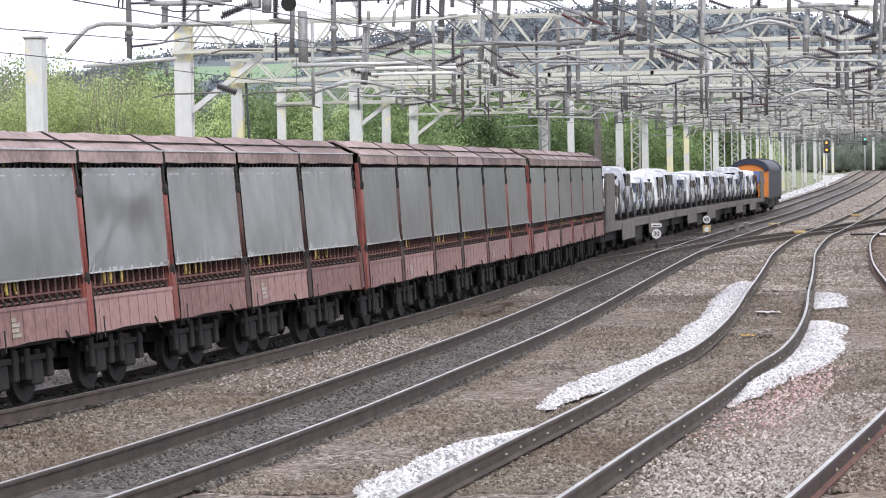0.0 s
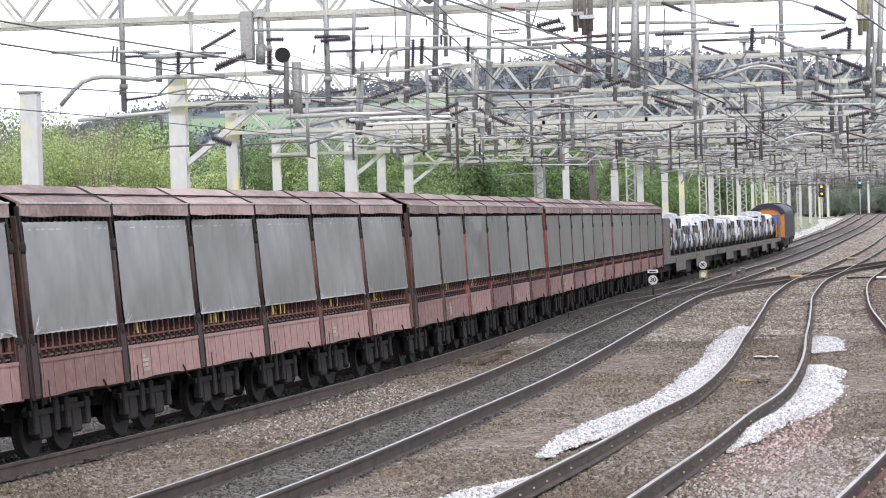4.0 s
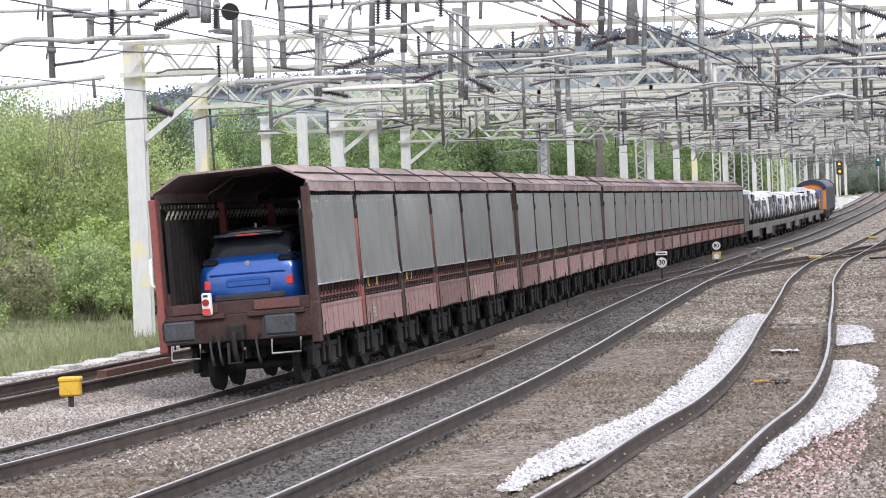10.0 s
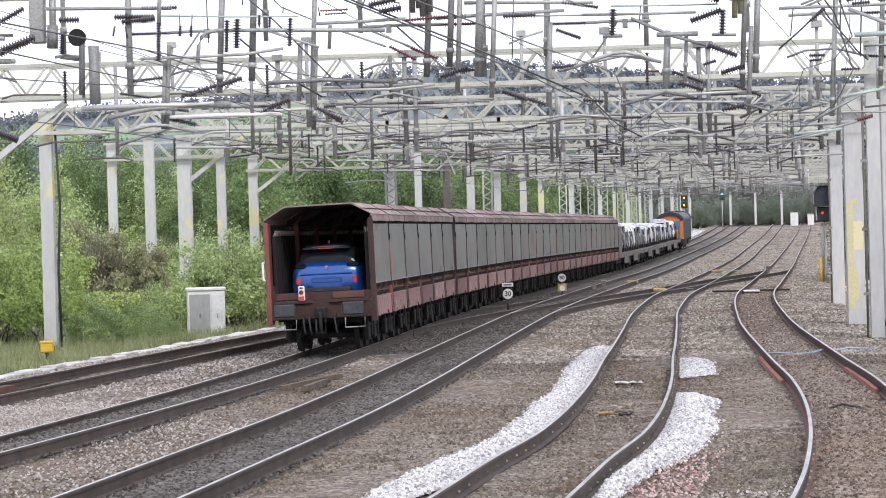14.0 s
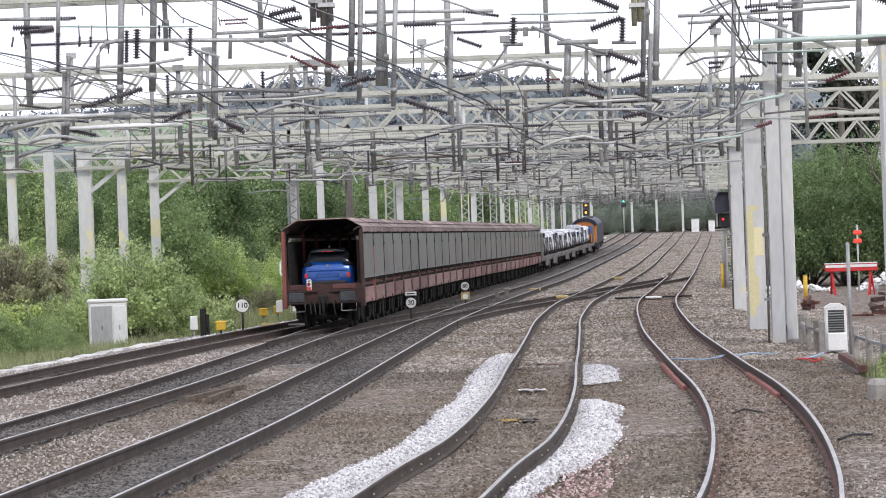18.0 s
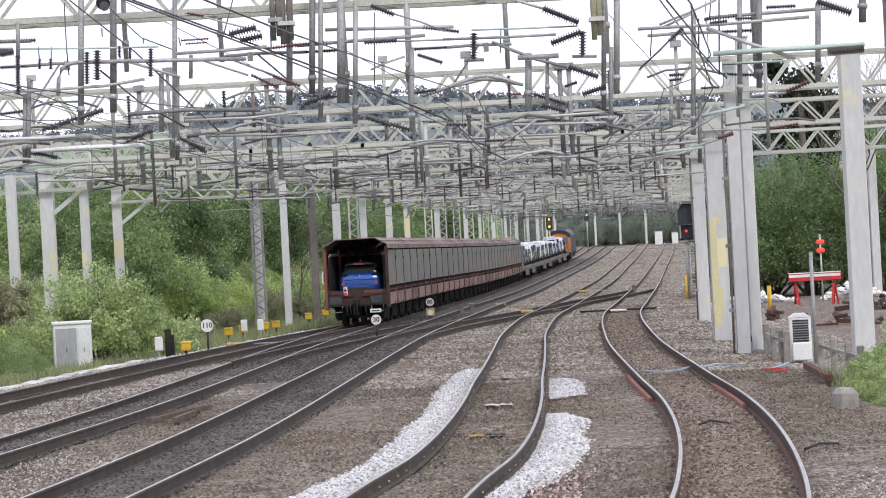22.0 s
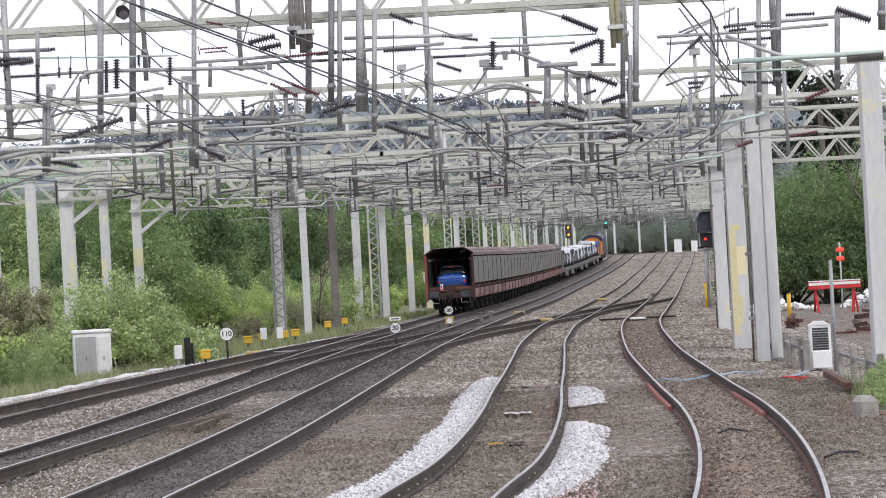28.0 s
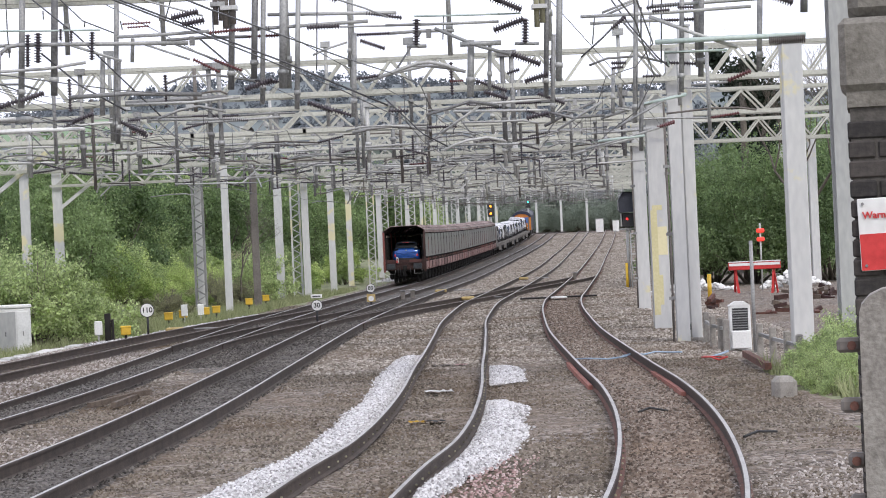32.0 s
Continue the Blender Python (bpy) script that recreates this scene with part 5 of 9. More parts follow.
def wrapped_car(seed):
    """A van-like car in film: a rounded tall shell with dark glass and tape."""
    rng = random.Random(seed)
    root = tagged(new("wrapped_car"), "new car in white protective film with dark windows", "car", "cars on the open wagons")
    h = rng.uniform(1.6, 2.15)
    bm = bmesh.new()
    rings = []
    for y, w, z0, z1 in ((0.0, 0.78, 0.5, h - 0.62), (0.07, 0.86, 0.32, h - 0.35), (0.3, 0.9, 0.27, h - 0.06), (1.0, 0.91, 0.26, h), (2.4, 0.91, 0.26, h - 0.02), (3.0, 0.9, 0.27, h - 0.3), (3.4, 0.89, 0.28, 1.12), (4.0, 0.84, 0.32, 0.95), (4.15, 0.7, 0.45, 0.8)):
        prof = [(-0.94, 0), (-1, 0.25), (-1, 0.5), (-0.9, 0.8), (-0.72, 0.97), (-0.4, 1.0), (0.4, 1.0), (0.72, 0.97), (0.9, 0.8), (1, 0.5), (1, 0.25), (0.94, 0)]
        rings.append([bm.verts.new((w * px, y, z0 + (z1 - z0) * pz)) for px, pz in prof])
    for q, r in zip(rings, rings[1:]):
        for k in range(12):
            bm.faces.new((q[k], q[(k + 1) % 12], r[(k + 1) % 12], r[k])).smooth = True
    bm.faces.new(rings[0][::-1]), bm.faces.new(rings[-1])
    bmesh.ops.recalc_face_normals(bm, faces=bm.faces)
    part("body", bm, "wrap", root)
    part("rear_window", boxes((-0.62, 0.03, h - 0.85, 0.62, 0.16, h - 0.38), bevel=0.04), "glass_dark", root)
    for s in (-1, 1):
        for y in (0.8, 3.35):
            bm = bmesh.new()
            lathe_y(bm, [(-0.1, 0.2), (-0.1, 0.31), (0.1, 0.31), (0.1, 0.2)], s * 0.83, 0.33, 14)
            for vv in bm.verts:
                vv.co.y += y
            part("wheel", bm, "black", root)
        for y0, y1 in ((0.5, 1.2), (1.35, 2.2), (2.35, 2.9)):
            if rng.random() < 0.85:
                part("side_window", boxes((s * 0.84 - 0.06, y0, h - 0.85, s * 0.84 + 0.065, y1, h - 0.3), bevel=0.04), rng.choice(("glass_dark", "glass_dark", "loco_blue")), root)
        for k in range(10):
            a = Vector((s * 0.915, rng.uniform(0.1, 3.7), rng.uniform(0.3, 1.0)))
            part("tape_strip", bar(bmesh.new(), a, a + Vector((0, rng.uniform(-0.3, 0.3), rng.uniform(0.25, 0.75))), 0.02, rng.uniform(0.1, 0.4)), rng.choice(("loco_blue", "car_black", "loco_glass", "tarp", "wag_brown", "car_black")), root)
    part("bumper", boxes((-0.72, -0.04, 0.34, 0.72, 0.06, 0.56), bevel=0.04), rng.choice(("car_black", "wrap")), root)
    return root


OPEN_L = 26.2


def open_wagon(ends):
    root = tagged(new("open_car_wagon"), "low flat wagon with grey end screens carrying wrapped cars", "wagon", "open wagons of the train")
    part("deck", boxes((-1.3, 0.1, 1.0, 1.3, OPEN_L - 0.1, 1.16), bevel=0.02), "mast_dark", root)
    part("side_rail", boxes((1.3, 0.1, 0.92, 1.36, OPEN_L - 0.1, 1.2)), "mast_dark", root)
    part("side_rail", boxes((-1.36, 0.1, 0.92, -1.3, OPEN_L - 0.1, 1.2)), "mast_dark", root)
    part("underframe", boxes((-1.1, 0.4, 0.55, 1.1, OPEN_L - 0.4, 1.0)), "wag_dark", root)
    for k in range(8):
        ob = part("wheelset", WHEELS, None, root)
        ob.location.y = 1.5 + k * (OPEN_L - 3.0) / 7
    for y in ends:
        for s in (-1, 1):
            part("end_screen", boxes((s * 1.32 - 0.05, y, 0.9, s * 1.32 + 0.05, y + 2.4, 3.05), bevel=0.04), "mast_dark", root, "grey steel side screen")
    for y in (5.0, 14.6):
        part("skirt_plate", boxes((1.34, y, 0.5, 1.38, y + 4.2, 1.14)), "mast_dark", root)
        part("equipment_box", boxes((0.7, y + 5.0, 0.3, 1.3, y + 7.2, 0.9), bevel=0.03), "wag_dark", root)
    return root


def locomotive():
    root = tagged(new("diesel_locomotive"), "diesel locomotive with orange cab end and dark blue body", "locomotive")
    arch = [(1.33 * math.cos(a), 3.02 + 0.86 * math.sin(a)) for a in (math.pi * k / 14 for k in range(15))]

    def hull(y0, y1, outline, shrink=1.0):
        bm = bmesh.new()
        a = [bm.verts.new((x, y0, z)) for x, z in outline]
        b = [bm.verts.new((x * shrink, y1, 1.15 + (z - 1.15) * (1 - (1 - shrink) * 0.5))) for x, z in outline]
        n = len(outline)
        for k in range(n):
            bm.faces.new((a[k], a[(k + 1) % n], b[(k + 1) % n], b[k]))
        bm.faces.new(a[::-1]), bm.faces.new(b)
        bmesh.ops.recalc_face_normals(bm, faces=bm.faces)
        return bm

    shell = [(1.33, 1.15)] + arch + [(-1.33, 1.15)]
    cap = [(x * 1.03, z + 0.03) for x, z in arch] + [(x * 0.8, 2.98 + (z - 3.02) * 0.62) for x, z in arch[::-1]]
    part("body", hull(0.7, 20.3, shell), "loco_blue", root)
    for y0, yf, d in ((0.69, 0.0, -1), (20.31, 21.0, 1)):
        part("cab", hull(y0, yf, shell, 0.97), "loco_orange", root, "orange cab front")
        part("cab_roof", hull(y0 - d * 2.0, yf + d * 0.1, cap), "loco_roof", root, "dark blue arched roof end")
        for x in (-0.6, 0.6):
            part("windscreen", hull(yf - d * 0.1, yf + d * 0.05, [(x - 0.48, 2.2), (x + 0.48, 2.2), (x + 0.47 - 0.12 * (x > 0), 3.0), (x - 0.47 + 0.12 * (x < 0), 3.0)]), "loco_glass", root)
        part("handrail", tube(bmesh.new(), [(-1.0, yf + d * 0.1, 2.02), (1.0, yf + d * 0.1, 2.02)], 0.025, 6), "white", root)
        part("buffer_beam", boxes((-1.25, yf - 0.08, 0.7, 1.25, yf + 0.08, 1.2), bevel=0.02), "black", root)
        for x in (-0.88, 0.88):
            part("buffer", tube(bmesh.new(), [(x, yf + d * 0.5, 1.05), (x, yf, 1.05)], [0.23, 0.1], 14), "black", root)
            part("headlight", tube(bmesh.new(), [(x, yf + d * 0.06, 1.55), (x, yf, 1.55)], 0.12, 12), "white", root)
    for y in (3.2, 5.2, 7.2, 13.8, 15.8, 17.8):
        ob = part("wheelset", WHEELS, None, root)
        ob.location, ob.scale = (0, y, 0), (1, 1.25, 1.25)
    for y in (2.4, 13.0):
        part("bogie_frame", boxes((-1.2, y, 0.4, 1.2, y + 5.6, 1.0)), "wag_dark", root)
    part("fuel_tank", boxes((-1.15, 8.4, 0.35, 1.15, 12.6, 1.1), bevel=0.1), "black", root)
    part("side_sill", boxes((-1.34, 0.3, 1.02, 1.34, 20.7, 1.146)), "black", root)
    for y in (9.0, 12.0):
        part("roof_fan", tube(bmesh.new(), [(0, y, 3.7), (0, y, 3.93)], 0.55, 18), "black", root)
    return root


DENTED = tarp_mesh(11, 1, True)


def vary(wagon, seed):
    """Other sheets and posts on a wagon built like the first; one sheet of the third wagon is dented."""
    rng = random.Random(seed)
    for ob in wagon.children:
        if ob.name.startswith("side_sheet") and ob.data.vertices[0].co.x > 0:
            ob.data = DENTED if seed == 2 and abs(ob.location.y - 2 * BAY) < 0.1 else KIT[1]["tarps"][rng.randrange(5)]
        if ob.name.startswith("side_post") and ob.data.vertices[0].co.x > 0:
            ob.data = KIT[1]["post_red" if rng.random() < 0.25 else "post"]


TRAIN = []  # thing, offset of its own origin from the train's rear, wheelbase for steering
cov = covered_wagon(1, True)
TRAIN.append((cov, 0.0, WAGON, Matrix()))
plain = covered_wagon(2)
TRAIN.append((plain, PITCH, WAGON, Matrix()))
for k in (2, 3, 4):
    twin = copy_thing(plain, Matrix())
    vary(twin, k)
    TRAIN.append((twin, PITCH * k, WAGON, Matrix()))
S_OPEN = PITCH * 5 + 0.4
for k, ends in ((0, (0.3,)), (1, ()), (2, (OPEN_L - 3.0,))):
    TRAIN.append((open_wagon(ends), S_OPEN + k * (OPEN_L + 0.5), OPEN_L, Matrix()))
    for c in range(6):
        TRAIN.append((wrapped_car(k * 6 + c), S_OPEN + k * (OPEN_L + 0.5), OPEN_L, pose(0.08 * (c % 3 - 1), 0.5 + c * 4.25, 1.16)))
S_LOCO = S_OPEN + 3 * (OPEN_L + 0.5) + 1.0
TRAIN.append((locomotive(), S_LOCO, 21.0, pose(0.2, 0, 0, 0, 0, 1.1)))
TRAIN.append((car("car_blue", "blue hatchback with black roof on the last wagon"), 0.0, WAGON, pose(0.06, 0.5, 1.1)))
TRAIN.append((car("car_black", "black car in front of the blue hatchback on the wagon", detail=False), 0.0, WAGON, pose(-0.02, 5.4, 1.0)))


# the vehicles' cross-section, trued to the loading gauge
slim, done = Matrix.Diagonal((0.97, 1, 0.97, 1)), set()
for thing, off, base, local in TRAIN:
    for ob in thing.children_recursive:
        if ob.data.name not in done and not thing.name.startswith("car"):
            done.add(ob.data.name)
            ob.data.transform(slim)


# ---------- vegetation ----------
def leaves(rng, centers, radii, n, size, tall=None):
    """Leaf quads over the outer part of clumps; tall stretches a clump upwards."""
    k = rng.integers(0, len(centers), n)
    d = rng.normal(0, 1, (n, 3))
    d /= np.linalg.norm(d, axis=1, keepdims=True)
    r = np.abs(rng.normal(0.7, 0.32, (n, 1)))
    p = d * r * radii[k][:, None] * np.array([1, 1, 0.85])
    if tall is not None:
        p[:, 2] *= tall[k]
    p += centers[k]
    a, b = rng.normal(0, 1, (n, 3)), rng.normal(0, 1, (n, 3))
    a /= np.linalg.norm(a, axis=1, keepdims=True)
    b -= (a * b).sum(1, keepdims=True) * a
    b /= np.linalg.norm(b, axis=1, keepdims=True)
    s = rng.uniform(0.55, 1.45, (n, 1)) * size
    a, b = a * s, b * s * 0.6
    v = np.stack([p - a, p + b, p + a, p - b], 1).reshape(-1, 3)
    f = np.arange(4 * n).reshape(-1, 4)
    return v, f


def plant(name, seed, height, spread, clumps, n, size, leaf, label, category, trunk=0.1, group="", bare=0.0):
    rng = np.random.default_rng(seed)
    root = tagged(new(name), label, category, group)
    r, a = np.sqrt(rng.random(clumps)), rng.uniform(0, 2 * math.pi, clumps)
    lobe = 1 + 0.22 * np.sin(3 * a + seed) + 0.14 * np.sin(5 * a + 2 * seed)
    dome = height * np.sqrt(np.clip(1 - (0.93 * r) ** 2, 0.05, 1)) * (1 + 0.16 * np.sin(2 * a + seed))
    rad = rng.uniform(0.075, 0.17, clumps) * height * (1.1 - 0.35 * r)
    c = np.stack([r * np.cos(a) * spread * lobe, r * np.sin(a) * spread * lobe, dome * rng.uniform(0.3, 0.95, clumps)], 1)
    c[:, 2] = np.maximum(c[:, 2], rad * 0.7)
    tall = np.where(rng.random(clumps) < 0.4, rng.uniform(1.2, 1.9, clumps), 1.0)
    v, f = leaves(rng, c, rad, n, size, tall)
    bm = bmesh.new()
    for i in range(min(clumps, 12)):
        tip = Vector(c[i])
        tube(bm, [(0.05 * i - 0.2, 0.03 * i - 0.2, -0.3), tuple(tip * 0.45 + Vector((0.1, 0, 0.1))), tuple(tip)], [trunk, trunk * 0.5, trunk * 0.12], 6)
    part("trunk", bm, "bark", root)
    part("crown", fast_mesh("crown", v.tolist(), f.tolist(), leaf), None, root)
    if bare:
        bt = bmesh.new()
        for i in range(int(60 * bare)):
            ang, lean = rng.uniform(0, 6.28), rng.uniform(0.1, 0.75)
            h = height * rng.uniform(0.75, 1.12)
            tip = Vector((math.cos(ang) * lean * spread, math.sin(ang) * lean * spread, h * (1 - 0.25 * lean)))
            mid = tip * 0.5 + Vector((rng.normal(0, 0.1), rng.normal(0, 0.1), 0.1)) * height * 0.4
            tube(bt, [(0, 0, 0), tuple(mid), tuple(tip)], [0.022, 0.014, 0.005], 4, False)
        part("twig", bt, "twig", root)["kind"] = "stuff"
    return root


def place(root, rng, spots):
    first = True
    for x, y, s in spots:
        z = float(ground_z(np.array(x), np.array(y))) - 0.1
        m = pose(x, y, z, 0, 0, rng.uniform(0, 360))
        if first:
            root.scale = (s, s, s)
            root.matrix_basis = m @ Matrix.Diagonal((s, s, s, 1))
            first = False
        else:
            o = copy_thing(root, m)
            o.scale = (s, s, s)


vr = random.Random(5)
SHRUBS = [plant("shrub", 10 + k, 3.4, 2.5, 80, 15000, 0.056, lf, lb, "shrub", 0.03, "shrubs on the bank", tw) for k, (lf, lb, tw) in enumerate((("leaf_fresh", "fresh green leafy shrub on the railway bank", 0), ("leaf_mid", "green bramble and hawthorn shrub on the bank", 0.5), ("leaf_mid", "bushy green shrub on the railway bank", 0), ("leaf_fresh", "bright green young shrub beside the line", 0.4), ("leaf_brown", "brownish shrub of bare twigs and few leaves", 1.5)))]
TREES = [plant("tree", 30 + k, 8.5, 3.6, 110, n, size, lf, lb + " beyond the line", "tree", 0.14, "trees beyond the line", tw) for k, (lf, lb, tw, n, size) in enumerate((("leaf_spring", "bright green spring tree", 1.5, 44000, 0.058), ("leaf_mid", "green broadleaf tree", 0, 24000, 0.09), ("leaf_dark", "dark green dense tree", 0, 24000, 0.09), ("leaf_haze", "haze-tinted grey-green tree", 0, 22000, 0.1)))]

spots = [[] for _ in SHRUBS]
KIND = (0, 0, 1, 1, 2, 2, 3, 4)
for k in range(150):
    y = vr.uniform(84, 180)
    x = float(t1x(y)) - (9.5 if y < 110 else 6.5) - vr.uniform(0, 17)
    if -0.1 < x / y < -0.03 and y < 126:
        y = vr.uniform(127, 150)
        x = float(t1x(y)) - 6.5 - vr.uniform(0, 8)
    low = 0.5 if y < 112 and x / y > -0.21 else 1.0
    spots[vr.choice(KIND)].append((x, y, low * vr.choice((0.4, 0.55, 0.7, 0.85, 1.0)) * vr.uniform(0.85, 1.1)))
for k in range(26):
    y = vr.uniform(66, 86)
    spots[vr.choice(KIND)].append((vr.uniform(-34, -19.2), y, vr.uniform(0.6, 1.15)))
for k in range(16):
    spots[vr.choice((0, 2, 4))].append((vr.uniform(-29, -18.4), vr.uniform(76, 98), vr.uniform(0.9, 1.3)))
for x, y, s in ((7.85, 43.6, 0.25), (8.2, 44.6, 0.33), (8.5, 45.6, 0.36), (7.75, 42.0, 0.16), (8.1, 42.8, 0.25), (9.0, 46.5, 0.42), (8.4, 47.5, 0.25), (9.4, 48.5, 0.36)):
    spots[1 + int(x * 10) % 2].append((x, y, s))
for x, y, s in ((-12.4, 82.5, 1.05), (-11.6, 83.6, 0.82), (-13.0, 83.2, 0.9), (-13.4, 74.0, 0.3), (-13.9, 75.5, 0.36), (-14.6, 76.0, 0.4), (-15.5, 74.5, 0.45)):
    spots[int(-x * 10) % 3].append((x, y, s))
for x, y, s in ((-9.6, 127.5, 0.6), (-8.4, 128.5, 0.5), (-10.6, 112.0, 0.45)):
    spots[4].append((x, y, s))
for root, s in zip(SHRUBS, spots):
    place(root, vr, s)
spots = [[] for _ in TREES]
for k in range(17):
    y = 80 + 2.0 * k
    spots[0].append((-y * vr.uniform(0.278, 0.37), y, vr.uniform(0.72, 0.95)))
for k in range(34):
    y = vr.uniform(132, 175)
    spots[vr.choice((1, 2, 2, 2))].append((float(t1x(y)) - vr.uniform(13, 48), y, vr.uniform(0.75, 1.1)))
for k in range(44):
    y = vr.uniform(165, 330)
    spots[vr.choice((1, 2, 2))].append((float(t1x(y)) - vr.uniform(9, 45), y, vr.uniform(0.8, 1.3)))
for k in range(40):
    y = vr.uniform(130, 320)
    spots[vr.choice((1, 2, 2))].append((float(t4x(y)) + vr.uniform(10, 45), y, vr.uniform(0.8, 1.3)))
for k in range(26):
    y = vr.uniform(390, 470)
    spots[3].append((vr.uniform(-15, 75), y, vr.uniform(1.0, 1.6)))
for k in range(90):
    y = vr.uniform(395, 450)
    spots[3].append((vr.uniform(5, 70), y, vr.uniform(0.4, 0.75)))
for x, y, s in ((14.9, 126.0, 0.6), (16.6, 124.0, 0.75), (18.6, 122.0, 0.8), (20.6, 123.0, 0.85), (22.4, 121.0, 0.8)):
    spots[2].append((x, y, s))
for root, s in zip(TREES, spots):
    place(root, vr, s)


def grass_verge():
    """Tufts of long grass along the edge of the ballast."""
    rng = np.random.default_rng(12)
    n = 52000
    y = rng.uniform(45, 150, n)
    edge = np.where(y < 100, np.minimum(t0x(np.minimum(y, 104)), t1x(y)), t1x(y)) - 2.7
    x = edge - rng.gamma(1.6, 2.2, n)
    m = n // 12
    x[:m] = rng.uniform(7.6, 11.5, m)
    y[:m] = rng.uniform(38, 50, m)
    z = ground_z(x, y)
    h = rng.uniform(0.12, 0.5, n)
    a = rng.uniform(0, 6.28, n)
    w = 0.02
    dx, dy = np.cos(a) * w, np.sin(a) * w
    bx, by = rng.normal(0, 0.35, n) * h, rng.normal(0, 0.35, n) * h
    v = np.stack([np.stack([x - dx, y - dy, z - 0.03], 1), np.stack([x + dx, y + dy, z - 0.03], 1), np.stack([x + bx, y + by, z + h], 1)], 1).reshape(-1, 3)
    me = fast_mesh("long_grass", v.tolist(), np.arange(3 * n).reshape(-1, 3).tolist(), "grass")
    tagged(new("long_grass", me), "long pale green grass on the verge", "grass", kind="stuff")


grass_verge()


def hill_top(x):
    return 63 + 17 * np.exp(-(((x + 55) / 75) ** 2)) - 34 * np.clip((-x - 215) / 130, 0, 1) + 3 * np.sin(x / 60) + 1.2 * np.sin(x / 23 + 1) - 8 * np.clip((x - 90) / 200, 0, 1)


def hill_z(x, y):
    u = np.clip((y - 480) / 620, 0, 1)
    return hill_top(x) * (u * u * (3 - 2 * u)) - 1


def is_field(x, y):
    """Pastures between the woods."""
    a = (y > 845 + 0.12 * (x + 170)) & (y < 905 + 0.1 * (x + 170)) & (x > -215) & (x < -95)
    return a


def hills():
    """Fields and woods rising far beyond the line."""
    xs, ys = np.linspace(-900, 900, 241), np.linspace(480, 1500, 90)
    gx, gy = np.meshgrid(xs, ys)
    gz = hill_z(gx, gy)
    n, m = gx.shape
    idx = np.arange(n * m).reshape(n, m)
    q = np.stack([idx[:-1, :-1], idx[:-1, 1:], idx[1:, 1:], idx[1:, :-1]], -1).reshape(-1, 4)
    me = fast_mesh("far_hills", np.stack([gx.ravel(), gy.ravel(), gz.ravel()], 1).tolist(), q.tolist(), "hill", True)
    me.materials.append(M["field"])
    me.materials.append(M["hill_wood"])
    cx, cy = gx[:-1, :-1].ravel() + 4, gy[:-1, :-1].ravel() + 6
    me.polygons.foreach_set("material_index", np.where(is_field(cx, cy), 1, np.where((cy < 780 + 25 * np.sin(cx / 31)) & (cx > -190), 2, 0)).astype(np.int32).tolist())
    tagged(new("far_hills", me), "haze-tinted hills with green fields and woods", "hills", kind="structure")
    rng = np.random.default_rng(4)
    k = 3600
    x, y = rng.uniform(-420, 420, k), rng.uniform(560, 1090, k)
    keep = ((np.sin(x / 45) + np.sin(y / 60 + x / 80) > -0.3) | (y > 1000)) & ~is_field(x, y)
    x, y = x[keep], y[keep]
    c = np.stack([x, y, hill_z(x, y) + 1.8], 1)
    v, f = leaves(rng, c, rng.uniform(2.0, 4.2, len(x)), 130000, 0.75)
    tagged(new("far_woods", fast_mesh("far_woods", v.tolist(), f.tolist(), "far_leaf")), "haze-tinted woods and hedges on the far hills", "woods", kind="stuff")


hills()


def bare_tree(x, y, h, seed, label):
    """A leafless tree: limbs forking to fine twigs."""
    rng = random.Random(seed)
    root = tagged(new("bare_tree"), label, "tree")
    root.matrix_basis = pose(x, y, float(ground_z(np.array(x), np.array(y))))
    bm, fine = bmesh.new(), bmesh.new()

    def grow(p, d, r, length, depth):
        q = p + d * length
        tube(bm if depth < 3 else fine, [p, p.lerp(q, 0.5) + Vector((rng.uniform(-1, 1), rng.uniform(-1, 1), 0)) * length * 0.06, q], [r, r * 0.8, r * 0.6], 6 if depth < 3 else 4, False)
        if depth == 6:
            return
        for _ in range(3 if depth < 4 else 2):
            nd = (d + Vector((rng.uniform(-1, 1), rng.uniform(-1, 1), rng.uniform(-0.3, 0.8))) * 0.7).normalized()
            grow(q, nd, r * 0.55, length * rng.uniform(0.6, 0.85), depth + 1)
    grow(Vector((0, 0, -0.3)), Vector((0.03, 0, 1)), h * 0.013, h * 0.28, 0)
    part("trunk", bm, "bark", root)
    part("twig", fine, "bark", root)["kind"] = "stuff"


bare_tree(19.0, 92.0, 13.0, 3, "tall leafless tree with fine twigs behind the gantries")
bare_tree(20.5, 118.0, 13.0, 4, "leafless tree beyond the yard")
bare_tree(-8.3, 128.0, 6.5, 5, "small leafless tree on the bank")


def pine(x, y, h):
    rng = np.random.default_rng(6)
    root = tagged(new("pine_tree"), "dark pine with a flat layered crown", "tree")
    root.matrix_basis = pose(x, y, float(ground_z(np.array(x), np.array(y))))
    part("trunk", tube(bmesh.new(), [(0, 0, -0.3), (0.1, 0, h * 0.5), (0, 0, h * 0.95)], [0.3, 0.22, 0.08], 8), "bark", root)
    c = np.array([(rng.normal(0, 1.4), rng.normal(0, 1.4), h * f) for f in (0.6, 0.66, 0.72, 0.78, 0.84, 0.9, 0.96, 0.7, 0.8, 0.88)])
    v, f = leaves(rng, c, np.array([1.5, 1.4, 1.5, 1.3, 1.2, 1.0, 0.7, 1.2, 1.1, 1.0]), 6000, 0.13)
    part("crown", fast_mesh("crown", v.tolist(), f.tolist(), "leaf_pine"), None, root)


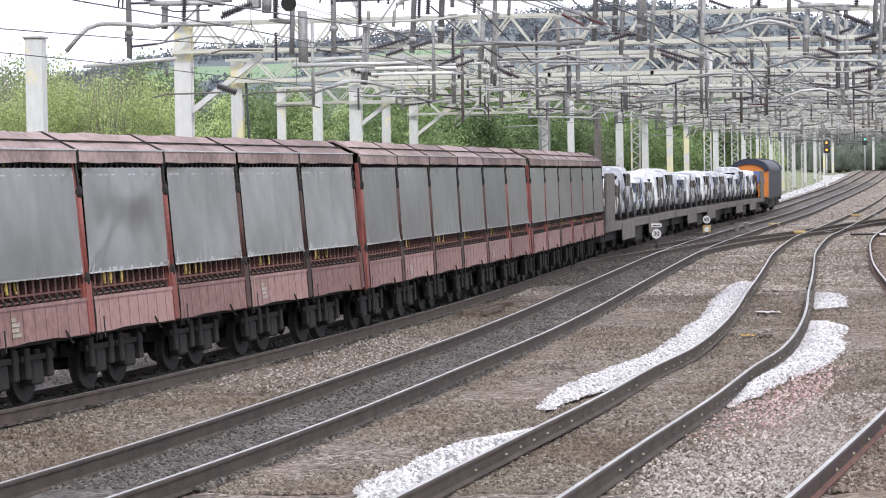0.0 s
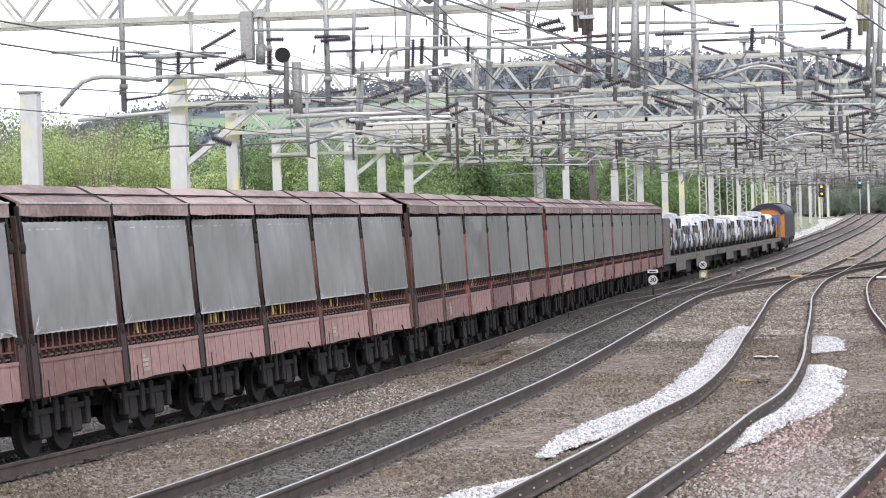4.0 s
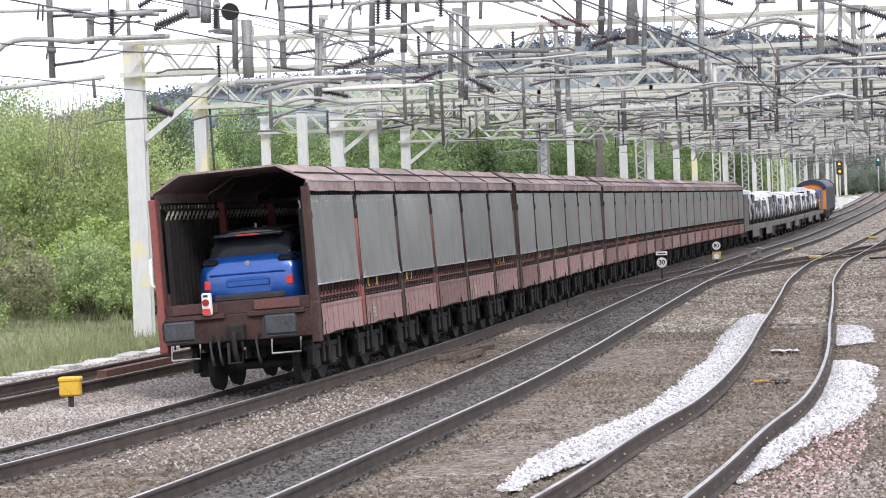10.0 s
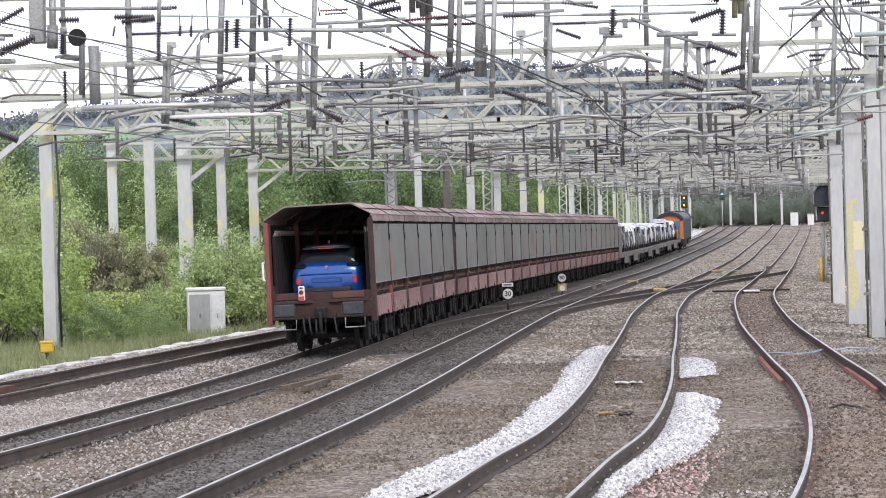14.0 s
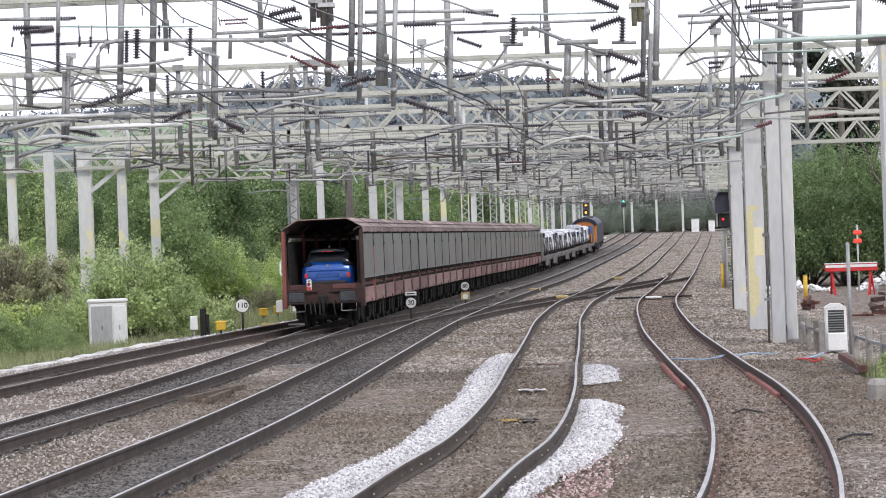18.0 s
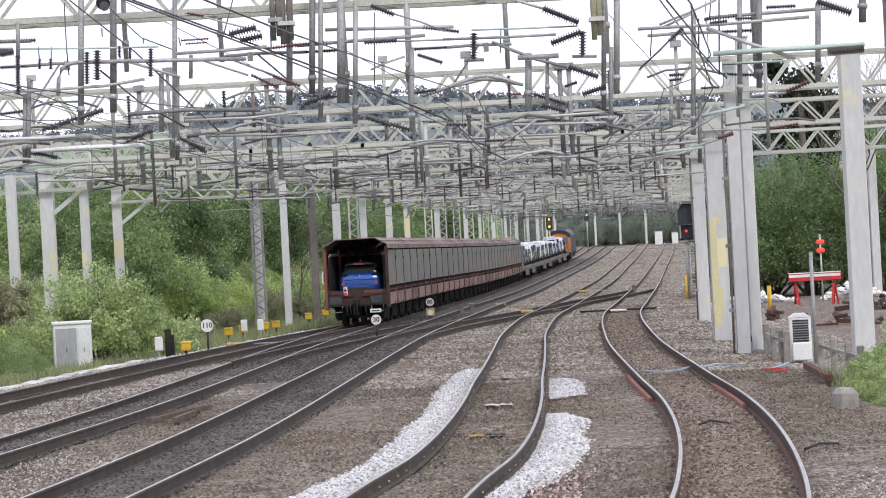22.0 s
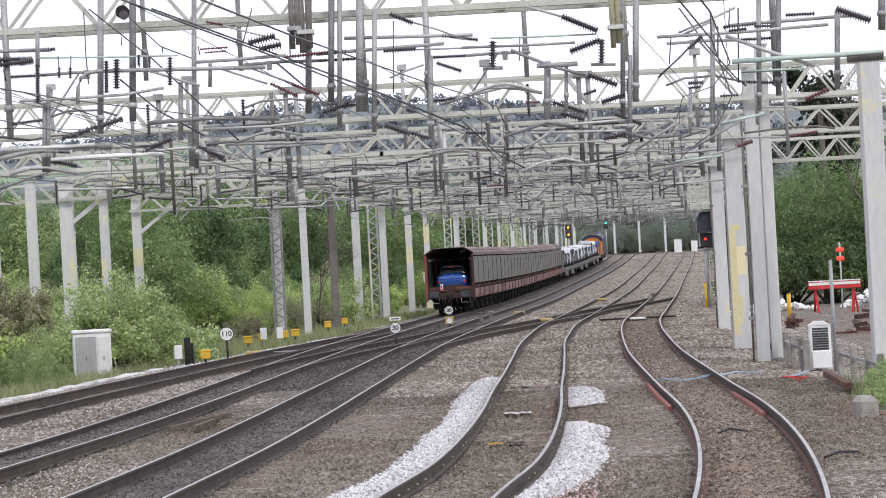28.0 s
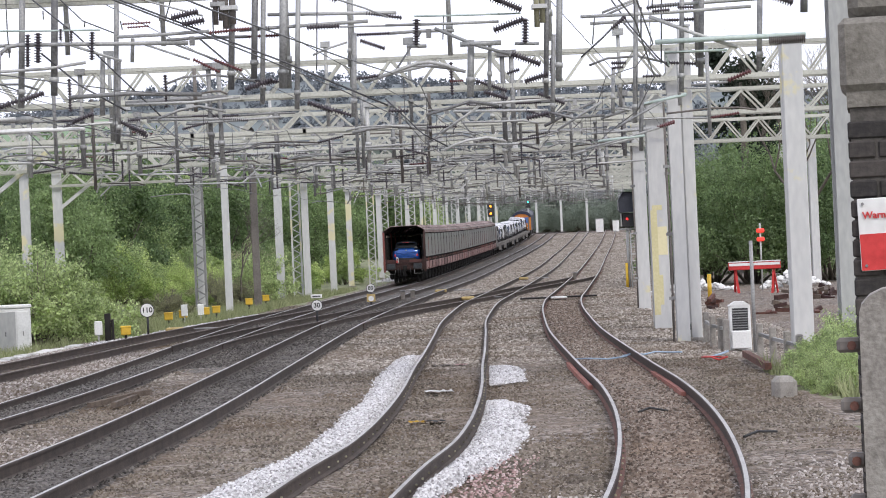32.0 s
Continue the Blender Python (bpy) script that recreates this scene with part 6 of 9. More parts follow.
pine(19.2, 128.0, 12.6)
bare_tree(-32.0, 112.0, 9.5, 11, "leafless grey-brown tree on the bank")
bare_tree(-29.4, 112.0, 8.5, 12, "leafless grey-brown tree on the bank")


# ---------- lineside things ----------
def on_ground(x, y):
    return float(ground_z(np.array(float(x)), np.array(float(y))))


def lettering(text, size, parent, loc, material):
    cu = bpy.data.curves.new("lettering", "FONT")
    cu.body, cu.size, cu.align_x, cu.align_y, cu.extrude = text, size, "CENTER", "CENTER", 0.002
    cu.offset = size * 0.022
    cu.materials.append(M[material])
    ob = new("lettering", cu)
    ob.parent = parent
    ob.matrix_basis = pose(*loc, 90, 0, 0)
    return ob


def speed_sign(x, y, text, z, r, label, plate=None, turn=0):
    root = tagged(new("speed_sign"), label, "sign", "speed signs")
    root.matrix_basis = pose(x, y, on_ground(x, y), 0, 0, turn)
    part("post", tube(bmesh.new(), [(0, 0.03, -0.1), (0, 0.03, z)], 0.04, 8), "black", root)
    disc = part("disc", tube(bmesh.new(), [(0, 0.0, z), (0, -0.02, z)], r, 28), "black", root)
    part("face", tube(bmesh.new(), [(0, -0.021, z), (0, -0.026, z)], r * 0.9, 28), "white", disc)
    lettering(text, r * (1.0 if len(text) > 2 else 1.15), root, (0, -0.03, z), "black")
    if plate == "yellow":
        part("plate", boxes((-r * 0.95, -0.02, z - r - 0.42, r * 0.95, 0.0, z - r - 0.06), bevel=0.01), "ochre", root)
        part("plate_mark", tube(bmesh.new(), [(0, -0.021, z - r - 0.27), (0, -0.026, z - r - 0.27)], r * 0.6, 20), "white", root)
    if plate == "arrow":
        part("plate", boxes((-r, -0.02, z + r + 0.06, r, 0.0, z + r + 0.2), bevel=0.01), "white", root)
        part("arrow", boxes((-r * 0.7, -0.027, z + r + 0.11, r * 0.7, -0.021, z + r + 0.15)), "black", root)
    return root


speed_sign(-8.6, 82.5, "110", 1.0, 0.25, "round white speed sign with black figures on a post")
speed_sign(-2.9, 88.0, "30", 0.75, 0.21, "round white speed sign below a small arrow plate", "arrow")
speed_sign(-1.1, 110.0, "80", 0.85, 0.21, "round white speed sign above a yellow plate", "yellow")


def yellow_box(x, y, s=1.0, h=0.55):
    root = tagged(new("trackside_box"), "small yellow trackside equipment box on a dark stake", "equipment box", "yellow trackside boxes")
    root.matrix_basis = pose(x, y, on_ground(x, y), 0, 0, 6)
    part("stake", boxes((-0.04, -0.04, -0.1, 0.04, 0.04, h)), "black", root)
    bm = boxes((-0.2 * s, -0.13, h - 0.05, 0.2 * s, 0.13, h + 0.3 * s), bevel=0.03)
    part("case", bm, "yellow", root)
    part("lid", boxes((-0.215 * s, -0.145, h + 0.22 * s, 0.215 * s, 0.145, h + 0.31 * s), bevel=0.02), "yellow", root)
    return root


for bx, by in ((-10.9, 37.55), (-14.5, 63.0), (-9.12, 80.3), (-9.1, 95.4), (-8.7, 97.5), (-8.1, 101.5), (-7.75, 103.0), (-7.1, 115.7), (-6.6, 121.7)):
    yellow_box(bx, by, 0.85, 0.46 if 60 < by < 70 else 0.3 if by < 82 else 0.5)


def white_marker(x, y, h):
    root = tagged(new("marker_box"), "small white lineside box on a stake", "equipment box", "white lineside boxes")
    root.matrix_basis = pose(x, y, on_ground(x, y), 0, 0, 4)
    part("stake", boxes((-0.03, -0.03, -0.1, 0.03, 0.03, h)), "galv", root)
    part("case", boxes((-0.13, -0.1, h - 0.05, 0.13, 0.1, h + 0.42), bevel=0.02), "white", root)
    return root


white_marker(-10.0, 80.0, 0.35)
white_marker(-8.6, 97.0, 0.55)
white_marker(-8.2, 100.3, 0.5)
root = tagged(new("short_stump"), "dark wooden stump beside the track", "post")
root.matrix_basis = pose(-9.75, 80.6, on_ground(-9.75, 80.6))
part("stump", boxes((-0.1, -0.1, -0.1, 0.1, 0.1, 1.0), (0.12, -0.08, -0.1, 0.2, 0.08, 0.8), bevel=0.02), "wag_dark", root)


def cabinet(x, y, turn):
    root = tagged(new("equipment_cabinet"), "pale grey lineside cabinet with a darker door panel", "cabinet")
    root.matrix_basis = pose(x, y, on_ground(x, y), 0, 0, turn)
    part("body", boxes((-0.62, -0.45, -0.1, 0.62, 0.45, 1.62), bevel=0.02), "white", root)
    part("roof", boxes((-0.66, -0.5, 1.62, 0.66, 0.5, 1.72), bevel=0.02), "white", root)
    for x0, x1, dm in ((-0.56, 0.12, "post_grey"), (0.16, 0.56, "white")):
        d = part("door", boxes((x0, -0.475, 0.05, x1, -0.445, 1.5), bevel=0.008), dm, root)
        part("handle", boxes(((x0 + x1) / 2 - 0.02, -0.5, 0.7, (x0 + x1) / 2 + 0.02, -0.475, 0.85)), "galv_dark", d)
    for k in range(5):
        part("vent_slat", boxes((0.622, -0.3, 1.0 + k * 0.07, 0.635, 0.3, 1.03 + k * 0.07)), "galv", root)
    return root


cabinet(-12.75, 79.0, 12)


def lattice_mast(x, y, h, w=0.45, dark=False, label="pale grey lattice mast of the overhead line"):
    root = tagged(new("lattice_mast"), label, "mast", "lattice masts")
    z = on_ground(x, y)
    m = "galv_dark" if dark else "post"
    for sx in (-1, 1):
        for sy in (-1, 1):
            part("corner_angle", bar(bmesh.new(), (x + sx * w / 2, y + sy * w / 2, z - 0.2), (x + sx * w / 2, y + sy * w / 2, z + h), 0.09), m, root)
    n = int(h / 0.6)
    a = mesh_of("lacing", bar(bmesh.new(), (-w / 2, 0, 0), (w / 2, 0, 0.3), 0.05), m)
    b = mesh_of("lacing", bar(bmesh.new(), (w / 2, 0, 0.3), (-w / 2, 0, 0.6), 0.05), m)
    for s in (-1, 1):
        for k in range(n):
            for me in (a, b):
                ob = part("lacing", me, None, root)
                ob.location = (x, y + s * w / 2, z + k * h / n)
    return root


lattice_mast(-9.8, 120.8, 7.8, 0.5, True, "dark grey lattice mast in front of a pale post")
for x, y, h in ((-5.6, 139.0, 7.2), (-1.5, 172, 8), (-0.5, 182, 8), (0.6, 194, 8), (1.8, 206, 8), (3.4, 222, 8), (5.0, 238, 8), (6.8, 256, 8), (9.0, 278, 8), (11.5, 300, 8)):
    lattice_mast(x, y, h, 0.5)


def plain_mast(x, y, h, w, material="post", label="pale grey steel mast beside the line"):
    root = tagged(new("mast"), label, "mast", "masts")
    z = on_ground(x, y)
    bm = boxes((-w / 2, -w / 2, -0.3, w / 2, w / 2, h), bevel=0.02)
    root.matrix_basis = pose(x, y, z)
    part("shaft", bm, material, root)
    part("base", boxes((-w * 0.8, -w * 0.8, -0.3, w * 0.8, w * 0.8, 0.12), bevel=0.03), "concrete", root)
    part("cap", boxes((-w * 0.6, -w * 0.6, h, w * 0.6, w * 0.6, h + 0.05)), "galv", root)
    return root


plain_mast(-9.86, 121.9, 7.6, 0.34)
plain_mast(-8.0, 115.0, 7.6, 0.34)
plain_mast(-6.9, 120.0, 7.4, 0.36, "mast_dark", "dark weathered mast beside the line")
plain_mast(-20.6, 112.0, 7.6, 0.45)
plain_mast(8.0, 63.2, 8.4, 0.3)
plain_mast(9.95, 58.0, 7.5, 0.5)
plain_mast(-5.0, 138.0, 7.5, 0.4)
plain_mast(21.0, 117.5, 7.2, 0.4)
plain_mast(20.8, 125.0, 7.2, 0.35)


# ---------- feeder gear hung from the nearest gantry ----------
def hung_gear():
    root = tagged(new("switching_gear"), "dark tubes, pipes and ribbed insulators hung from the gantry", "switchgear")
    y = 46.3
    tubes = []
    tubes += [(-10.35, 7.9, 6.7, 0.09), (-9.78, 6.9, 5.7, 0.045), (-9.5, 6.55, 5.85, 0.06), (-11.95, 7.9, 6.45, 0.05)]
    for k, (x, z1, z0, r) in enumerate(tubes):
        r *= 0.78
        part("drop_tube", tube(bmesh.new(), [(x, y, z1), (x, y, z0)], r, 12), "galv_dark" if k % 3 else "galv", root)
        part("clamp", boxes((x - r * 1.6, y - r * 1.6, z1 - 0.14, x + r * 1.6, y + r * 1.6, z1 + 0.04)), "galv", root)
    for x0, x1, z0, z1 in ((-10.78, -10.5, 6.8, 7.9),):
        part("weight_box", boxes((x0, y - 0.2, z0, x1, y + 0.1, z1), bevel=0.02), "galv_dark", root, "dark grey steel box")
    ins = [(-8.96, 7.16, -8.35, 7.19)]
    ins += [(-11.7, 7.07, -10.9, 7.49), (-11.4, 6.6, -10.6, 6.92), (-10.2, 7.24, -9.8, 7.23), (-9.1, 7.26, -8.32, 7.24)]
    for a, b, c, d in ins:
        L = math.hypot(c - a, d - b)
        part("insulator", ribbed(bmesh.new(), (a, y - 0.12, b), (c, y - 0.12, d), 0.07, max(6, int(L / 0.065))), "insulator", root)
    pipes = []
    pipes += [(-12, 6.96, -11.3, 6.91, 0.045), (-12.1, 6.46, -11.1, 6.46, 0.05), (-10.2, 6.5, -9.78, 6.44, 0.03)]
    for a, b, c, d, r in pipes:
        part("pipe", tube(bmesh.new(), [(a, y - 0.1, b), ((a + c) / 2, y - 0.1, (b + d) / 2), (c, y - 0.1, d)], r, 10), "galv_dark" if r < 0.035 else "galv", root)
    for x, z, r in ((-9.83, 6.88, 0.16), (-6.5, 8.05, 0.13)):
        part("pulley", tube(bmesh.new(), [(x, y - 0.25, z), (x, y - 0.1, z)], r, 20), "wag_dark", root, "dark round tension wheel")
    for a, b, c, d in ((-12.2, 7.75, -3.0, 5.0), (-9.0, 6.7, -4.0, 4.9), (-6.3, 8.2, -1.2, 6.0), (-2.0, 7.0, 3.4, 4.8), (2.6, 8.2, 7.0, 5.4), (5.2, 8.0, 6.6, 6.2), (-11.5, 7.2, -6.0, 6.3)):
        mid = ((a + c) / 2, y + 6, (b + d) / 2 - 0.15)
        part("stay_wire", tube(bmesh.new(), [(a, y, b), mid, (c, y + 14, d)], 0.008, 5), "wire", root)


hung_gear()


wheel = tagged(new("tension_wheel"), "dark round tension wheel hung from a boom", "wheel")
part("rim", tube(bmesh.new(), [(-5.2, 89.45, 7.12), (-5.2, 89.35, 7.12)], 0.2, 24), "wag_dark", wheel)
part("hub", tube(bmesh.new(), [(-5.2, 89.5, 7.12), (-5.2, 89.3, 7.12)], 0.05, 12), "galv", wheel)
part("hanger", bar(bmesh.new(), (-5.2, 89.5, 7.1), (-5.2, 89.5, 7.6), 0.06), "galv_dark", wheel)


def curved_arms():
    """Curved feeder pipes and long insulators on the near gantry."""
    root = tagged(new("feeder_gear"), "pale curved pipes and dark ribbed insulators of a feeder", "feeder gear")
    part("pipe", tube(bmesh.new(), [(-14.92, 45.9, 5.90), (-14.63, 45.9, 6.22), (-14.41, 45.9, 6.41), (-14.17, 45.9, 6.49), (-13.96, 45.9, 6.51), (-13.51, 45.9, 6.49), (-12.90, 45.9, 6.41), (-12.62, 45.9, 6.46), (-11.12, 45.9, 6.44)], 0.05, 10), "galv", root)
    part("pipe", tube(bmesh.new(), [(-12.96, 45.9, 6.93), (-12.19, 45.9, 6.92), (-11.34, 45.9, 6.92)], 0.055, 10), "galv", root)
    part("pipe", tube(bmesh.new(), [(-9.74, 45.9, 5.47), (-8.73, 45.9, 5.48), (-7.83, 45.9, 5.47), (-6.79, 45.9, 5.47)], 0.055, 10), "galv", root)
    part("pipe", tube(bmesh.new(), [(-14.52, 45.9, 5.55), (-13.48, 45.9, 5.62), (-12.38, 45.9, 5.69)], 0.045, 10), "galv", root)
    part("pipe", tube(bmesh.new(), [(-9.21, 45.9, 5.27), (-8.67, 45.9, 5.38), (-8.26, 45.9, 5.44), (-7.86, 45.9, 5.41)], 0.05, 10), "galv", root)
    part("pipe", tube(bmesh.new(), [(-8.82, 45.9, 4.99), (-8.54, 45.9, 5.10), (-8.21, 45.9, 5.11), (-7.48, 45.9, 4.96)], 0.045, 10), "galv", root)
    part("pipe", tube(bmesh.new(), [(-10.24, 45.9, 6.49), (-10.03, 45.9, 6.52), (-9.77, 45.9, 6.48)], 0.03, 10), "galv", root)
    part("drop_tube", tube(bmesh.new(), [(-12.66, 46.1, 6.95), (-12.68, 46.1, 6.37)], 0.075, 12), "galv_dark", root)
    part("drop_tube", tube(bmesh.new(), [(-9.51, 46.1, 6.70), (-9.51, 46.1, 5.56)], 0.11, 12), "galv_dark", root)
    part("drop_tube", tube(bmesh.new(), [(-9.74, 46.1, 6.84), (-9.77, 46.1, 5.75)], 0.06, 12), "galv_dark", root)
    part("drop_tube", tube(bmesh.new(), [(-12.66, 46.1, 5.68), (-12.64, 46.1, 5.29)], 0.035, 12), "galv_dark", root)
    part("drop_tube", tube(bmesh.new(), [(-10.31, 46.1, 7.13), (-10.33, 46.1, 6.68)], 0.11, 12), "galv_dark", root)
    part("insulator", ribbed(bmesh.new(), (-12.13, 45.75, 7.01), (-12.15, 45.75, 6.51), 0.085, 9), "insulator", root)
    part("insulator", ribbed(bmesh.new(), (-11.27, 45.75, 6.64), (-10.59, 45.75, 6.88), 0.085, 9), "insulator", root)
    part("insulator", ribbed(bmesh.new(), (-10.04, 45.75, 6.96), (-10.06, 45.75, 6.53), 0.085, 9), "insulator", root)
    part("insulator", ribbed(bmesh.new(), (-11.41, 45.75, 5.05), (-10.98, 45.75, 4.89), 0.085, 9), "insulator", root)
    part("tension_wheel", tube(bmesh.new(), [(-9.75, 45.7, 6.84), (-9.72, 45.55, 6.83)], 0.17, 24), "wag_dark", root, "dark round tension wheel")
    part("hanger", tube(bmesh.new(), [(-13.65, 45.9, 7.21), (-13.69, 45.9, 6.88)], 0.02, 6), "insulator", root)
    part("hanger", tube(bmesh.new(), [(-13.57, 45.9, 7.18), (-13.59, 45.9, 6.86)], 0.02, 6), "insulator", root)
    part("hanger", tube(bmesh.new(), [(-9.04, 45.9, 7.06), (-9.08, 45.9, 6.86)], 0.02, 6), "insulator", root)
    part("hanger", tube(bmesh.new(), [(-8.83, 45.9, 7.05), (-8.80, 45.9, 6.81)], 0.02, 6), "insulator", root)
    part("hanger", tube(bmesh.new(), [(-12.71, 45.9, 6.84), (-12.40, 45.9, 6.74), (-11.58, 45.9, 6.76)], 0.02, 6), "insulator", root)
    part("hanger", tube(bmesh.new(), [(-13.53, 45.9, 6.21), (-13.54, 45.9, 6.09)], 0.02, 6), "insulator", root)


curved_arms()


def teal_bar():
    """The weathered copper bar and red insulators over the right-hand posts."""
    root = tagged(new("feeder_bar"), "pale green copper feeder bar with a grey and a red insulator", "feeder bar")
    part("bar", tube(bmesh.new(), [(5.23, 45.6, 6.4), (6.49, 45.6, 6.42), (8.14, 45.6, 6.42)], 0.05, 12), "copper", root)
    part("insulator", ribbed(bmesh.new(), (7.41, 45.5, 6.32), (8.11, 45.5, 6.34), 0.09, 14), "mast_dark", root)
    part("insulator", ribbed(bmesh.new(), (7.96, 55.0, 6.17), (8.5, 55.0, 6.37), 0.07, 6), "insulator_red", root)
    part("insulator", ribbed(bmesh.new(), (6.61, 58.0, 5.28), (7.04, 58.0, 5.42), 0.06, 6), "insulator_red", root)
    part("rod", tube(bmesh.new(), [(5.9, 55.0, 5.69), (6.98, 55.0, 5.91)], 0.03, 8), "copper", root)
    part("rod", tube(bmesh.new(), [(5.6, 58.0, 5.32), (6.64, 58.0, 5.9)], 0.03, 8), "galv", root)
    part("rod", tube(bmesh.new(), [(7.1, 55.0, 6.1), (7.95, 55.0, 6.14)], 0.03, 8), "galv", root)
    part("rod", tube(bmesh.new(), [(4.99, 58.0, 5.2), (6.61, 58.0, 5.26)], 0.03, 8), "galv", root)


teal_bar()


def switch_gear():
    """Tubes, curved pipes, rods and insulators hung from the near gantry."""
    root = tagged(new("switching_gear"), "grey drop tubes, pipes and dark insulators under the near gantry", "switchgear")
    part("drop_tube", tube(bmesh.new(), [(-6.87, 45.9, 8.48), (-7.02, 45.9, 5.69)], 0.061, 12), "galv_dark", root)
    part("collar", tube(bmesh.new(), [(-7, 45.9, 6.05), (-7.01, 45.9, 5.96)], 0.082, 12), "galv", root)
    part("drop_tube", tube(bmesh.new(), [(-6.25, 45.9, 8.45), (-6.38, 45.9, 5.9)], 0.067, 12), "galv_dark", root)
    part("collar", tube(bmesh.new(), [(-6.36, 45.9, 6.26), (-6.37, 45.9, 6.17)], 0.090, 12), "galv", root)
    part("drop_tube", tube(bmesh.new(), [(-5.06, 45.9, 8.38), (-5.24, 45.9, 4.98)], 0.049, 12), "galv_dark", root)
    part("collar", tube(bmesh.new(), [(-5.22, 45.9, 5.35), (-5.22, 45.9, 5.26)], 0.066, 12), "galv", root)
    part("drop_tube", tube(bmesh.new(), [(-2.84, 45.9, 8.26), (-2.97, 45.9, 5.87)], 0.061, 12), "galv_dark", root)
    part("collar", tube(bmesh.new(), [(-2.95, 45.9, 6.23), (-2.96, 45.9, 6.14)], 0.082, 12), "galv", root)
    part("drop_tube", tube(bmesh.new(), [(-2.4, 45.9, 8.24), (-2.52, 45.9, 6.06)], 0.061, 12), "galv_dark", root)
    part("collar", tube(bmesh.new(), [(-2.5, 45.9, 6.42), (-2.5, 45.9, 6.33)], 0.082, 12), "galv", root)
    part("drop_tube", tube(bmesh.new(), [(-2.24, 45.9, 8.23), (-2.38, 45.9, 5.56)], 0.049, 12), "galv_dark", root)
    part("collar", tube(bmesh.new(), [(-2.36, 45.9, 5.93), (-2.36, 45.9, 5.84)], 0.066, 12), "galv", root)
    part("drop_tube", tube(bmesh.new(), [(-1.85, 45.9, 8.21), (-1.97, 45.9, 5.85)], 0.079, 12), "galv_dark", root)
    part("collar", tube(bmesh.new(), [(-1.95, 45.9, 6.21), (-1.96, 45.9, 6.12)], 0.107, 12), "galv", root)
    part("drop_tube", tube(bmesh.new(), [(-1.59, 45.9, 7.77), (-1.72, 45.9, 5.44)], 0.049, 12), "galv_dark", root)
    part("collar", tube(bmesh.new(), [(-1.7, 45.9, 5.8), (-1.7, 45.9, 5.71)], 0.066, 12), "galv", root)
    part("drop_tube", tube(bmesh.new(), [(-0.55, 45.9, 6.86), (-0.63, 45.9, 5.23)], 0.049, 12), "galv_dark", root)
    part("collar", tube(bmesh.new(), [(-0.61, 45.9, 5.59), (-0.62, 45.9, 5.5)], 0.066, 12), "galv", root)
    part("drop_tube", tube(bmesh.new(), [(-0.63, 45.9, 6.99), (-0.67, 45.9, 6.2)], 0.030, 12), "galv_dark", root)
    part("collar", tube(bmesh.new(), [(-0.65, 45.9, 6.57), (-0.66, 45.9, 6.48)], 0.041, 12), "galv", root)
    part("drop_tube", tube(bmesh.new(), [(-8.14, 45.9, 7.75), (-8.17, 45.9, 7.03)], 0.043, 12), "galv_dark", root)
    part("drop_tube", tube(bmesh.new(), [(-7.98, 45.9, 6.65), (-8.07, 45.9, 5.01)], 0.043, 12), "galv_dark", root)
    part("collar", tube(bmesh.new(), [(-8.05, 45.9, 5.38), (-8.05, 45.9, 5.29)], 0.058, 12), "galv", root)
    part("drop_tube", tube(bmesh.new(), [(-8.07, 45.9, 6.35), (-8.15, 45.9, 5.02)], 0.043, 12), "galv_dark", root)
    part("collar", tube(bmesh.new(), [(-8.13, 45.9, 5.38), (-8.13, 45.9, 5.29)], 0.058, 12), "galv", root)
    part("drop_tube", tube(bmesh.new(), [(-4.82, 45.9, 6.94), (-4.85, 45.9, 6.48)], 0.037, 12), "galv_dark", root)
    part("drop_tube", tube(bmesh.new(), [(-5.41, 45.9, 6.61), (-5.47, 45.9, 5.48)], 0.049, 12), "galv_dark", root)
    part("collar", tube(bmesh.new(), [(-5.45, 45.9, 5.85), (-5.45, 45.9, 5.76)], 0.066, 12), "galv", root)
    part("drop_tube", tube(bmesh.new(), [(-5.11, 45.9, 6.5), (-5.19, 45.9, 4.92)], 0.043, 12), "galv_dark", root)
    part("collar", tube(bmesh.new(), [(-5.17, 45.9, 5.29), (-5.18, 45.9, 5.19)], 0.058, 12), "galv", root)
    part("pipe", tube(bmesh.new(), [(-7.4, 45.7, 6.27), (-7.37, 45.7, 6.6), (-7.31, 45.7, 6.77), (-7.19, 45.7, 6.86), (-7, 45.7, 6.89), (-5.95, 45.7, 6.86), (-3.74, 45.7, 6.79)], 0.040, 10), "galv", root)
    part("pipe", tube(bmesh.new(), [(-5.09, 45.7, 6.96), (-4.24, 45.7, 6.97), (-3.33, 45.7, 7)], 0.033, 10), "galv", root)
    part("pipe", tube(bmesh.new(), [(-5.98, 45.7, 6.84), (-5.53, 45.7, 6.68), (-5.03, 45.7, 6.5)], 0.027, 10), "galv", root)
    part("pipe", tube(bmesh.new(), [(-8.11, 45.7, 7.21), (-6.78, 45.7, 7.15), (-5.42, 45.7, 7.11)], 0.018, 10), "copper", root)
    part("pipe", tube(bmesh.new(), [(-4.98, 45.7, 5.66), (-3.71, 45.7, 5.65), (-2.8, 45.7, 5.71)], 0.027, 10), "galv", root)
    part("pipe", tube(bmesh.new(), [(-8.52, 45.7, 6.39), (-7.61, 45.7, 6.39), (-6.51, 45.7, 6.41), (-5.72, 45.7, 6.5)], 0.030, 10), "galv", root)
    part("pipe", tube(bmesh.new(), [(-7.91, 45.7, 5.23), (-6.94, 45.7, 5.24), (-5.88, 45.7, 5.23)], 0.033, 10), "white", root)
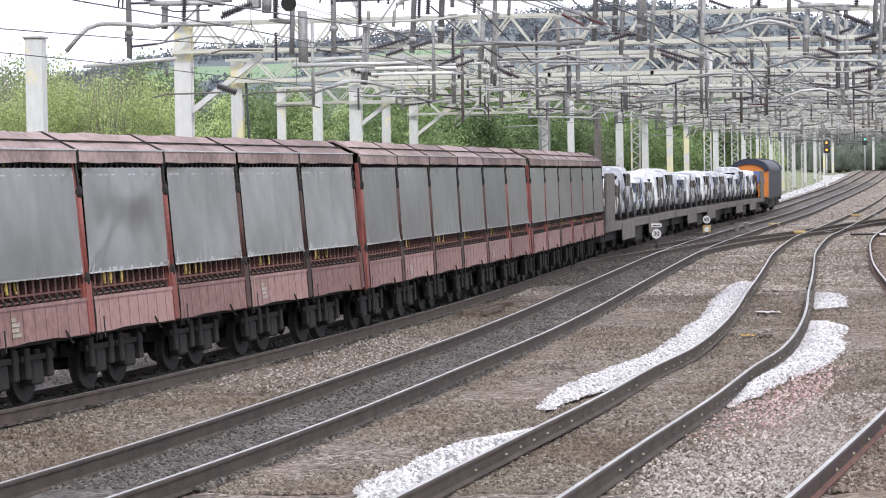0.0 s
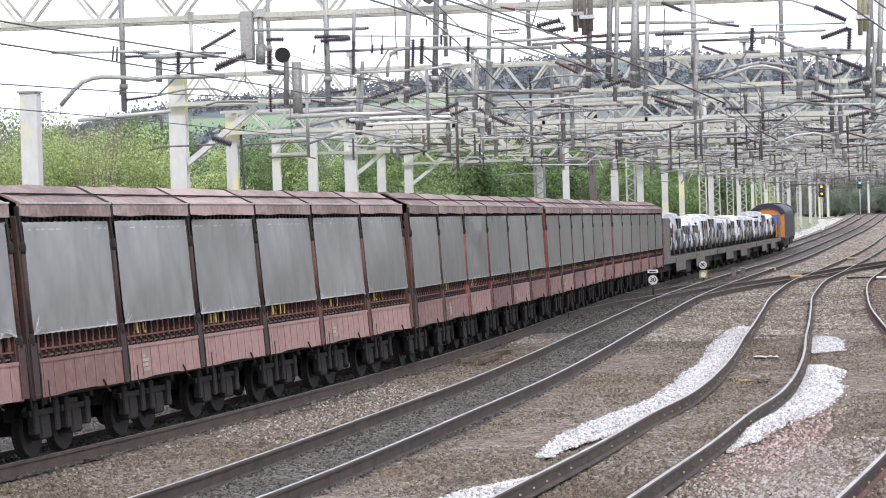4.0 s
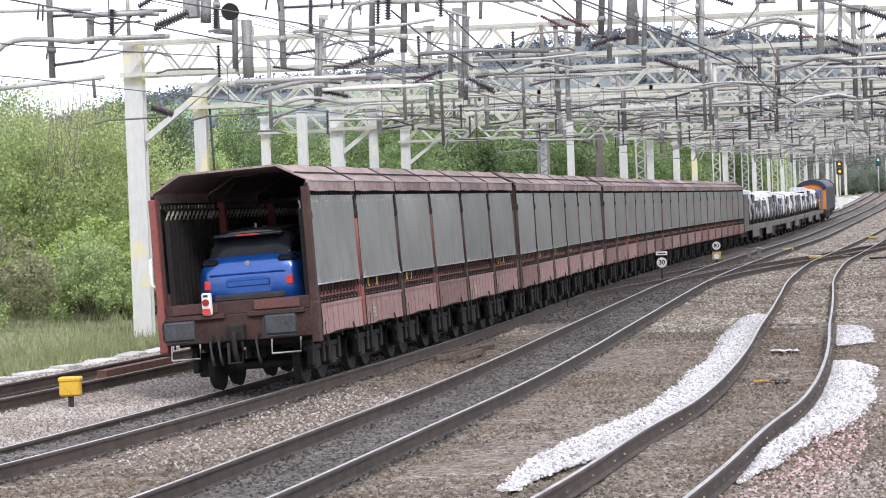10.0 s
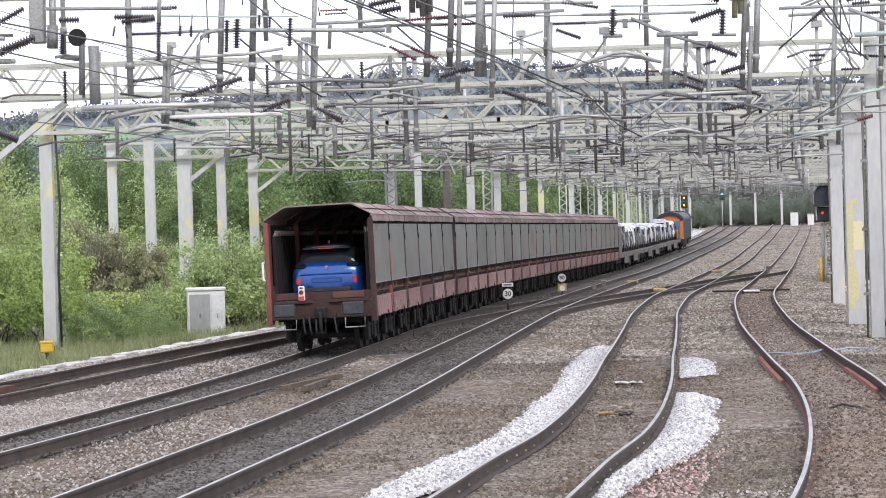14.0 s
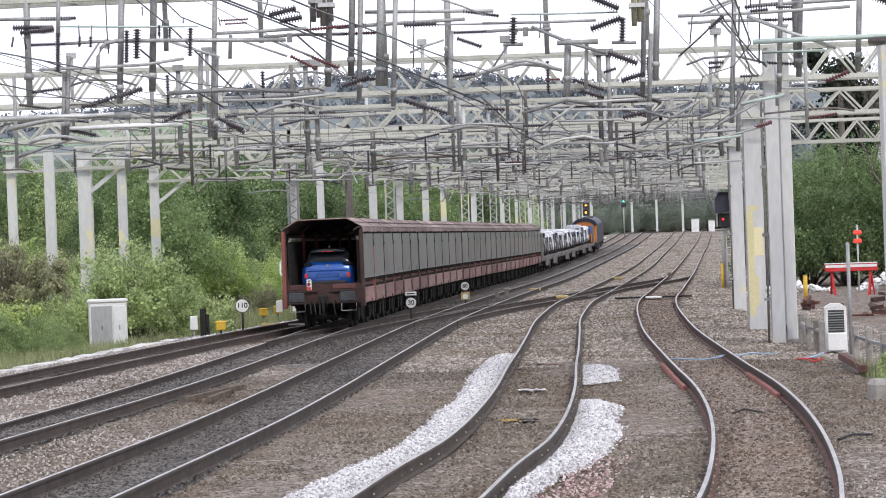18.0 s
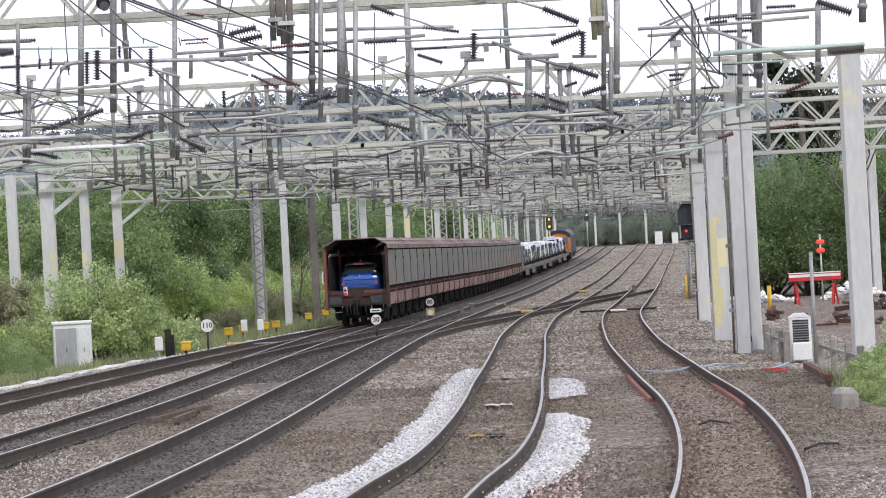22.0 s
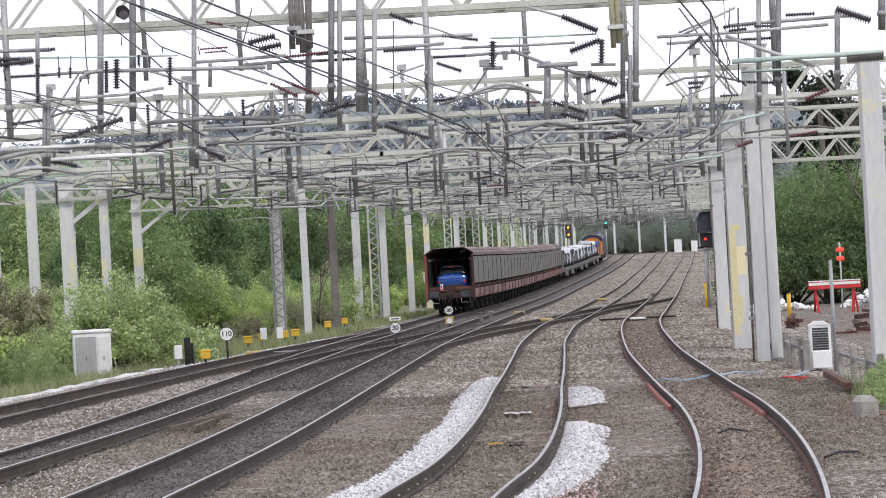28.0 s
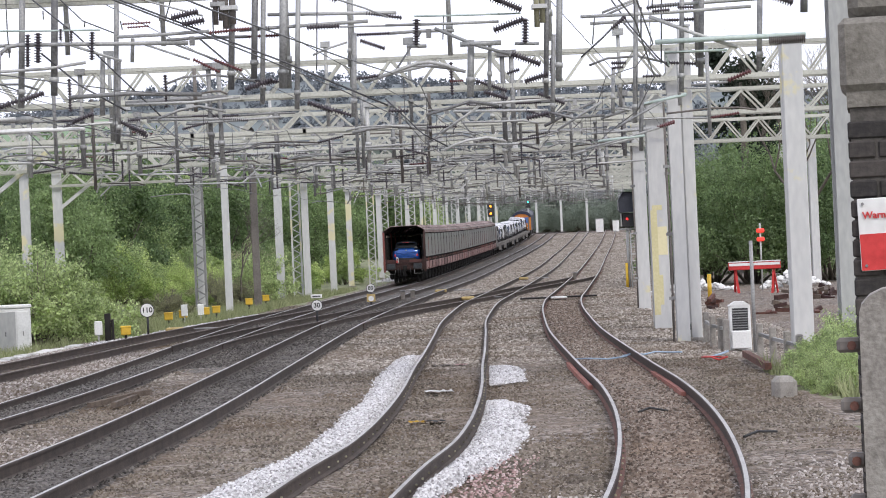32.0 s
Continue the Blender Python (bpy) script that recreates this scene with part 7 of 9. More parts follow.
    part("pipe", tube(bmesh.new(), [(-4.56, 45.7, 6.79), (-3.72, 45.7, 6.47)], 0.021, 10), "galv", root)
    part("pipe", tube(bmesh.new(), [(-3.98, 45.7, 6.77), (-3.24, 45.7, 6.45)], 0.021, 10), "galv", root)
    part("pipe", tube(bmesh.new(), [(-4.87, 45.7, 7.74), (-4.57, 45.7, 7.65), (-3.44, 45.7, 7.3)], 0.018, 10), "galv", root)
    part("pipe", tube(bmesh.new(), [(-0.85, 45.7, 7.5), (-0.35, 45.7, 7.32), (0.12, 45.7, 7.11)], 0.018, 10), "galv", root)
    part("pipe", tube(bmesh.new(), [(-0.82, 45.7, 6.97), (0.12, 45.7, 6.95)], 0.018, 10), "galv", root)
    part("pipe", tube(bmesh.new(), [(-1.36, 45.7, 6.45), (-1.02, 45.7, 6.58), (-0.69, 45.7, 6.67)], 0.021, 10), "galv", root)
    part("pipe", tube(bmesh.new(), [(-6.06, 45.7, 5.84), (-4.91, 45.7, 5.87), (-3.52, 45.7, 5.79)], 0.043, 10), "galv_dark", root)
    part("pipe", tube(bmesh.new(), [(-4.39, 45.7, 5.36), (-3.96, 45.7, 5.51), (-3.59, 45.7, 5.57), (-3.08, 45.7, 5.44)], 0.027, 10), "galv", root)
    part("pipe", tube(bmesh.new(), [(-8.59, 45.7, 5.03), (-8.34, 45.7, 5.09), (-8.04, 45.7, 5.08), (-7.68, 45.7, 4.98)], 0.027, 10), "galv", root)
    part("pipe", tube(bmesh.new(), [(-8.56, 45.7, 5.49), (-7.66, 45.7, 5.47), (-7.11, 45.7, 5.49)], 0.030, 10), "white", root)
    part("insulator", ribbed(bmesh.new(), (-8.45, 45.55, 7.12), (-8.18, 45.55, 7.15), 0.079, 5), "insulator", root)
    part("insulator", ribbed(bmesh.new(), (-8.11, 45.55, 7.08), (-8.14, 45.55, 6.33), 0.067, 11), "insulator", root)
    part("insulator", ribbed(bmesh.new(), (-6.78, 45.55, 7.07), (-6.81, 45.55, 6.45), 0.061, 9), "insulator", root)
    part("insulator", ribbed(bmesh.new(), (-6.58, 45.55, 7.09), (-6.61, 45.55, 6.52), 0.079, 8), "insulator", root)
    part("insulator", ribbed(bmesh.new(), (-5.55, 45.55, 7.07), (-5.58, 45.55, 6.53), 0.061, 8), "insulator", root)
    part("insulator", ribbed(bmesh.new(), (-4.03, 45.55, 7.26), (-3.51, 45.55, 7.37), 0.085, 7), "insulator", root)
    part("insulator", ribbed(bmesh.new(), (-3.83, 45.55, 7.13), (-3.4, 45.55, 7.2), 0.085, 6), "insulator", root)
    part("insulator", ribbed(bmesh.new(), (-7.56, 45.55, 5.64), (-7.16, 45.55, 5.77), 0.067, 6), "insulator", root)
    part("insulator", ribbed(bmesh.new(), (-6.98, 45.55, 5.8), (-6.52, 45.55, 5.94), 0.067, 7), "insulator", root)
    part("insulator", ribbed(bmesh.new(), (-6.0, 45.55, 5.37), (-5.6, 45.55, 5.5), 0.061, 6), "insulator", root)
    part("insulator", ribbed(bmesh.new(), (-2.63, 45.55, 5.86), (-2.14, 45.55, 6.01), 0.073, 7), "insulator", root)
    part("insulator", ribbed(bmesh.new(), (-1.45, 45.55, 6.97), (-0.82, 45.55, 6.97), 0.061, 9), "insulator", root)
    part("insulator", ribbed(bmesh.new(), (-1.29, 45.55, 7.67), (-0.85, 45.55, 7.47), 0.067, 7), "insulator", root)
    part("insulator", ribbed(bmesh.new(), (-0.44, 45.55, 6.68), (0.03, 45.55, 6.5), 0.055, 7), "insulator", root)
    part("insulator", ribbed(bmesh.new(), (-1.5, 45.55, 5.54), (-1.02, 45.55, 5.35), 0.061, 7), "insulator", root)
    part("insulator", ribbed(bmesh.new(), (-4.92, 45.55, 5.23), (-4.6, 45.55, 5.09), 0.055, 5), "insulator", root)
    part("insulator", ribbed(bmesh.new(), (-4.95, 45.55, 5.34), (-4.71, 45.55, 5.35), 0.043, 5), "insulator", root)
    part("insulator", ribbed(bmesh.new(), (-4.97, 45.55, 7.19), (-4.43, 45.55, 7.2), 0.027, 8), "insulator_red", root)
    part("insulator", ribbed(bmesh.new(), (-4.88, 45.55, 7.12), (-4.46, 45.55, 7.13), 0.024, 6), "insulator_red", root)
    part("insulator", ribbed(bmesh.new(), (-3.32, 45.55, 6.95), (-2.54, 45.55, 7.0), 0.043, 11), "insulator_red", root)
    part("insulator", ribbed(bmesh.new(), (-3.65, 45.55, 6.46), (-3.15, 45.55, 6.19), 0.043, 8), "insulator_red", root)
    part("insulator", ribbed(bmesh.new(), (-3.24, 45.55, 6.43), (-2.73, 45.55, 6.2), 0.043, 8), "insulator_red", root)
    part("insulator", ribbed(bmesh.new(), (-4.82, 45.55, 7.71), (-4.5, 45.55, 7.64), 0.037, 5), "insulator_red", root)
    part("pipe", tube(bmesh.new(), [(-7.73, 45.7, 7.23), (-7.72, 45.7, 6.82)], 0.012, 10), "wire", root)
    part("pipe", tube(bmesh.new(), [(-7.48, 45.7, 7.22), (-7.51, 45.7, 6.8)], 0.012, 10), "wire", root)
    part("pipe", tube(bmesh.new(), [(-6.17, 45.7, 7.15), (-6.17, 45.7, 6.92)], 0.012, 10), "wire", root)
    part("pipe", tube(bmesh.new(), [(-5.98, 45.7, 7.12), (-5.97, 45.7, 6.89)], 0.012, 10), "wire", root)
    part("pipe", tube(bmesh.new(), [(-7.19, 45.7, 8.05), (-7.19, 45.7, 7.2), (-7.17, 45.7, 6.65)], 0.012, 10), "wire", root)
    part("pipe", tube(bmesh.new(), [(-3.94, 45.7, 7.94), (-4.15, 45.7, 7.28)], 0.012, 10), "wire", root)
    part("pipe", tube(bmesh.new(), [(-6.49, 45.7, 7.53), (-6.49, 45.7, 7.36)], 0.012, 10), "wire", root)
    part("pipe", tube(bmesh.new(), [(-5.7, 45.7, 7.3), (-5.71, 45.7, 7.18)], 0.012, 10), "wire", root)
    part("pipe", tube(bmesh.new(), [(-5.02, 45.7, 7.27), (-4.99, 45.7, 7.1)], 0.012, 10), "wire", root)
    part("pipe", tube(bmesh.new(), [(-1.23, 45.7, 7.55), (-1.3, 45.7, 6.16)], 0.012, 10), "wire", root)
    part("insulator", ribbed(bmesh.new(), (-7.69, 45.55, 6.99), (-7.71, 45.55, 6.79), 0.043, 5), "insulator", root)
    part("insulator", ribbed(bmesh.new(), (-7.48, 45.55, 6.98), (-7.49, 45.55, 6.77), 0.043, 5), "insulator", root)
    part("insulator", ribbed(bmesh.new(), (-6.15, 45.55, 7.15), (-6.16, 45.55, 6.94), 0.043, 5), "insulator", root)
    part("insulator", ribbed(bmesh.new(), (-5.95, 45.55, 7.11), (-5.96, 45.55, 6.9), 0.043, 5), "insulator", root)
    part("pipe", tube(bmesh.new(), [(-7.09, 45.7, 8.1), (-5.88, 45.7, 7.04), (-4.33, 45.7, 5.41)], 0.015, 10), "wire", root)
    part("pipe", tube(bmesh.new(), [(-5.88, 45.7, 8.04), (-3.87, 45.7, 7.18), (-1.91, 45.7, 6.34), (0.04, 45.7, 5.42)], 0.018, 10), "wire", root)
    part("pipe", tube(bmesh.new(), [(-6.43, 45.7, 8.01), (-5.74, 45.7, 7.3), (-5.15, 45.7, 7.04)], 0.012, 10), "wire", root)
    part("pipe", tube(bmesh.new(), [(-8.51, 45.7, 6.59), (-7.79, 45.7, 6.32), (-7.02, 45.7, 6.01)], 0.012, 10), "wire", root)
    part("pipe", tube(bmesh.new(), [(-6.56, 45.7, 6.71), (-5.81, 45.7, 6.04), (-4.99, 45.7, 5.54)], 0.018, 10), "wire", root)
    for x, z in ((-3.19, 7.11), (-3.08, 7.19)):
        part("weight_tube", tube(bmesh.new(), [(x, 45.70, z), (x, 45.70, 8.25)], 0.052, 12), "mast_dark", root)
    part("clamp", boxes((-3.28, 45.54, 7.46, -3.00, 45.86, 7.54)), "galv", root)
    for x, z in ((-3.00, 7.03), (-2.86, 7.11)):
        part("weight_tube", tube(bmesh.new(), [(x, 45.70, z), (x, 45.70, 8.24)], 0.061, 12), "mast_dark", root)
    part("clamp", boxes((-3.09, 45.54, 7.38, -2.77, 45.86, 7.46)), "galv", root)
    part("ball", tube(bmesh.new(), [(-6.39, 45.5, 7.92), (-6.37, 45.35, 7.91)], 0.09, 20), "insulator", root)
    part("drop_tube", tube(bmesh.new(), [(3.23, 45.9, 7.94), (3.1, 45.9, 5.46)], 0.049, 12), "galv_dark", root)
    part("collar", tube(bmesh.new(), [(3.11, 45.9, 5.82), (3.11, 45.9, 5.73)], 0.066, 12), "galv", root)
    part("drop_tube", tube(bmesh.new(), [(3.3, 45.9, 6.66), (3.21, 45.9, 4.96)], 0.043, 12), "galv_dark", root)
    part("collar", tube(bmesh.new(), [(3.23, 45.9, 5.33), (3.22, 45.9, 5.24)], 0.058, 12), "galv", root)
    part("drop_tube", tube(bmesh.new(), [(3.48, 45.9, 7.93), (3.36, 45.9, 5.75)], 0.061, 12), "galv", root)
    part("collar", tube(bmesh.new(), [(3.38, 45.9, 6.11), (3.37, 45.9, 6.02)], 0.082, 12), "galv", root)
    part("drop_tube", tube(bmesh.new(), [(5.85, 45.9, 7.8), (5.73, 45.9, 5.44)], 0.049, 12), "galv_dark", root)
    part("collar", tube(bmesh.new(), [(5.75, 45.9, 5.8), (5.74, 45.9, 5.71)], 0.066, 12), "galv", root)
    part("drop_tube", tube(bmesh.new(), [(6.23, 45.9, 7.78), (6.12, 45.9, 5.72)], 0.055, 12), "galv_dark", root)
    part("collar", tube(bmesh.new(), [(6.14, 45.9, 6.08), (6.14, 45.9, 5.99)], 0.074, 12), "galv", root)
    part("drop_tube", tube(bmesh.new(), [(7.34, 45.9, 7.3), (7.26, 45.9, 5.78)], 0.055, 12), "galv_dark", root)
    part("collar", tube(bmesh.new(), [(7.28, 45.9, 6.15), (7.28, 45.9, 6.05)], 0.074, 12), "galv", root)
    part("drop_tube", tube(bmesh.new(), [(4.93, 45.9, 7.24), (4.8, 45.9, 4.88)], 0.049, 12), "galv_dark", root)
    part("collar", tube(bmesh.new(), [(4.82, 45.9, 5.24), (4.82, 45.9, 5.15)], 0.066, 12), "galv", root)
    part("drop_tube", tube(bmesh.new(), [(8.22, 45.9, 7.68), (8.18, 45.9, 6.88)], 0.073, 12), "galv_dark", root)
    part("collar", tube(bmesh.new(), [(8.2, 45.9, 7.24), (8.19, 45.9, 7.15)], 0.099, 12), "galv", root)
    part("drop_tube", tube(bmesh.new(), [(1.7, 45.9, 6.62), (1.64, 45.9, 5.53)], 0.067, 12), "galv", root)
    part("collar", tube(bmesh.new(), [(1.66, 45.9, 5.9), (1.66, 45.9, 5.81)], 0.090, 12), "galv", root)
    part("drop_tube", tube(bmesh.new(), [(2.06, 45.9, 6.54), (2.01, 45.9, 5.63)], 0.037, 12), "galv", root)
    part("collar", tube(bmesh.new(), [(2.03, 45.9, 6), (2.03, 45.9, 5.91)], 0.049, 12), "galv", root)
    part("drop_tube", tube(bmesh.new(), [(4.43, 45.9, 5.93), (4.38, 45.9, 5.08)], 0.037, 12), "galv", root)
    part("collar", tube(bmesh.new(), [(4.4, 45.9, 5.45), (4.4, 45.9, 5.36)], 0.049, 12), "galv", root)
    part("drop_tube", tube(bmesh.new(), [(4.96, 45.9, 5.54), (4.9, 45.9, 4.33)], 0.043, 12), "galv_dark", root)
    part("collar", tube(bmesh.new(), [(4.91, 45.9, 4.69), (4.91, 45.9, 4.6)], 0.058, 12), "galv", root)
    part("insulator", ribbed(bmesh.new(), (2.01, 45.55, 7.44), (2.68, 45.55, 7.13), 0.091, 11), "insulator", root)
    part("insulator", ribbed(bmesh.new(), (0.66, 45.55, 7.04), (0.63, 45.55, 6.54), 0.079, 7), "insulator", root)
    part("insulator", ribbed(bmesh.new(), (2.13, 45.55, 6.76), (2.72, 45.55, 6.95), 0.085, 9), "insulator", root)
    part("insulator", ribbed(bmesh.new(), (2.75, 45.55, 6.96), (2.72, 45.55, 6.5), 0.079, 6), "insulator", root)
    part("insulator", ribbed(bmesh.new(), (2.44, 45.55, 6.3), (3.0, 45.55, 6.07), 0.085, 9), "insulator", root)
    part("insulator", ribbed(bmesh.new(), (2.68, 45.55, 5.75), (3.14, 45.55, 5.88), 0.079, 7), "insulator", root)
    part("insulator", ribbed(bmesh.new(), (2.35, 45.55, 5.92), (2.59, 45.55, 5.99), 0.049, 5), "insulator", root)
    part("insulator", ribbed(bmesh.new(), (4.36, 45.55, 6.03), (4.65, 45.55, 6.03), 0.049, 5), "insulator", root)
    part("insulator", ribbed(bmesh.new(), (4.36, 45.55, 5.93), (4.59, 45.55, 5.95), 0.043, 5), "insulator", root)
    part("insulator", ribbed(bmesh.new(), (2.68, 45.55, 5.05), (3.12, 45.55, 5.13), 0.067, 6), "insulator", root)
    part("insulator", ribbed(bmesh.new(), (7.26, 45.55, 7.3), (7.91, 45.55, 7.04), 0.097, 10), "insulator", root)
    part("insulator", ribbed(bmesh.new(), (6.29, 45.55, 7.23), (6.85, 45.55, 7.23), 0.049, 8), "insulator", root)
    part("insulator", ribbed(bmesh.new(), (5.19, 45.55, 6.99), (5.53, 45.55, 7.01), 0.049, 5), "insulator", root)
    part("insulator", ribbed(bmesh.new(), (4.39, 45.55, 6.69), (4.68, 45.55, 6.91), 0.049, 5), "insulator", root)
    part("insulator", ribbed(bmesh.new(), (1.89, 45.55, 5.59), (2.34, 45.55, 5.44), 0.067, 7), "insulator", root)
    part("insulator", ribbed(bmesh.new(), (0.04, 45.55, 5.31), (0.43, 45.55, 5.29), 0.049, 5), "insulator", root)
    part("insulator", ribbed(bmesh.new(), (5.68, 45.55, 7.05), (6.01, 45.55, 7.04), 0.043, 5), "insulator", root)
    part("insulator", ribbed(bmesh.new(), (4.95, 45.55, 5.75), (5.31, 45.55, 5.75), 0.037, 5), "insulator", root)
    part("insulator", ribbed(bmesh.new(), (5.23, 45.55, 4.77), (5.53, 45.55, 4.84), 0.043, 5), "insulator_red", root)
    part("insulator", ribbed(bmesh.new(), (1.24, 45.55, 5.82), (1.51, 45.55, 5.82), 0.030, 5), "insulator_red", root)
    part("pipe", tube(bmesh.new(), [(1.37, 45.7, 7.68), (2.03, 45.7, 7.45)], 0.027, 10), "galv", root)
    part("pipe", tube(bmesh.new(), [(0.62, 45.7, 7.11), (1.58, 45.7, 7.09), (2.67, 45.7, 7.08)], 0.018, 10), "copper", root)
    part("pipe", tube(bmesh.new(), [(0.06, 45.7, 6.96), (1.27, 45.7, 6.94), (2.24, 45.7, 6.94)], 0.027, 10), "galv", root)
    part("pipe", tube(bmesh.new(), [(1, 45.7, 6.86), (1.79, 45.7, 6.5), (2.42, 45.7, 6.3)], 0.033, 10), "galv", root)
    part("pipe", tube(bmesh.new(), [(-0.11, 45.7, 5.96), (0.26, 45.7, 6.09), (0.63, 45.7, 6.2), (0.87, 45.7, 6.22), (1.17, 45.7, 6.15), (1.45, 45.7, 6.03)], 0.037, 10), "galv", root)
    part("pipe", tube(bmesh.new(), [(1.48, 45.7, 6.53), (2.27, 45.7, 6.53)], 0.049, 10), "galv", root)
    part("pipe", tube(bmesh.new(), [(0.45, 45.7, 6.54), (0.83, 45.7, 6.53)], 0.037, 10), "galv", root)
    part("pipe", tube(bmesh.new(), [(2.53, 45.7, 6.5), (3, 45.7, 6.48)], 0.030, 10), "galv", root)
    part("pipe", tube(bmesh.new(), [(3.82, 45.7, 6.96), (5.51, 45.7, 6.97), (7.12, 45.7, 7.02)], 0.033, 10), "galv", root)
    part("pipe", tube(bmesh.new(), [(5.14, 45.7, 6.91), (5.97, 45.7, 6.56), (6.83, 45.7, 6.24)], 0.037, 10), "galv", root)
    part("pipe", tube(bmesh.new(), [(4.24, 45.7, 7.02), (4.8, 45.7, 7.22), (5.35, 45.7, 7.44)], 0.024, 10), "galv", root)
    part("pipe", tube(bmesh.new(), [(4.33, 45.7, 6.98), (4.92, 45.7, 7.22)], 0.024, 10), "galv", root)
    part("pipe", tube(bmesh.new(), [(4.67, 45.7, 6.95), (4.22, 45.7, 6.53), (3.8, 45.7, 6.18)], 0.018, 10), "wire", root)
    part("pipe", tube(bmesh.new(), [(4.27, 45.7, 7.5), (4.77, 45.7, 6.75), (5.28, 45.7, 6.11), (5.49, 45.7, 5.92)], 0.015, 10), "wire", root)
    part("pipe", tube(bmesh.new(), [(5.03, 45.7, 5.24), (5.79, 45.7, 5.37)], 0.027, 10), "copper", root)
    part("pipe", tube(bmesh.new(), [(4.05, 45.7, 4.55), (4.96, 45.7, 4.62)], 0.027, 10), "copper", root)
    part("pipe", tube(bmesh.new(), [(3.8, 45.7, 4.41), (4.54, 45.7, 4.58), (5.33, 45.7, 4.78)], 0.024, 10), "galv", root)
    part("pipe", tube(bmesh.new(), [(1.04, 45.7, 4.84), (1.79, 45.7, 5.33)], 0.027, 10), "galv", root)
    part("pipe", tube(bmesh.new(), [(1.08, 45.7, 4.52), (1.52, 45.7, 4.68), (1.94, 45.7, 4.72), (2.27, 45.7, 4.63)], 0.027, 10), "galv", root)
    part("pipe", tube(bmesh.new(), [(0.76, 45.7, 5.2), (1.13, 45.7, 5.29), (1.62, 45.7, 5.43), (2.16, 45.7, 5.31)], 0.030, 10), "galv_dark", root)
    part("pipe", tube(bmesh.new(), [(3.28, 45.7, 4.8), (3.84, 45.7, 5.13), (4.15, 45.7, 5.3)], 0.027, 10), "galv", root)
    part("pipe", tube(bmesh.new(), [(3.06, 45.7, 5.17), (3.59, 45.7, 5.02), (4.2, 45.7, 5.05)], 0.027, 10), "galv_dark", root)
    part("pipe", tube(bmesh.new(), [(4.43, 45.7, 4.8), (5.42, 45.7, 5.31)], 0.024, 10), "galv", root)
    part("pipe", tube(bmesh.new(), [(1.19, 45.7, 7.12), (1.15, 45.7, 6.64)], 0.012, 10), "wire", root)
    part("pipe", tube(bmesh.new(), [(4.09, 45.7, 6.93), (4.03, 45.7, 6.42)], 0.012, 10), "wire", root)
    part("pipe", tube(bmesh.new(), [(5.25, 45.7, 7.45), (5.21, 45.7, 7.09)], 0.012, 10), "wire", root)
    part("pipe", tube(bmesh.new(), [(5.41, 45.7, 7.44), (5.34, 45.7, 5.99)], 0.015, 10), "wire", root)
    part("pipe", tube(bmesh.new(), [(5, 45.7, 7.1), (4.97, 45.7, 6.49)], 0.015, 10), "wire", root)
    part("pipe", tube(bmesh.new(), [(-0.01, 45.7, 5.55), (0.68, 45.7, 4.85), (1.15, 45.7, 4.58)], 0.015, 10), "wire", root)
    part("pipe", tube(bmesh.new(), [(5.49, 45.7, 5.95), (5.41, 45.7, 6.2), (6.62, 45.7, 6.2)], 0.027, 10), "copper", root)
    for x, z in ((2.98, 6.80), (3.09, 6.88)):
        part("weight_tube", tube(bmesh.new(), [(x, 45.70, z), (x, 45.70, 7.92)], 0.054, 12), "lichen", root)
    part("clamp", boxes((2.89, 45.54, 7.15, 3.18, 45.86, 7.23)), "galv", root)


switch_gear()


def second_gear():
    root = tagged(new("switching_gear"), "pale pipes and dark insulator strings under the second gantry", "switchgear")
    y = 62.4
    for a, b, c, d in ((-10.56, 6.65, -8.97, 7.09), (-8.5, 6.14, -7.66, 6.5), (-2.06, 6.53, -0.89, 6.13), (-3.68, 6.95, -2.85, 7.13), (-7.07, 6.31, -6.28, 5.82), (-11.0, 6.1, -10.2, 5.9), (2.4, 6.9, 3.2, 6.6), (4.0, 6.5, 4.7, 6.2)):
        part("insulator", ribbed(bmesh.new(), (a, y, b), (c, y, d), 0.08, 11), "insulator", root)
    for k, (a, b, c, d, r) in enumerate(((-12.2, 6.36, -10.48, 6.45, 0.06), (-10.87, 6.1, -7.89, 6.1, 0.05), (-6.81, 6.7, -4.13, 6.75, 0.07), (-0.55, 7.0, 1.1, 7.35, 0.045), (1.1, 7.35, 2.13, 7.15, 0.045), (-0.92, 5.68, 0.13, 5.81, 0.05), (5.62, 5.77, 7.57, 6.26, 0.05), (4.13, 5.63, 5.5, 6.22, 0.04), (0.13, 5.81, 1.16, 5.64, 0.05), (4.83, 4.85, 6.48, 5.2, 0.04), (-12.25, 5.4, -10.73, 5.84, 0.04))):
        part("pipe", tube(bmesh.new(), [(a, y - 0.1, b), ((a + c) / 2, y - 0.1, (b + d) / 2 + 0.03), (c, y - 0.1, d)], r, 10), "galv" if k % 3 == 0 else ("white" if k == 1 else "galv_dark"), root)


second_gear()


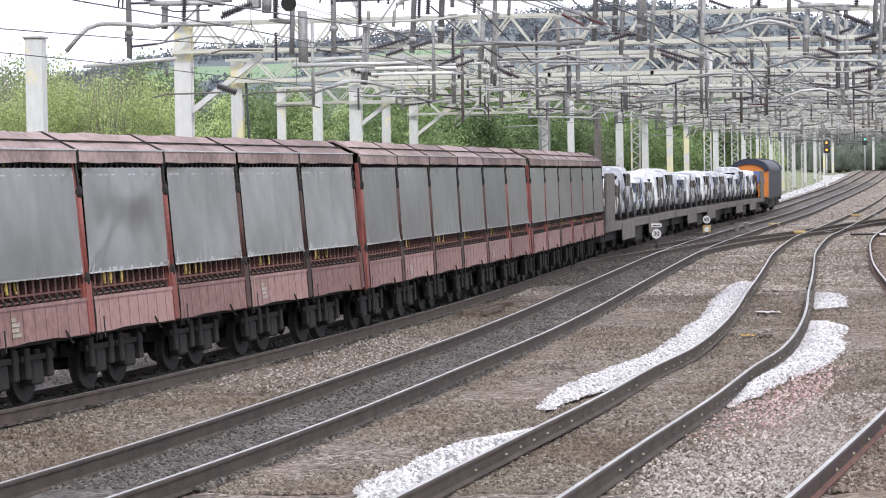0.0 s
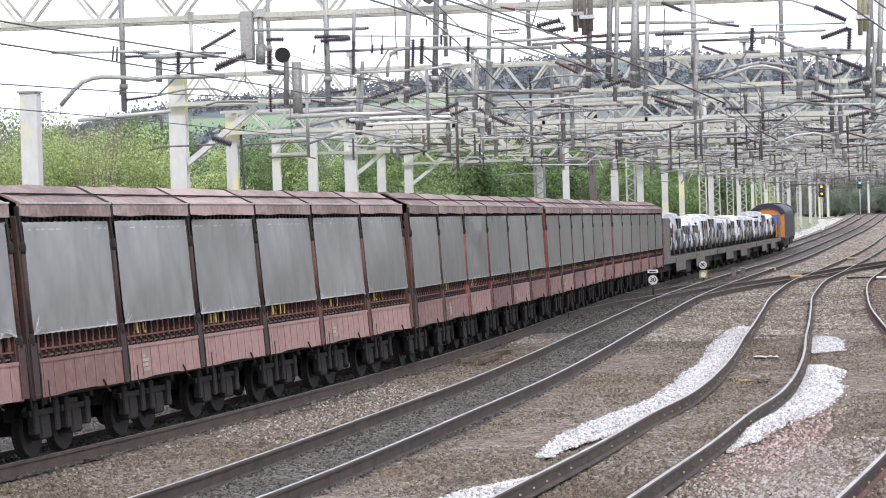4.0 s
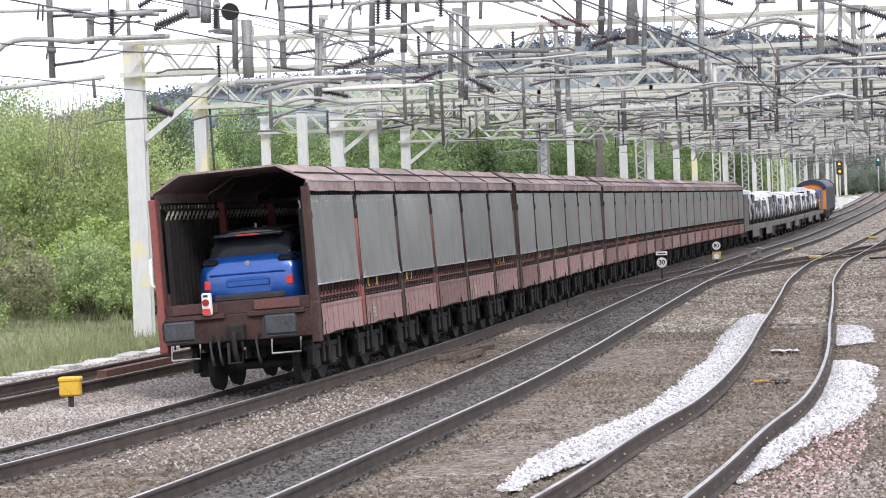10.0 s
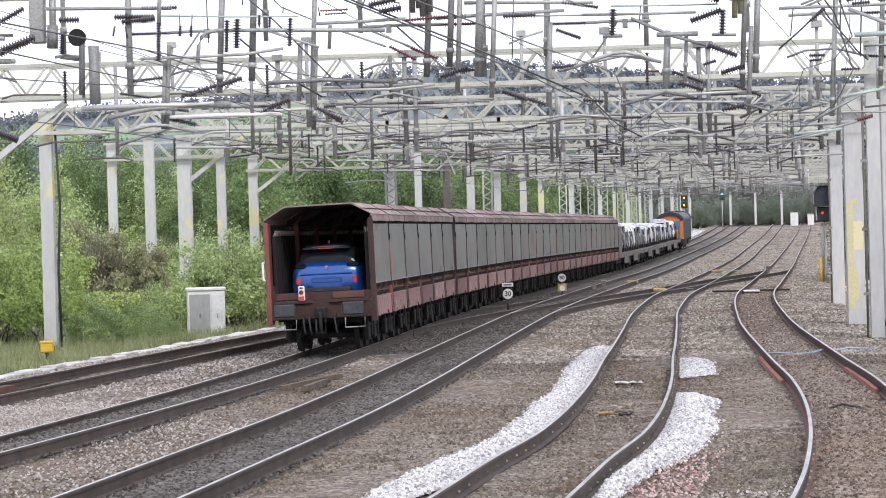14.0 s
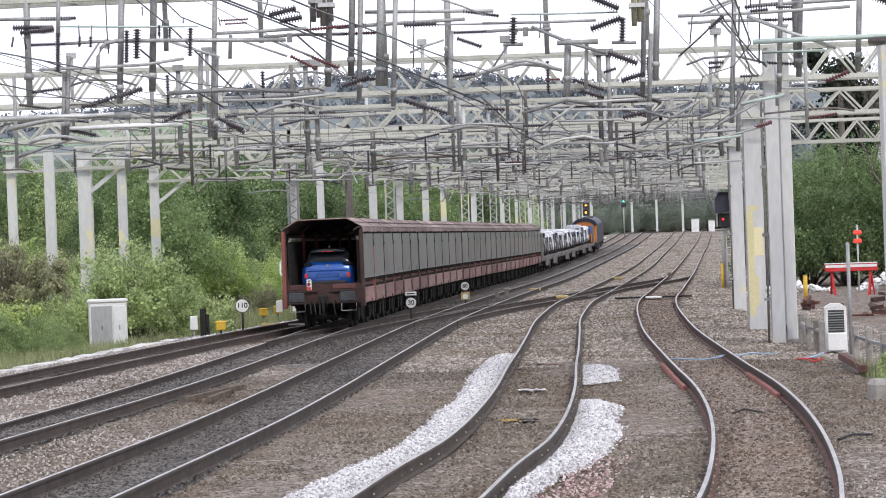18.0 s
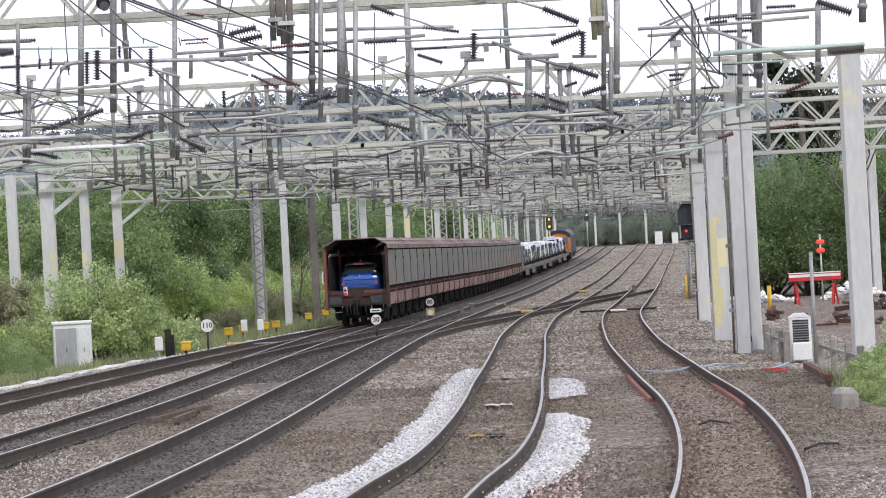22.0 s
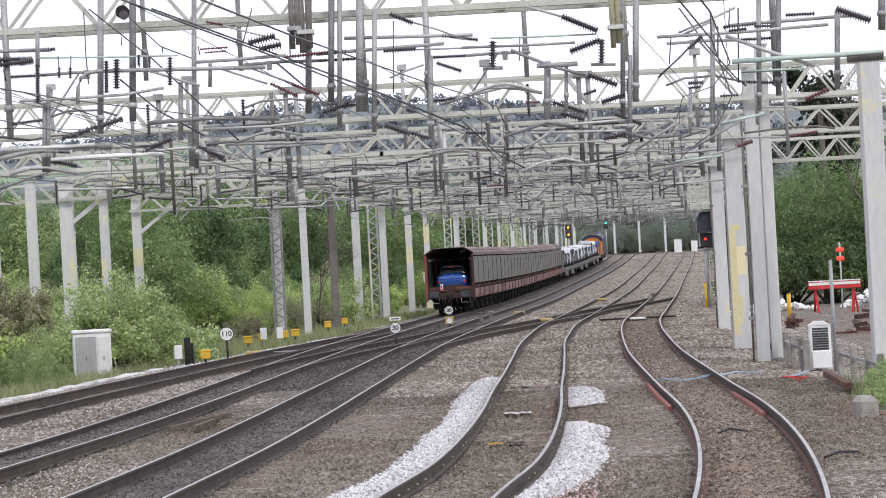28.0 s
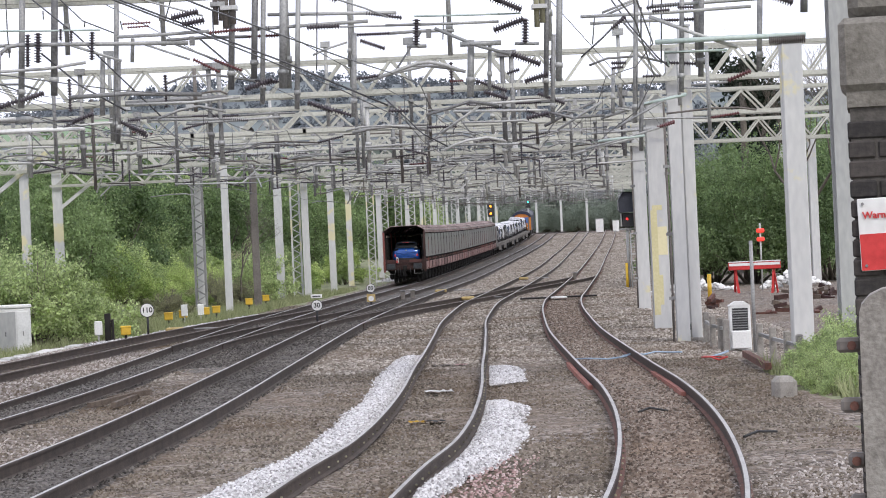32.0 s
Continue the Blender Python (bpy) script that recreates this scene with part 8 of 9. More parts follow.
def clutter(y, seed):
    """Loose arms, struts and insulators round a farther gantry."""
    rng = random.Random(seed)
    root = tagged(new("overhead_fittings"), "arms, struts and insulators of the overhead line", "overhead fittings", "overhead fittings")
    z0 = float(rise(y))
    xa, xb = float(t1x(y)) - 3.0, float(t4x(y)) + 3.0
    if y < 100:
        xa -= 5
    near, far = ("galv", "galv_dark", "mast_dark"), ("galv", "boom", "mast_dark", "galv_dark", "galv_dark")
    for k in range(13 if y < 85 else 11):
        x = rng.uniform(xa, xb)
        z = z0 + rng.uniform(4.9, 6.6)
        L = rng.uniform(0.7, 2.2) * rng.choice((-1, 1))
        bend = rng.uniform(-0.04, 0.1)
        part("arm", tube(bmesh.new(), [(x, y, z), (x + L * 0.5, y, z + bend), (x + L * 0.8, y, z + bend * 0.9), (x + L, y, z + bend - 0.08)], 0.026, 6), rng.choice(near if y < 85 else far), root)
        if k % 4 == 1 and y < 130:
            # farther insulators are greyed by their material to imitate haze
            part("insulator", ribbed(bmesh.new(), (x, y, z), (x - math.copysign(0.7, L), y, z + rng.uniform(-0.15, 0.15)), 0.048, 9), rng.choice(("insulator", "insulator", "insulator", "insulator_red") if y < 95 else ("galv_dark", "mast_dark")), root)
        if k % 3 == 0 and (y < 85 or k % 6 == 0):
            part("drop_tube", tube(bmesh.new(), [(x, y, z - 0.4), (x, y, z0 + 7.0)], 0.045, 8), rng.choice(near if y < 85 else far), root)
        if k % 4 == 0 and y > 85:
            part("strut", bar(bmesh.new(), (x, y, z0 + 7.0), (x + L, y + rng.uniform(-3, 3), z0 + 5.2), 0.05), "galv", root)


for k, y in enumerate((55.0, 64.5, 73.0, 82.0, 91.5, 99.0, 108.0, 122.5, 131.0, 148.0, 170.0, 194.0, 222.0, 252.0)):
    clutter(y, 40 + k)


plain_mast(-19.8, 60.0, 7.5, 0.5)


# ---------- the leg braces of the left-hand posts ----------
for x, y, z in ((-16.1, 63.0, 5.0), (-15.2, 90.0, 5.1), (-16.9, 121.0, 5.2)):
    root = tagged(new("knee_brace"), "pale steel knee brace between post and boom", "brace")
    part("brace", bar(bmesh.new(), (x + 0.2, y - 0.05, z), (x + 2.3, y - 0.05, z + 1.6), 0.16), "post", root)
root = tagged(new("cable_trunking"), "dark cable down the side of the pale post", "cable")
part("cable", tube(bmesh.new(), [(-15.95, 71.2, 6.3), (-15.85, 71.15, 4.0), (-15.95, 71.15, 2.0), (-15.9, 71.1, -0.3)], 0.038, 8), "black", root)


for x, y in ((7.36, 62.9), (8.36, 71.3), (9.2, 89.8)):
    root = tagged(new("post_cable"), "dark cables clipped to the side of the pale post", "cable", "cables on the posts")
    part("cable", tube(bmesh.new(), [(x, y, -0.25), (x + 0.02, y, 2.2), (x - 0.01, y, 4.2), (x, y, 6.2)], 0.028, 8), "mast_dark", root)
    for z in (0.9, 2.6, 4.4):
        part("clip", boxes((x - 0.08, y - 0.06, z, x + 0.08, y + 0.06, z + 0.08)), "galv_dark", root)

trough = tagged(new("cable_trough"), "pale weathered concrete trough lids along the grassy verge", "cable trough")
tr = random.Random(9)
LID = [mesh_of("lid", boxes((-0.21, -0.44, 0, 0.21, 0.44, h), bevel=0.02), "slab") for h in (0.07, 0.1)]
for k in range(46):
    y = 36.0 + k * 0.92
    x = float(t0x(y)) - 2.5
    ob = part("lid", LID[k % 2], None, trough)
    ob.matrix_basis = pose(x + tr.uniform(-0.04, 0.04), y, on_ground(x, y) + tr.uniform(-0.01, 0.03), tr.uniform(-2, 2), tr.uniform(-4, 4), math.degrees(-math.atan2(float(t0x(y + 1) - t0x(y)), 1)) + tr.uniform(-3, 3))


# ---------- right-hand side: yard edge ----------
def louvre_box(x, y):
    root = tagged(new("vent_cabinet"), "white cabinet with a dark louvred front beside the fence", "cabinet")
    root.matrix_basis = pose(x, y, on_ground(x, y), 0, 0, -4) @ Matrix.Diagonal((0.8, 0.8, 0.82, 1))
    part("body", boxes((-0.32, -0.25, -0.1, 0.32, 0.25, 1.35), bevel=0.02), "white", root)
    bm = bmesh.new()
    vs = [bm.verts.new(p) for p in ((-0.34, -0.27, 1.35), (0.34, -0.27, 1.35), (0.34, 0.27, 1.35), (-0.34, 0.27, 1.35), (-0.15, -0.27, 1.47), (0.15, -0.27, 1.47), (0.15, 0.27, 1.47), (-0.15, 0.27, 1.47))]
    for f in ((0, 1, 5, 4), (1, 2, 6, 5), (2, 3, 7, 6), (3, 0, 4, 7), (4, 5, 6, 7), (3, 2, 1, 0)):
        bm.faces.new([vs[i] for i in f])
    part("roof", bm, "white", root)
    grille = part("grille", boxes((-0.24, -0.262, 0.5, 0.24, -0.25, 1.28)), "black", root)
    for k in range(10):
        part("slat", boxes((-0.23, -0.29, 0.53 + k * 0.074, 0.23, -0.262, 0.56 + k * 0.074)), "galv_dark", grille)
    part("lower_box", boxes((-0.3, -0.75, 0.1, 0.28, -0.4, 0.62), bevel=0.02), "white", root)
    return root


louvre_box(8.4, 57.9)


def pole(x, y, h, r, material, label):
    root = tagged(new("pole"), label, "pole")
    root.matrix_basis = pose(x, y, on_ground(x, y))
    part("shaft", tube(bmesh.new(), [(0, 0, -0.2), (0, 0, h)], r, 10), material, root)
    part("foot", boxes((-r * 2, -r * 2, -0.2, r * 2, r * 2, 0.05)), "concrete", root)
    return root


pole(8.5, 56.2, 2.7, 0.045, "galv_dark", "thin grey steel pole beside the fence")
pole(13.3, 100.0, 1.05, 0.09, "yellow", "short yellow marker post in the yard")
pole(12.3, 118.0, 1.6, 0.07, "yellow", "yellow post beside the track")
pole(12.0, 122.0, 1.3, 0.07, "yellow", "yellow post beside the track")


def fence(spots, label):
    root = tagged(new("board_fence"), label, "fence")
    for x, y in spots:
        z = on_ground(x, y)
        part("post", boxes((x - 0.075, y - 0.06, z - 0.2, x + 0.075, y + 0.06, z + 0.8), bevel=0.025), "concrete", root)
    for (xa, ya), (xb, yb) in zip(spots, spots[1:]):
        part("rail", bar(bmesh.new(), (xa, ya + 0.1, on_ground(xa, ya) + 0.55), (xb, yb + 0.1, on_ground(xb, yb) + 0.55), 0.07), "galv_dark", root)


fence([(8.19, 62.58), (7.99, 59.82), (7.98, 58.29), (7.99, 57.40)], "low grey concrete post fence")
fence([(8.36, 54.52), (8.27, 52.09), (8.28, 50.22), (8.22, 48.34)], "low grey post fence running into the shrubs")


def buffer_stop(x, y):
    root = tagged(new("buffer_stop"), "red and white buffer stop at the end of a siding", "buffer stop")
    root.matrix_basis = pose(x, y, on_ground(x, y), 0, 0, -6)
    for s in (-0.85, 0.85):
        part("leg", bar(bmesh.new(), (s * 0.86, 0, -0.1), (s, 0, 1.2), 0.1), "red", root)
        part("stay", bar(bmesh.new(), (s, 1.3, -0.1), (s, 0.05, 1.15), 0.1), "red", root)
        part("stay", bar(bmesh.new(), (s + 0.18, 0.5, -0.1), (s, 0.0, 1.0), 0.07), "red", root)
    part("beam", boxes((-1.15, -0.2, 1.06, 1.15, -0.02, 1.4), bevel=0.02), "red", root)
    part("stripe", boxes((-1.12, -0.215, 1.24, 1.12, -0.2, 1.36)), "white", root)
    part("top_plate", boxes((-1.15, -0.22, 1.4, 1.15, 0.05, 1.44)), "white", root)
    return root


buffer_stop(16.0, 105.0)
lampost = tagged(new("stop_lamp"), "thin pole with two red stop lamps behind the buffer stop", "lamp")
lampost.matrix_basis = pose(17.1, 110.0, on_ground(17.1, 110.0))
part("pole", tube(bmesh.new(), [(0, 0, -0.2), (0, 0, 3.1)], 0.04, 8), "galv", lampost)
for z in (2.35, 2.75):
    lens = part("lamp", boxes((-0.19, -0.12, z - 0.1, 0.19, -0.02, z + 0.1), bevel=0.05), "stop_red", lampost)


def rubble(name, x, y, n, w, h, size, material, label, seed, category="rubble"):
    rng = random.Random(seed)
    root = tagged(new(name), label, category)
    root.matrix_basis = pose(x, y, on_ground(x, y))
    for _ in range(n):
        u = rng.gauss(0, 0.55)
        bm = bmesh.new()
        bmesh.ops.create_icosphere(bm, subdivisions=1, radius=size * rng.uniform(0.5, 1.2))
        for v in bm.verts:
            v.co = Vector((v.co.x * rng.uniform(0.7, 1.4), v.co.y * rng.uniform(0.7, 1.4), v.co.z * rng.uniform(0.5, 1.0)))
        ob = part("piece", bm, material, root)
        ob.location = (u * w, rng.uniform(-0.8, 0.8), max(0.05, h * rng.random() * (1 - min(1, abs(u)))))


rubble("rubble_heap", 14.3, 113, 60, 1.7, 0.7, 0.16, "white", "heap of pale bags and rubble in the yard", 1)
rubble("rubble_heap", 19.0, 112, 70, 1.9, 0.8, 0.17, "white", "heap of pale bags and rubble in the yard", 2)
rubble("rubble_heap", 12.4, 108, 26, 0.8, 0.5, 0.12, "white", "pale bags dumped beside the track", 3)


def scrap(x, y, n, label, seed, w=1.8):
    rng = random.Random(seed)
    root = tagged(new("scrap_heap"), label, "scrap")
    root.matrix_basis = pose(x, y, on_ground(x, y))
    for _ in range(n):
        a = Vector((rng.gauss(0, 0.4) * w, rng.uniform(-0.7, 0.7), rng.uniform(0.0, 0.35)))
        d = Vector((rng.uniform(-1, 1), rng.uniform(-1, 1), rng.uniform(-0.15, 0.3))) * rng.uniform(0.5, 1.1)
        part("beam", bar(bmesh.new(), a, a + d, rng.uniform(0.1, 0.2)), rng.choice(("rail_rust", "sleeper", "wag_brown")), root)


scrap(16.9, 95.0, 22, "heap of rusty rails and old timbers", 4)
scrap(12.2, 88.0, 8, "rusty scrap rails lying in the yard", 5, 1.0)
scrap(13.6, 80.0, 8, "rusty scrap rails lying in the yard", 6, 1.2)
root = tagged(new("loose_rail"), "rusty length of rail lying beside the track", "rail")
part("length", bar(bmesh.new(), (7.84, 53.37, -0.1), (7.55, 48.31, -0.1), 0.14), "rail_rust", root)
root = tagged(new("loose_rail"), "rust-red beam lying beside the siding", "rail")
part("length", bar(bmesh.new(), (-12.04, 43.6, -0.08), (-11.65, 47.3, -0.08), 0.2), "rail_rust", root)
root = tagged(new("concrete_block"), "weathered concrete block beside the track", "block")
bm = boxes((6.58, 41.4, -0.35, 6.98, 41.95, 0.12), bevel=0.09)
part("block", bm, "concrete", root)


def cable(pts, r, material, label):
    root = tagged(new("loose_cable"), label, "cable", "loose cables")
    part("cable", tube(bmesh.new(), [(x, y, on_ground(x, y) + r + 0.02 + dz) for x, y, dz in pts], r, 6), material, root)


cable([(5.32, 56.19, 0.02), (5.61, 56.44, 0.06), (5.88, 56.45, 0.02), (6.17, 56.70, 0.06), (6.53, 56.90, 0.02), (6.72, 56.02, 0.06)], 0.02, "cable_blue", "pale blue cable across the siding")
cable([(4.02, 55.9, 0.02), (4.4, 55.3, 0.05), (4.9, 55.2, 0.02), (5.35, 55.6, 0.04), (5.62, 56.3, 0.08)], 0.02, "cable_blue", "grey-blue cable looped between the rails of the siding")
cable([(7.10, 53.95, 0.02), (7.30, 54.01, 0.06), (7.57, 55.31, 0.02), (7.77, 55.65, 0.06)], 0.025, "cable_blue", "blue cable ends beside the track")
cable([(6.95, 54.10, 0.02), (7.05, 53.37, 0.06), (7.16, 52.78, 0.02), (7.40, 53.16, 0.06)], 0.02, "red", "red cable ends beside the track")
cable([(7.05, 54.51, 0.02), (7.17, 53.51, 0.06), (7.44, 53.88, 0.02)], 0.016, "red", "thin red cable beside the track")
cable([(3.91, 38.89, 0.02), (4.13, 39.19, 0.06), (4.39, 38.89, 0.02)], 0.02, "black", "dark cable across the siding bed")
cable([(4.84, 33.47, 0.02), (5.09, 33.80, 0.06), (5.41, 34.09, 0.02)], 0.02, "black", "dark stick beside the siding")


def signal(x, y, z, label):
    """A hooded main head above a small subsidiary head with its red light, on a laddered post."""
    root = tagged(new("colour_light_signal"), label, "signal", "signals")
    root.matrix_basis = pose(x, y, on_ground(x, y))
    part("post", tube(bmesh.new(), [(0, 0.1, -0.2), (0, 0.1, z + 0.4)], 0.08, 10), "galv", root)
    bm = bmesh.new()
    rim = [(-0.45, 0.85), (-0.45, 1.4), (-0.22, 1.8), (0.4, 1.8), (0.45, 1.7), (0.45, 0.78), (-0.3, 0.74)]
    a, b = ([bm.verts.new((px, yy, z + pz)) for px, pz in rim] for yy in (-0.45, 0.12))
    for k in range(7):
        bm.faces.new((a[k], a[(k + 1) % 7], b[(k + 1) % 7], b[k]))
    bm.faces.new(b)
    back = bm.faces.new([bm.verts.new((px * 0.94, -0.2, z + 1.28 + (pz - 1.28) * 0.94)) for px, pz in rim])
    inner = list(back.verts)
    for k in range(7):
        bm.faces.new((a[(k + 1) % 7], a[k], inner[k], inner[(k + 1) % 7]))
    bmesh.ops.recalc_face_normals(bm, faces=bm.faces)
    head = part("head", bm, "signal_navy", root, "dark navy hooded head")
    for zz in (z + 1.05, z + 1.5):
        part("aspect", tube(bmesh.new(), [(-0.05, -0.24, zz), (-0.05, -0.19, zz)], 0.1, 14), "signal_navy", head)
    part("edge_strip", boxes((-0.475, -0.44, z + 0.85, -0.452, -0.36, z + 1.4)), "galv", head)
    part("edge_strip", boxes((-0.34, -0.12, z + 0.05, -0.27, -0.04, z + 0.72)), "galv", root)
    low = part("lower_head", boxes((-0.26, -0.1, z, 0.36, 0.1, z + 0.72), bevel=0.04), "black", root)
    part("aspect", tube(bmesh.new(), [(0.0, -0.14, z + 0.42), (0.0, -0.1, z + 0.42)], 0.065, 14), "lit_red", low)
    for s in (-1, 1):
        part("ladder_rail", tube(bmesh.new(), [(s * 0.25 + 0.42, 0.2, -0.2), (s * 0.25 + 0.42, 0.2, z - 0.1)], 0.035, 6), "white", root)
    for k in range(int(z / 0.35)):
        part("rung", tube(bmesh.new(), [(0.17, 0.2, k * 0.35), (0.67, 0.2, k * 0.35)], 0.025, 6), "white", root)
    part("platform", boxes((-0.4, -0.1, z - 0.12, 0.9, 0.5, z - 0.06)), "galv", root)


signal(12.12, 122.0, 3.15, "dark navy signal head above a small red light")


def far_lights(x, y, z, lit, label):
    root = tagged(new("far_signal"), label, "signal", "signals")
    root.matrix_basis = pose(x, y, 0)
    z0 = on_ground(x, y)
    part("post", tube(bmesh.new(), [(0, 0.1, z0), (0, 0.1, z - 0.5)], 0.08, 8), "galv", root)
    head = part("head", boxes((-0.35, -0.1, z - 0.8, 0.35, 0.15, z + 0.8), bevel=0.05), "black", root)
    if len(lit) == 2:
        bm = bmesh.new()
        vs = [[bm.verts.new((x, yy, z - 3.9 + zz)) for x, zz in ((-0.5, 0.62), (0.5, 0.62), (0.42, 0.1), (0.08, -0.62), (-0.08, -0.62), (-0.42, 0.1))] for yy in (-0.06, -0.02)]
        bm.faces.new(vs[0]), bm.faces.new(vs[1][::-1])
        for k in range(6):
            bm.faces.new((vs[0][k], vs[1][k], vs[1][(k + 1) % 6], vs[0][(k + 1) % 6]))
        bmesh.ops.recalc_face_normals(bm, faces=bm.faces)
        part("plate", bm, "white", root, "white pointed plate on the post")
    for dz, m in lit:
        part("aspect", tube(bmesh.new(), [(0, -0.14, z + dz), (0, -0.1, z + dz)], 0.11, 14), m, head)


far_lights(11.0, 262.0, 5.60, ((-0.45, "lit_amber"), (0.35, "lit_amber")), "signal beside the line showing two amber lights")
far_lights(19.1, 330.0, 7.10, ((0.0, "lit_green"),), "far signal showing a green light")


# ---------- brick pier and gate post at the platform end ----------
PIER = pose(1.75, 9.0, 0, 0, 0, -11.5)


def brick_pier():
    root = tagged(new("brick_pier"), "dark engineering-brick pier with a weathered stone coping", "pier")
    root.matrix_basis = PIER
    x0 = y0 = 0.0
    w, d, top = 0.95, 0.5, 3.27
    part("core", boxes((x0 + 0.012, y0 + 0.012, -0.3, x0 + w - 0.012, y0 + d - 0.012, top)), "mortar", root)
    ln, ht = 0.215, 0.065
    long_me = mesh_of("brick", boxes((0, 0, 0, ln, 0.1, ht), bevel=0.006), "brick")
    half_me = mesh_of("brick", boxes((0, 0, 0, 0.1025, 0.1, ht), bevel=0.006), "brick")
    for c in range(int((top + 0.3) / 0.075)):
        z = -0.3 + c * 0.075
        x = x0
        if c % 2:
            ob = part("brick", half_me, None, root)
            ob.location = (x, y0, z)
            x += 0.1125
        while x + ln < x0 + w + 0.01:
            ob = part("brick", long_me, None, root)
            ob.location = (x, y0 + (0.002 if (c * 7 + int(x * 50)) % 3 else 0.0), z)
            x += 0.225
    for c in range(int((top + 0.3) / 0.075)):
        for k in range(2):
            ob = part("brick", long_me, None, root)
            ob.matrix_basis = pose(x0 + 0.1, y0 + 0.105 + k * 0.2 - (0.05 if c % 2 else 0), -0.3 + c * 0.075, 0, 0, 90)
    part("coping", boxes((x0 - 0.02, y0 - 0.03, top + 0.06, x0 + w + 0.03, y0 + d + 0.03, top + 0.34), bevel=0.025), "cope", root)
    part("coping_cap", boxes((x0 + 0.02, y0 + 0.02, top + 0.34, x0 + w - 0.03, y0 + d - 0.02, top + 0.46), bevel=0.04), "cope", root)
    part("coping_bed", boxes((x0 + 0.002, y0 - 0.003, top, x0 + w - 0.002, y0 + d, top + 0.06)), "cope", root)
    return root


brick_pier()
wsign = tagged(new("warning_sign"), "white and red enamel warning sign fixed to the brick pier", "sign")
wsign.matrix_basis = PIER @ pose(0.03, -0.012, 2.645, 0, -1.5, 0)
part("plate", boxes((0, -0.006, 0, 0.44, 0.004, 0.275), bevel=0.003), "white", wsign)
part("red_field", boxes((0.002, -0.0095, 0.002, 0.438, -0.0065, 0.14)), "red", wsign)
for x, z in ((0.02, 0.255), (0.02, 0.02)):
    part("screw", tube(bmesh.new(), [(x, -0.013, z), (x, -0.009, z)], 0.006, 8), "galv_dark", wsign)
lettering("Warning", 0.037, wsign, (0.082, -0.0105, 0.21), "red")


def gate_post(x, y):
    root = tagged(new("gate_post"), "rough concrete gate post with a rounded top and rusty hinge brackets", "post")
    root.matrix_basis = pose(x, y, 0, 0, 0, -11.5)
    bm = bmesh.new()
    prof = [(0.0, -0.3), (0.0, 2.56)] + [(0.11 - 0.11 * math.cos(a), 2.56 + 0.08 * math.sin(a)) for a in (0.4, 0.8, 1.2, 1.57, 1.95, 2.35, 2.75)] + [(0.22, 2.56), (0.22, -0.3)]
    f = [bm.verts.new((px, 0, pz)) for px, pz in prof]
    b = [bm.verts.new((px, 0.2, pz)) for px, pz in prof]
    bm.faces.new(f), bm.faces.new(b[::-1])
    for k in range(len(prof)):
        bm.faces.new((f[k], b[k], b[(k + 1) % len(prof)], f[(k + 1) % len(prof)]))
    bmesh.ops.recalc_face_normals(bm, faces=bm.faces)
    part("shaft", bm, "concrete", root)
    for z, out in ((2.47, 0.07), (2.29, 0.065), (2.125, 0.05), (2.0, 0.05)):
        bracket = part("bracket", boxes((-out, 0.05, z - 0.022, 0.005, 0.11, z + 0.022), bevel=0.01), "mast_dark", root)
        part("bolt", tube(bmesh.new(), [(-0.025, 0.05, z), (-0.025, 0.03, z)], 0.014, 8), "rail_rust", bracket)
    return root


gate_post(1.37, 7.0)


# ---------- small things between the tracks ----------
def point_motor(x, y, label="yellow-topped point machine beside the rail"):
    root = tagged(new("point_machine"), label, "point machine", "point machines")
    root.matrix_basis = pose(x, y, float(rise(y)) - 0.15, 0, 0, -6)
    part("case", boxes((-0.3, -0.22, 0, 0.3, 0.22, 0.16), bevel=0.04), "ochre", root)
    part("rod", tube(bmesh.new(), [(0.7, 0, 0.08), (1.6, 0, 0.08)], 0.03, 8), "galv_dark", root)
    return root


point_motor(3.4, 110.5)
point_motor(-8.0, 86.0)
point_motor(8.3, 152.0)
point_motor(2.5, 128.0)
for x, y in ((0.4, 118.0), (0.9, 119.0), (11.2, 147.0)):
    root = tagged(new("track_box"), "small grey cable box between the tracks", "box", "track boxes")
    root.matrix_basis = pose(x, y, float(rise(y)) - 0.18)
    part("case", boxes((-0.11, -0.11, 0, 0.11, 0.11, 0.4), bevel=0.02), "mast_dark", root)
    part("lid", boxes((-0.14, -0.14, 0.4, 0.14, 0.14, 0.45), bevel=0.01), "galv_dark", root)
root = tagged(new("joint_plate"), "white plate across the siding", "plate")
part("plate", boxes((6.9, 104.6, -0.1, 7.6, 105.4, -0.04), bevel=0.01), "white", root)
root = tagged(new("stretcher_bar"), "dark bar across the siding rails", "bar")
part("bar", boxes((5.6, 105.5, -0.12, 9.0, 106.2, -0.05), bevel=0.01), "wag_dark", root)
def litter(name, x, y, w, d, material, label, turn=5, h=0.05):
    root = tagged(new(name), label, "litter", "litter between the rails")
    root.matrix_basis = pose(x, y, -0.21, 0, 2, turn)
    rng = random.Random(int(x * 100))
    bm = bmesh.new()
    n = 7
    top = [[bm.verts.new(((i / n - 0.5) * w, (j / 3 - 0.5) * d + rng.uniform(-0.03, 0.03), rng.uniform(0.4, 1) * h)) for i in range(n + 1)] for j in range(4)]
    for j in range(3):
        for i in range(n):
            bm.faces.new((top[j][i], top[j][i + 1], top[j + 1][i + 1], top[j + 1][i]))
    bmesh.ops.solidify(bm, geom=list(bm.faces), thickness=0.02)
    part("sheet", bm, material, root)


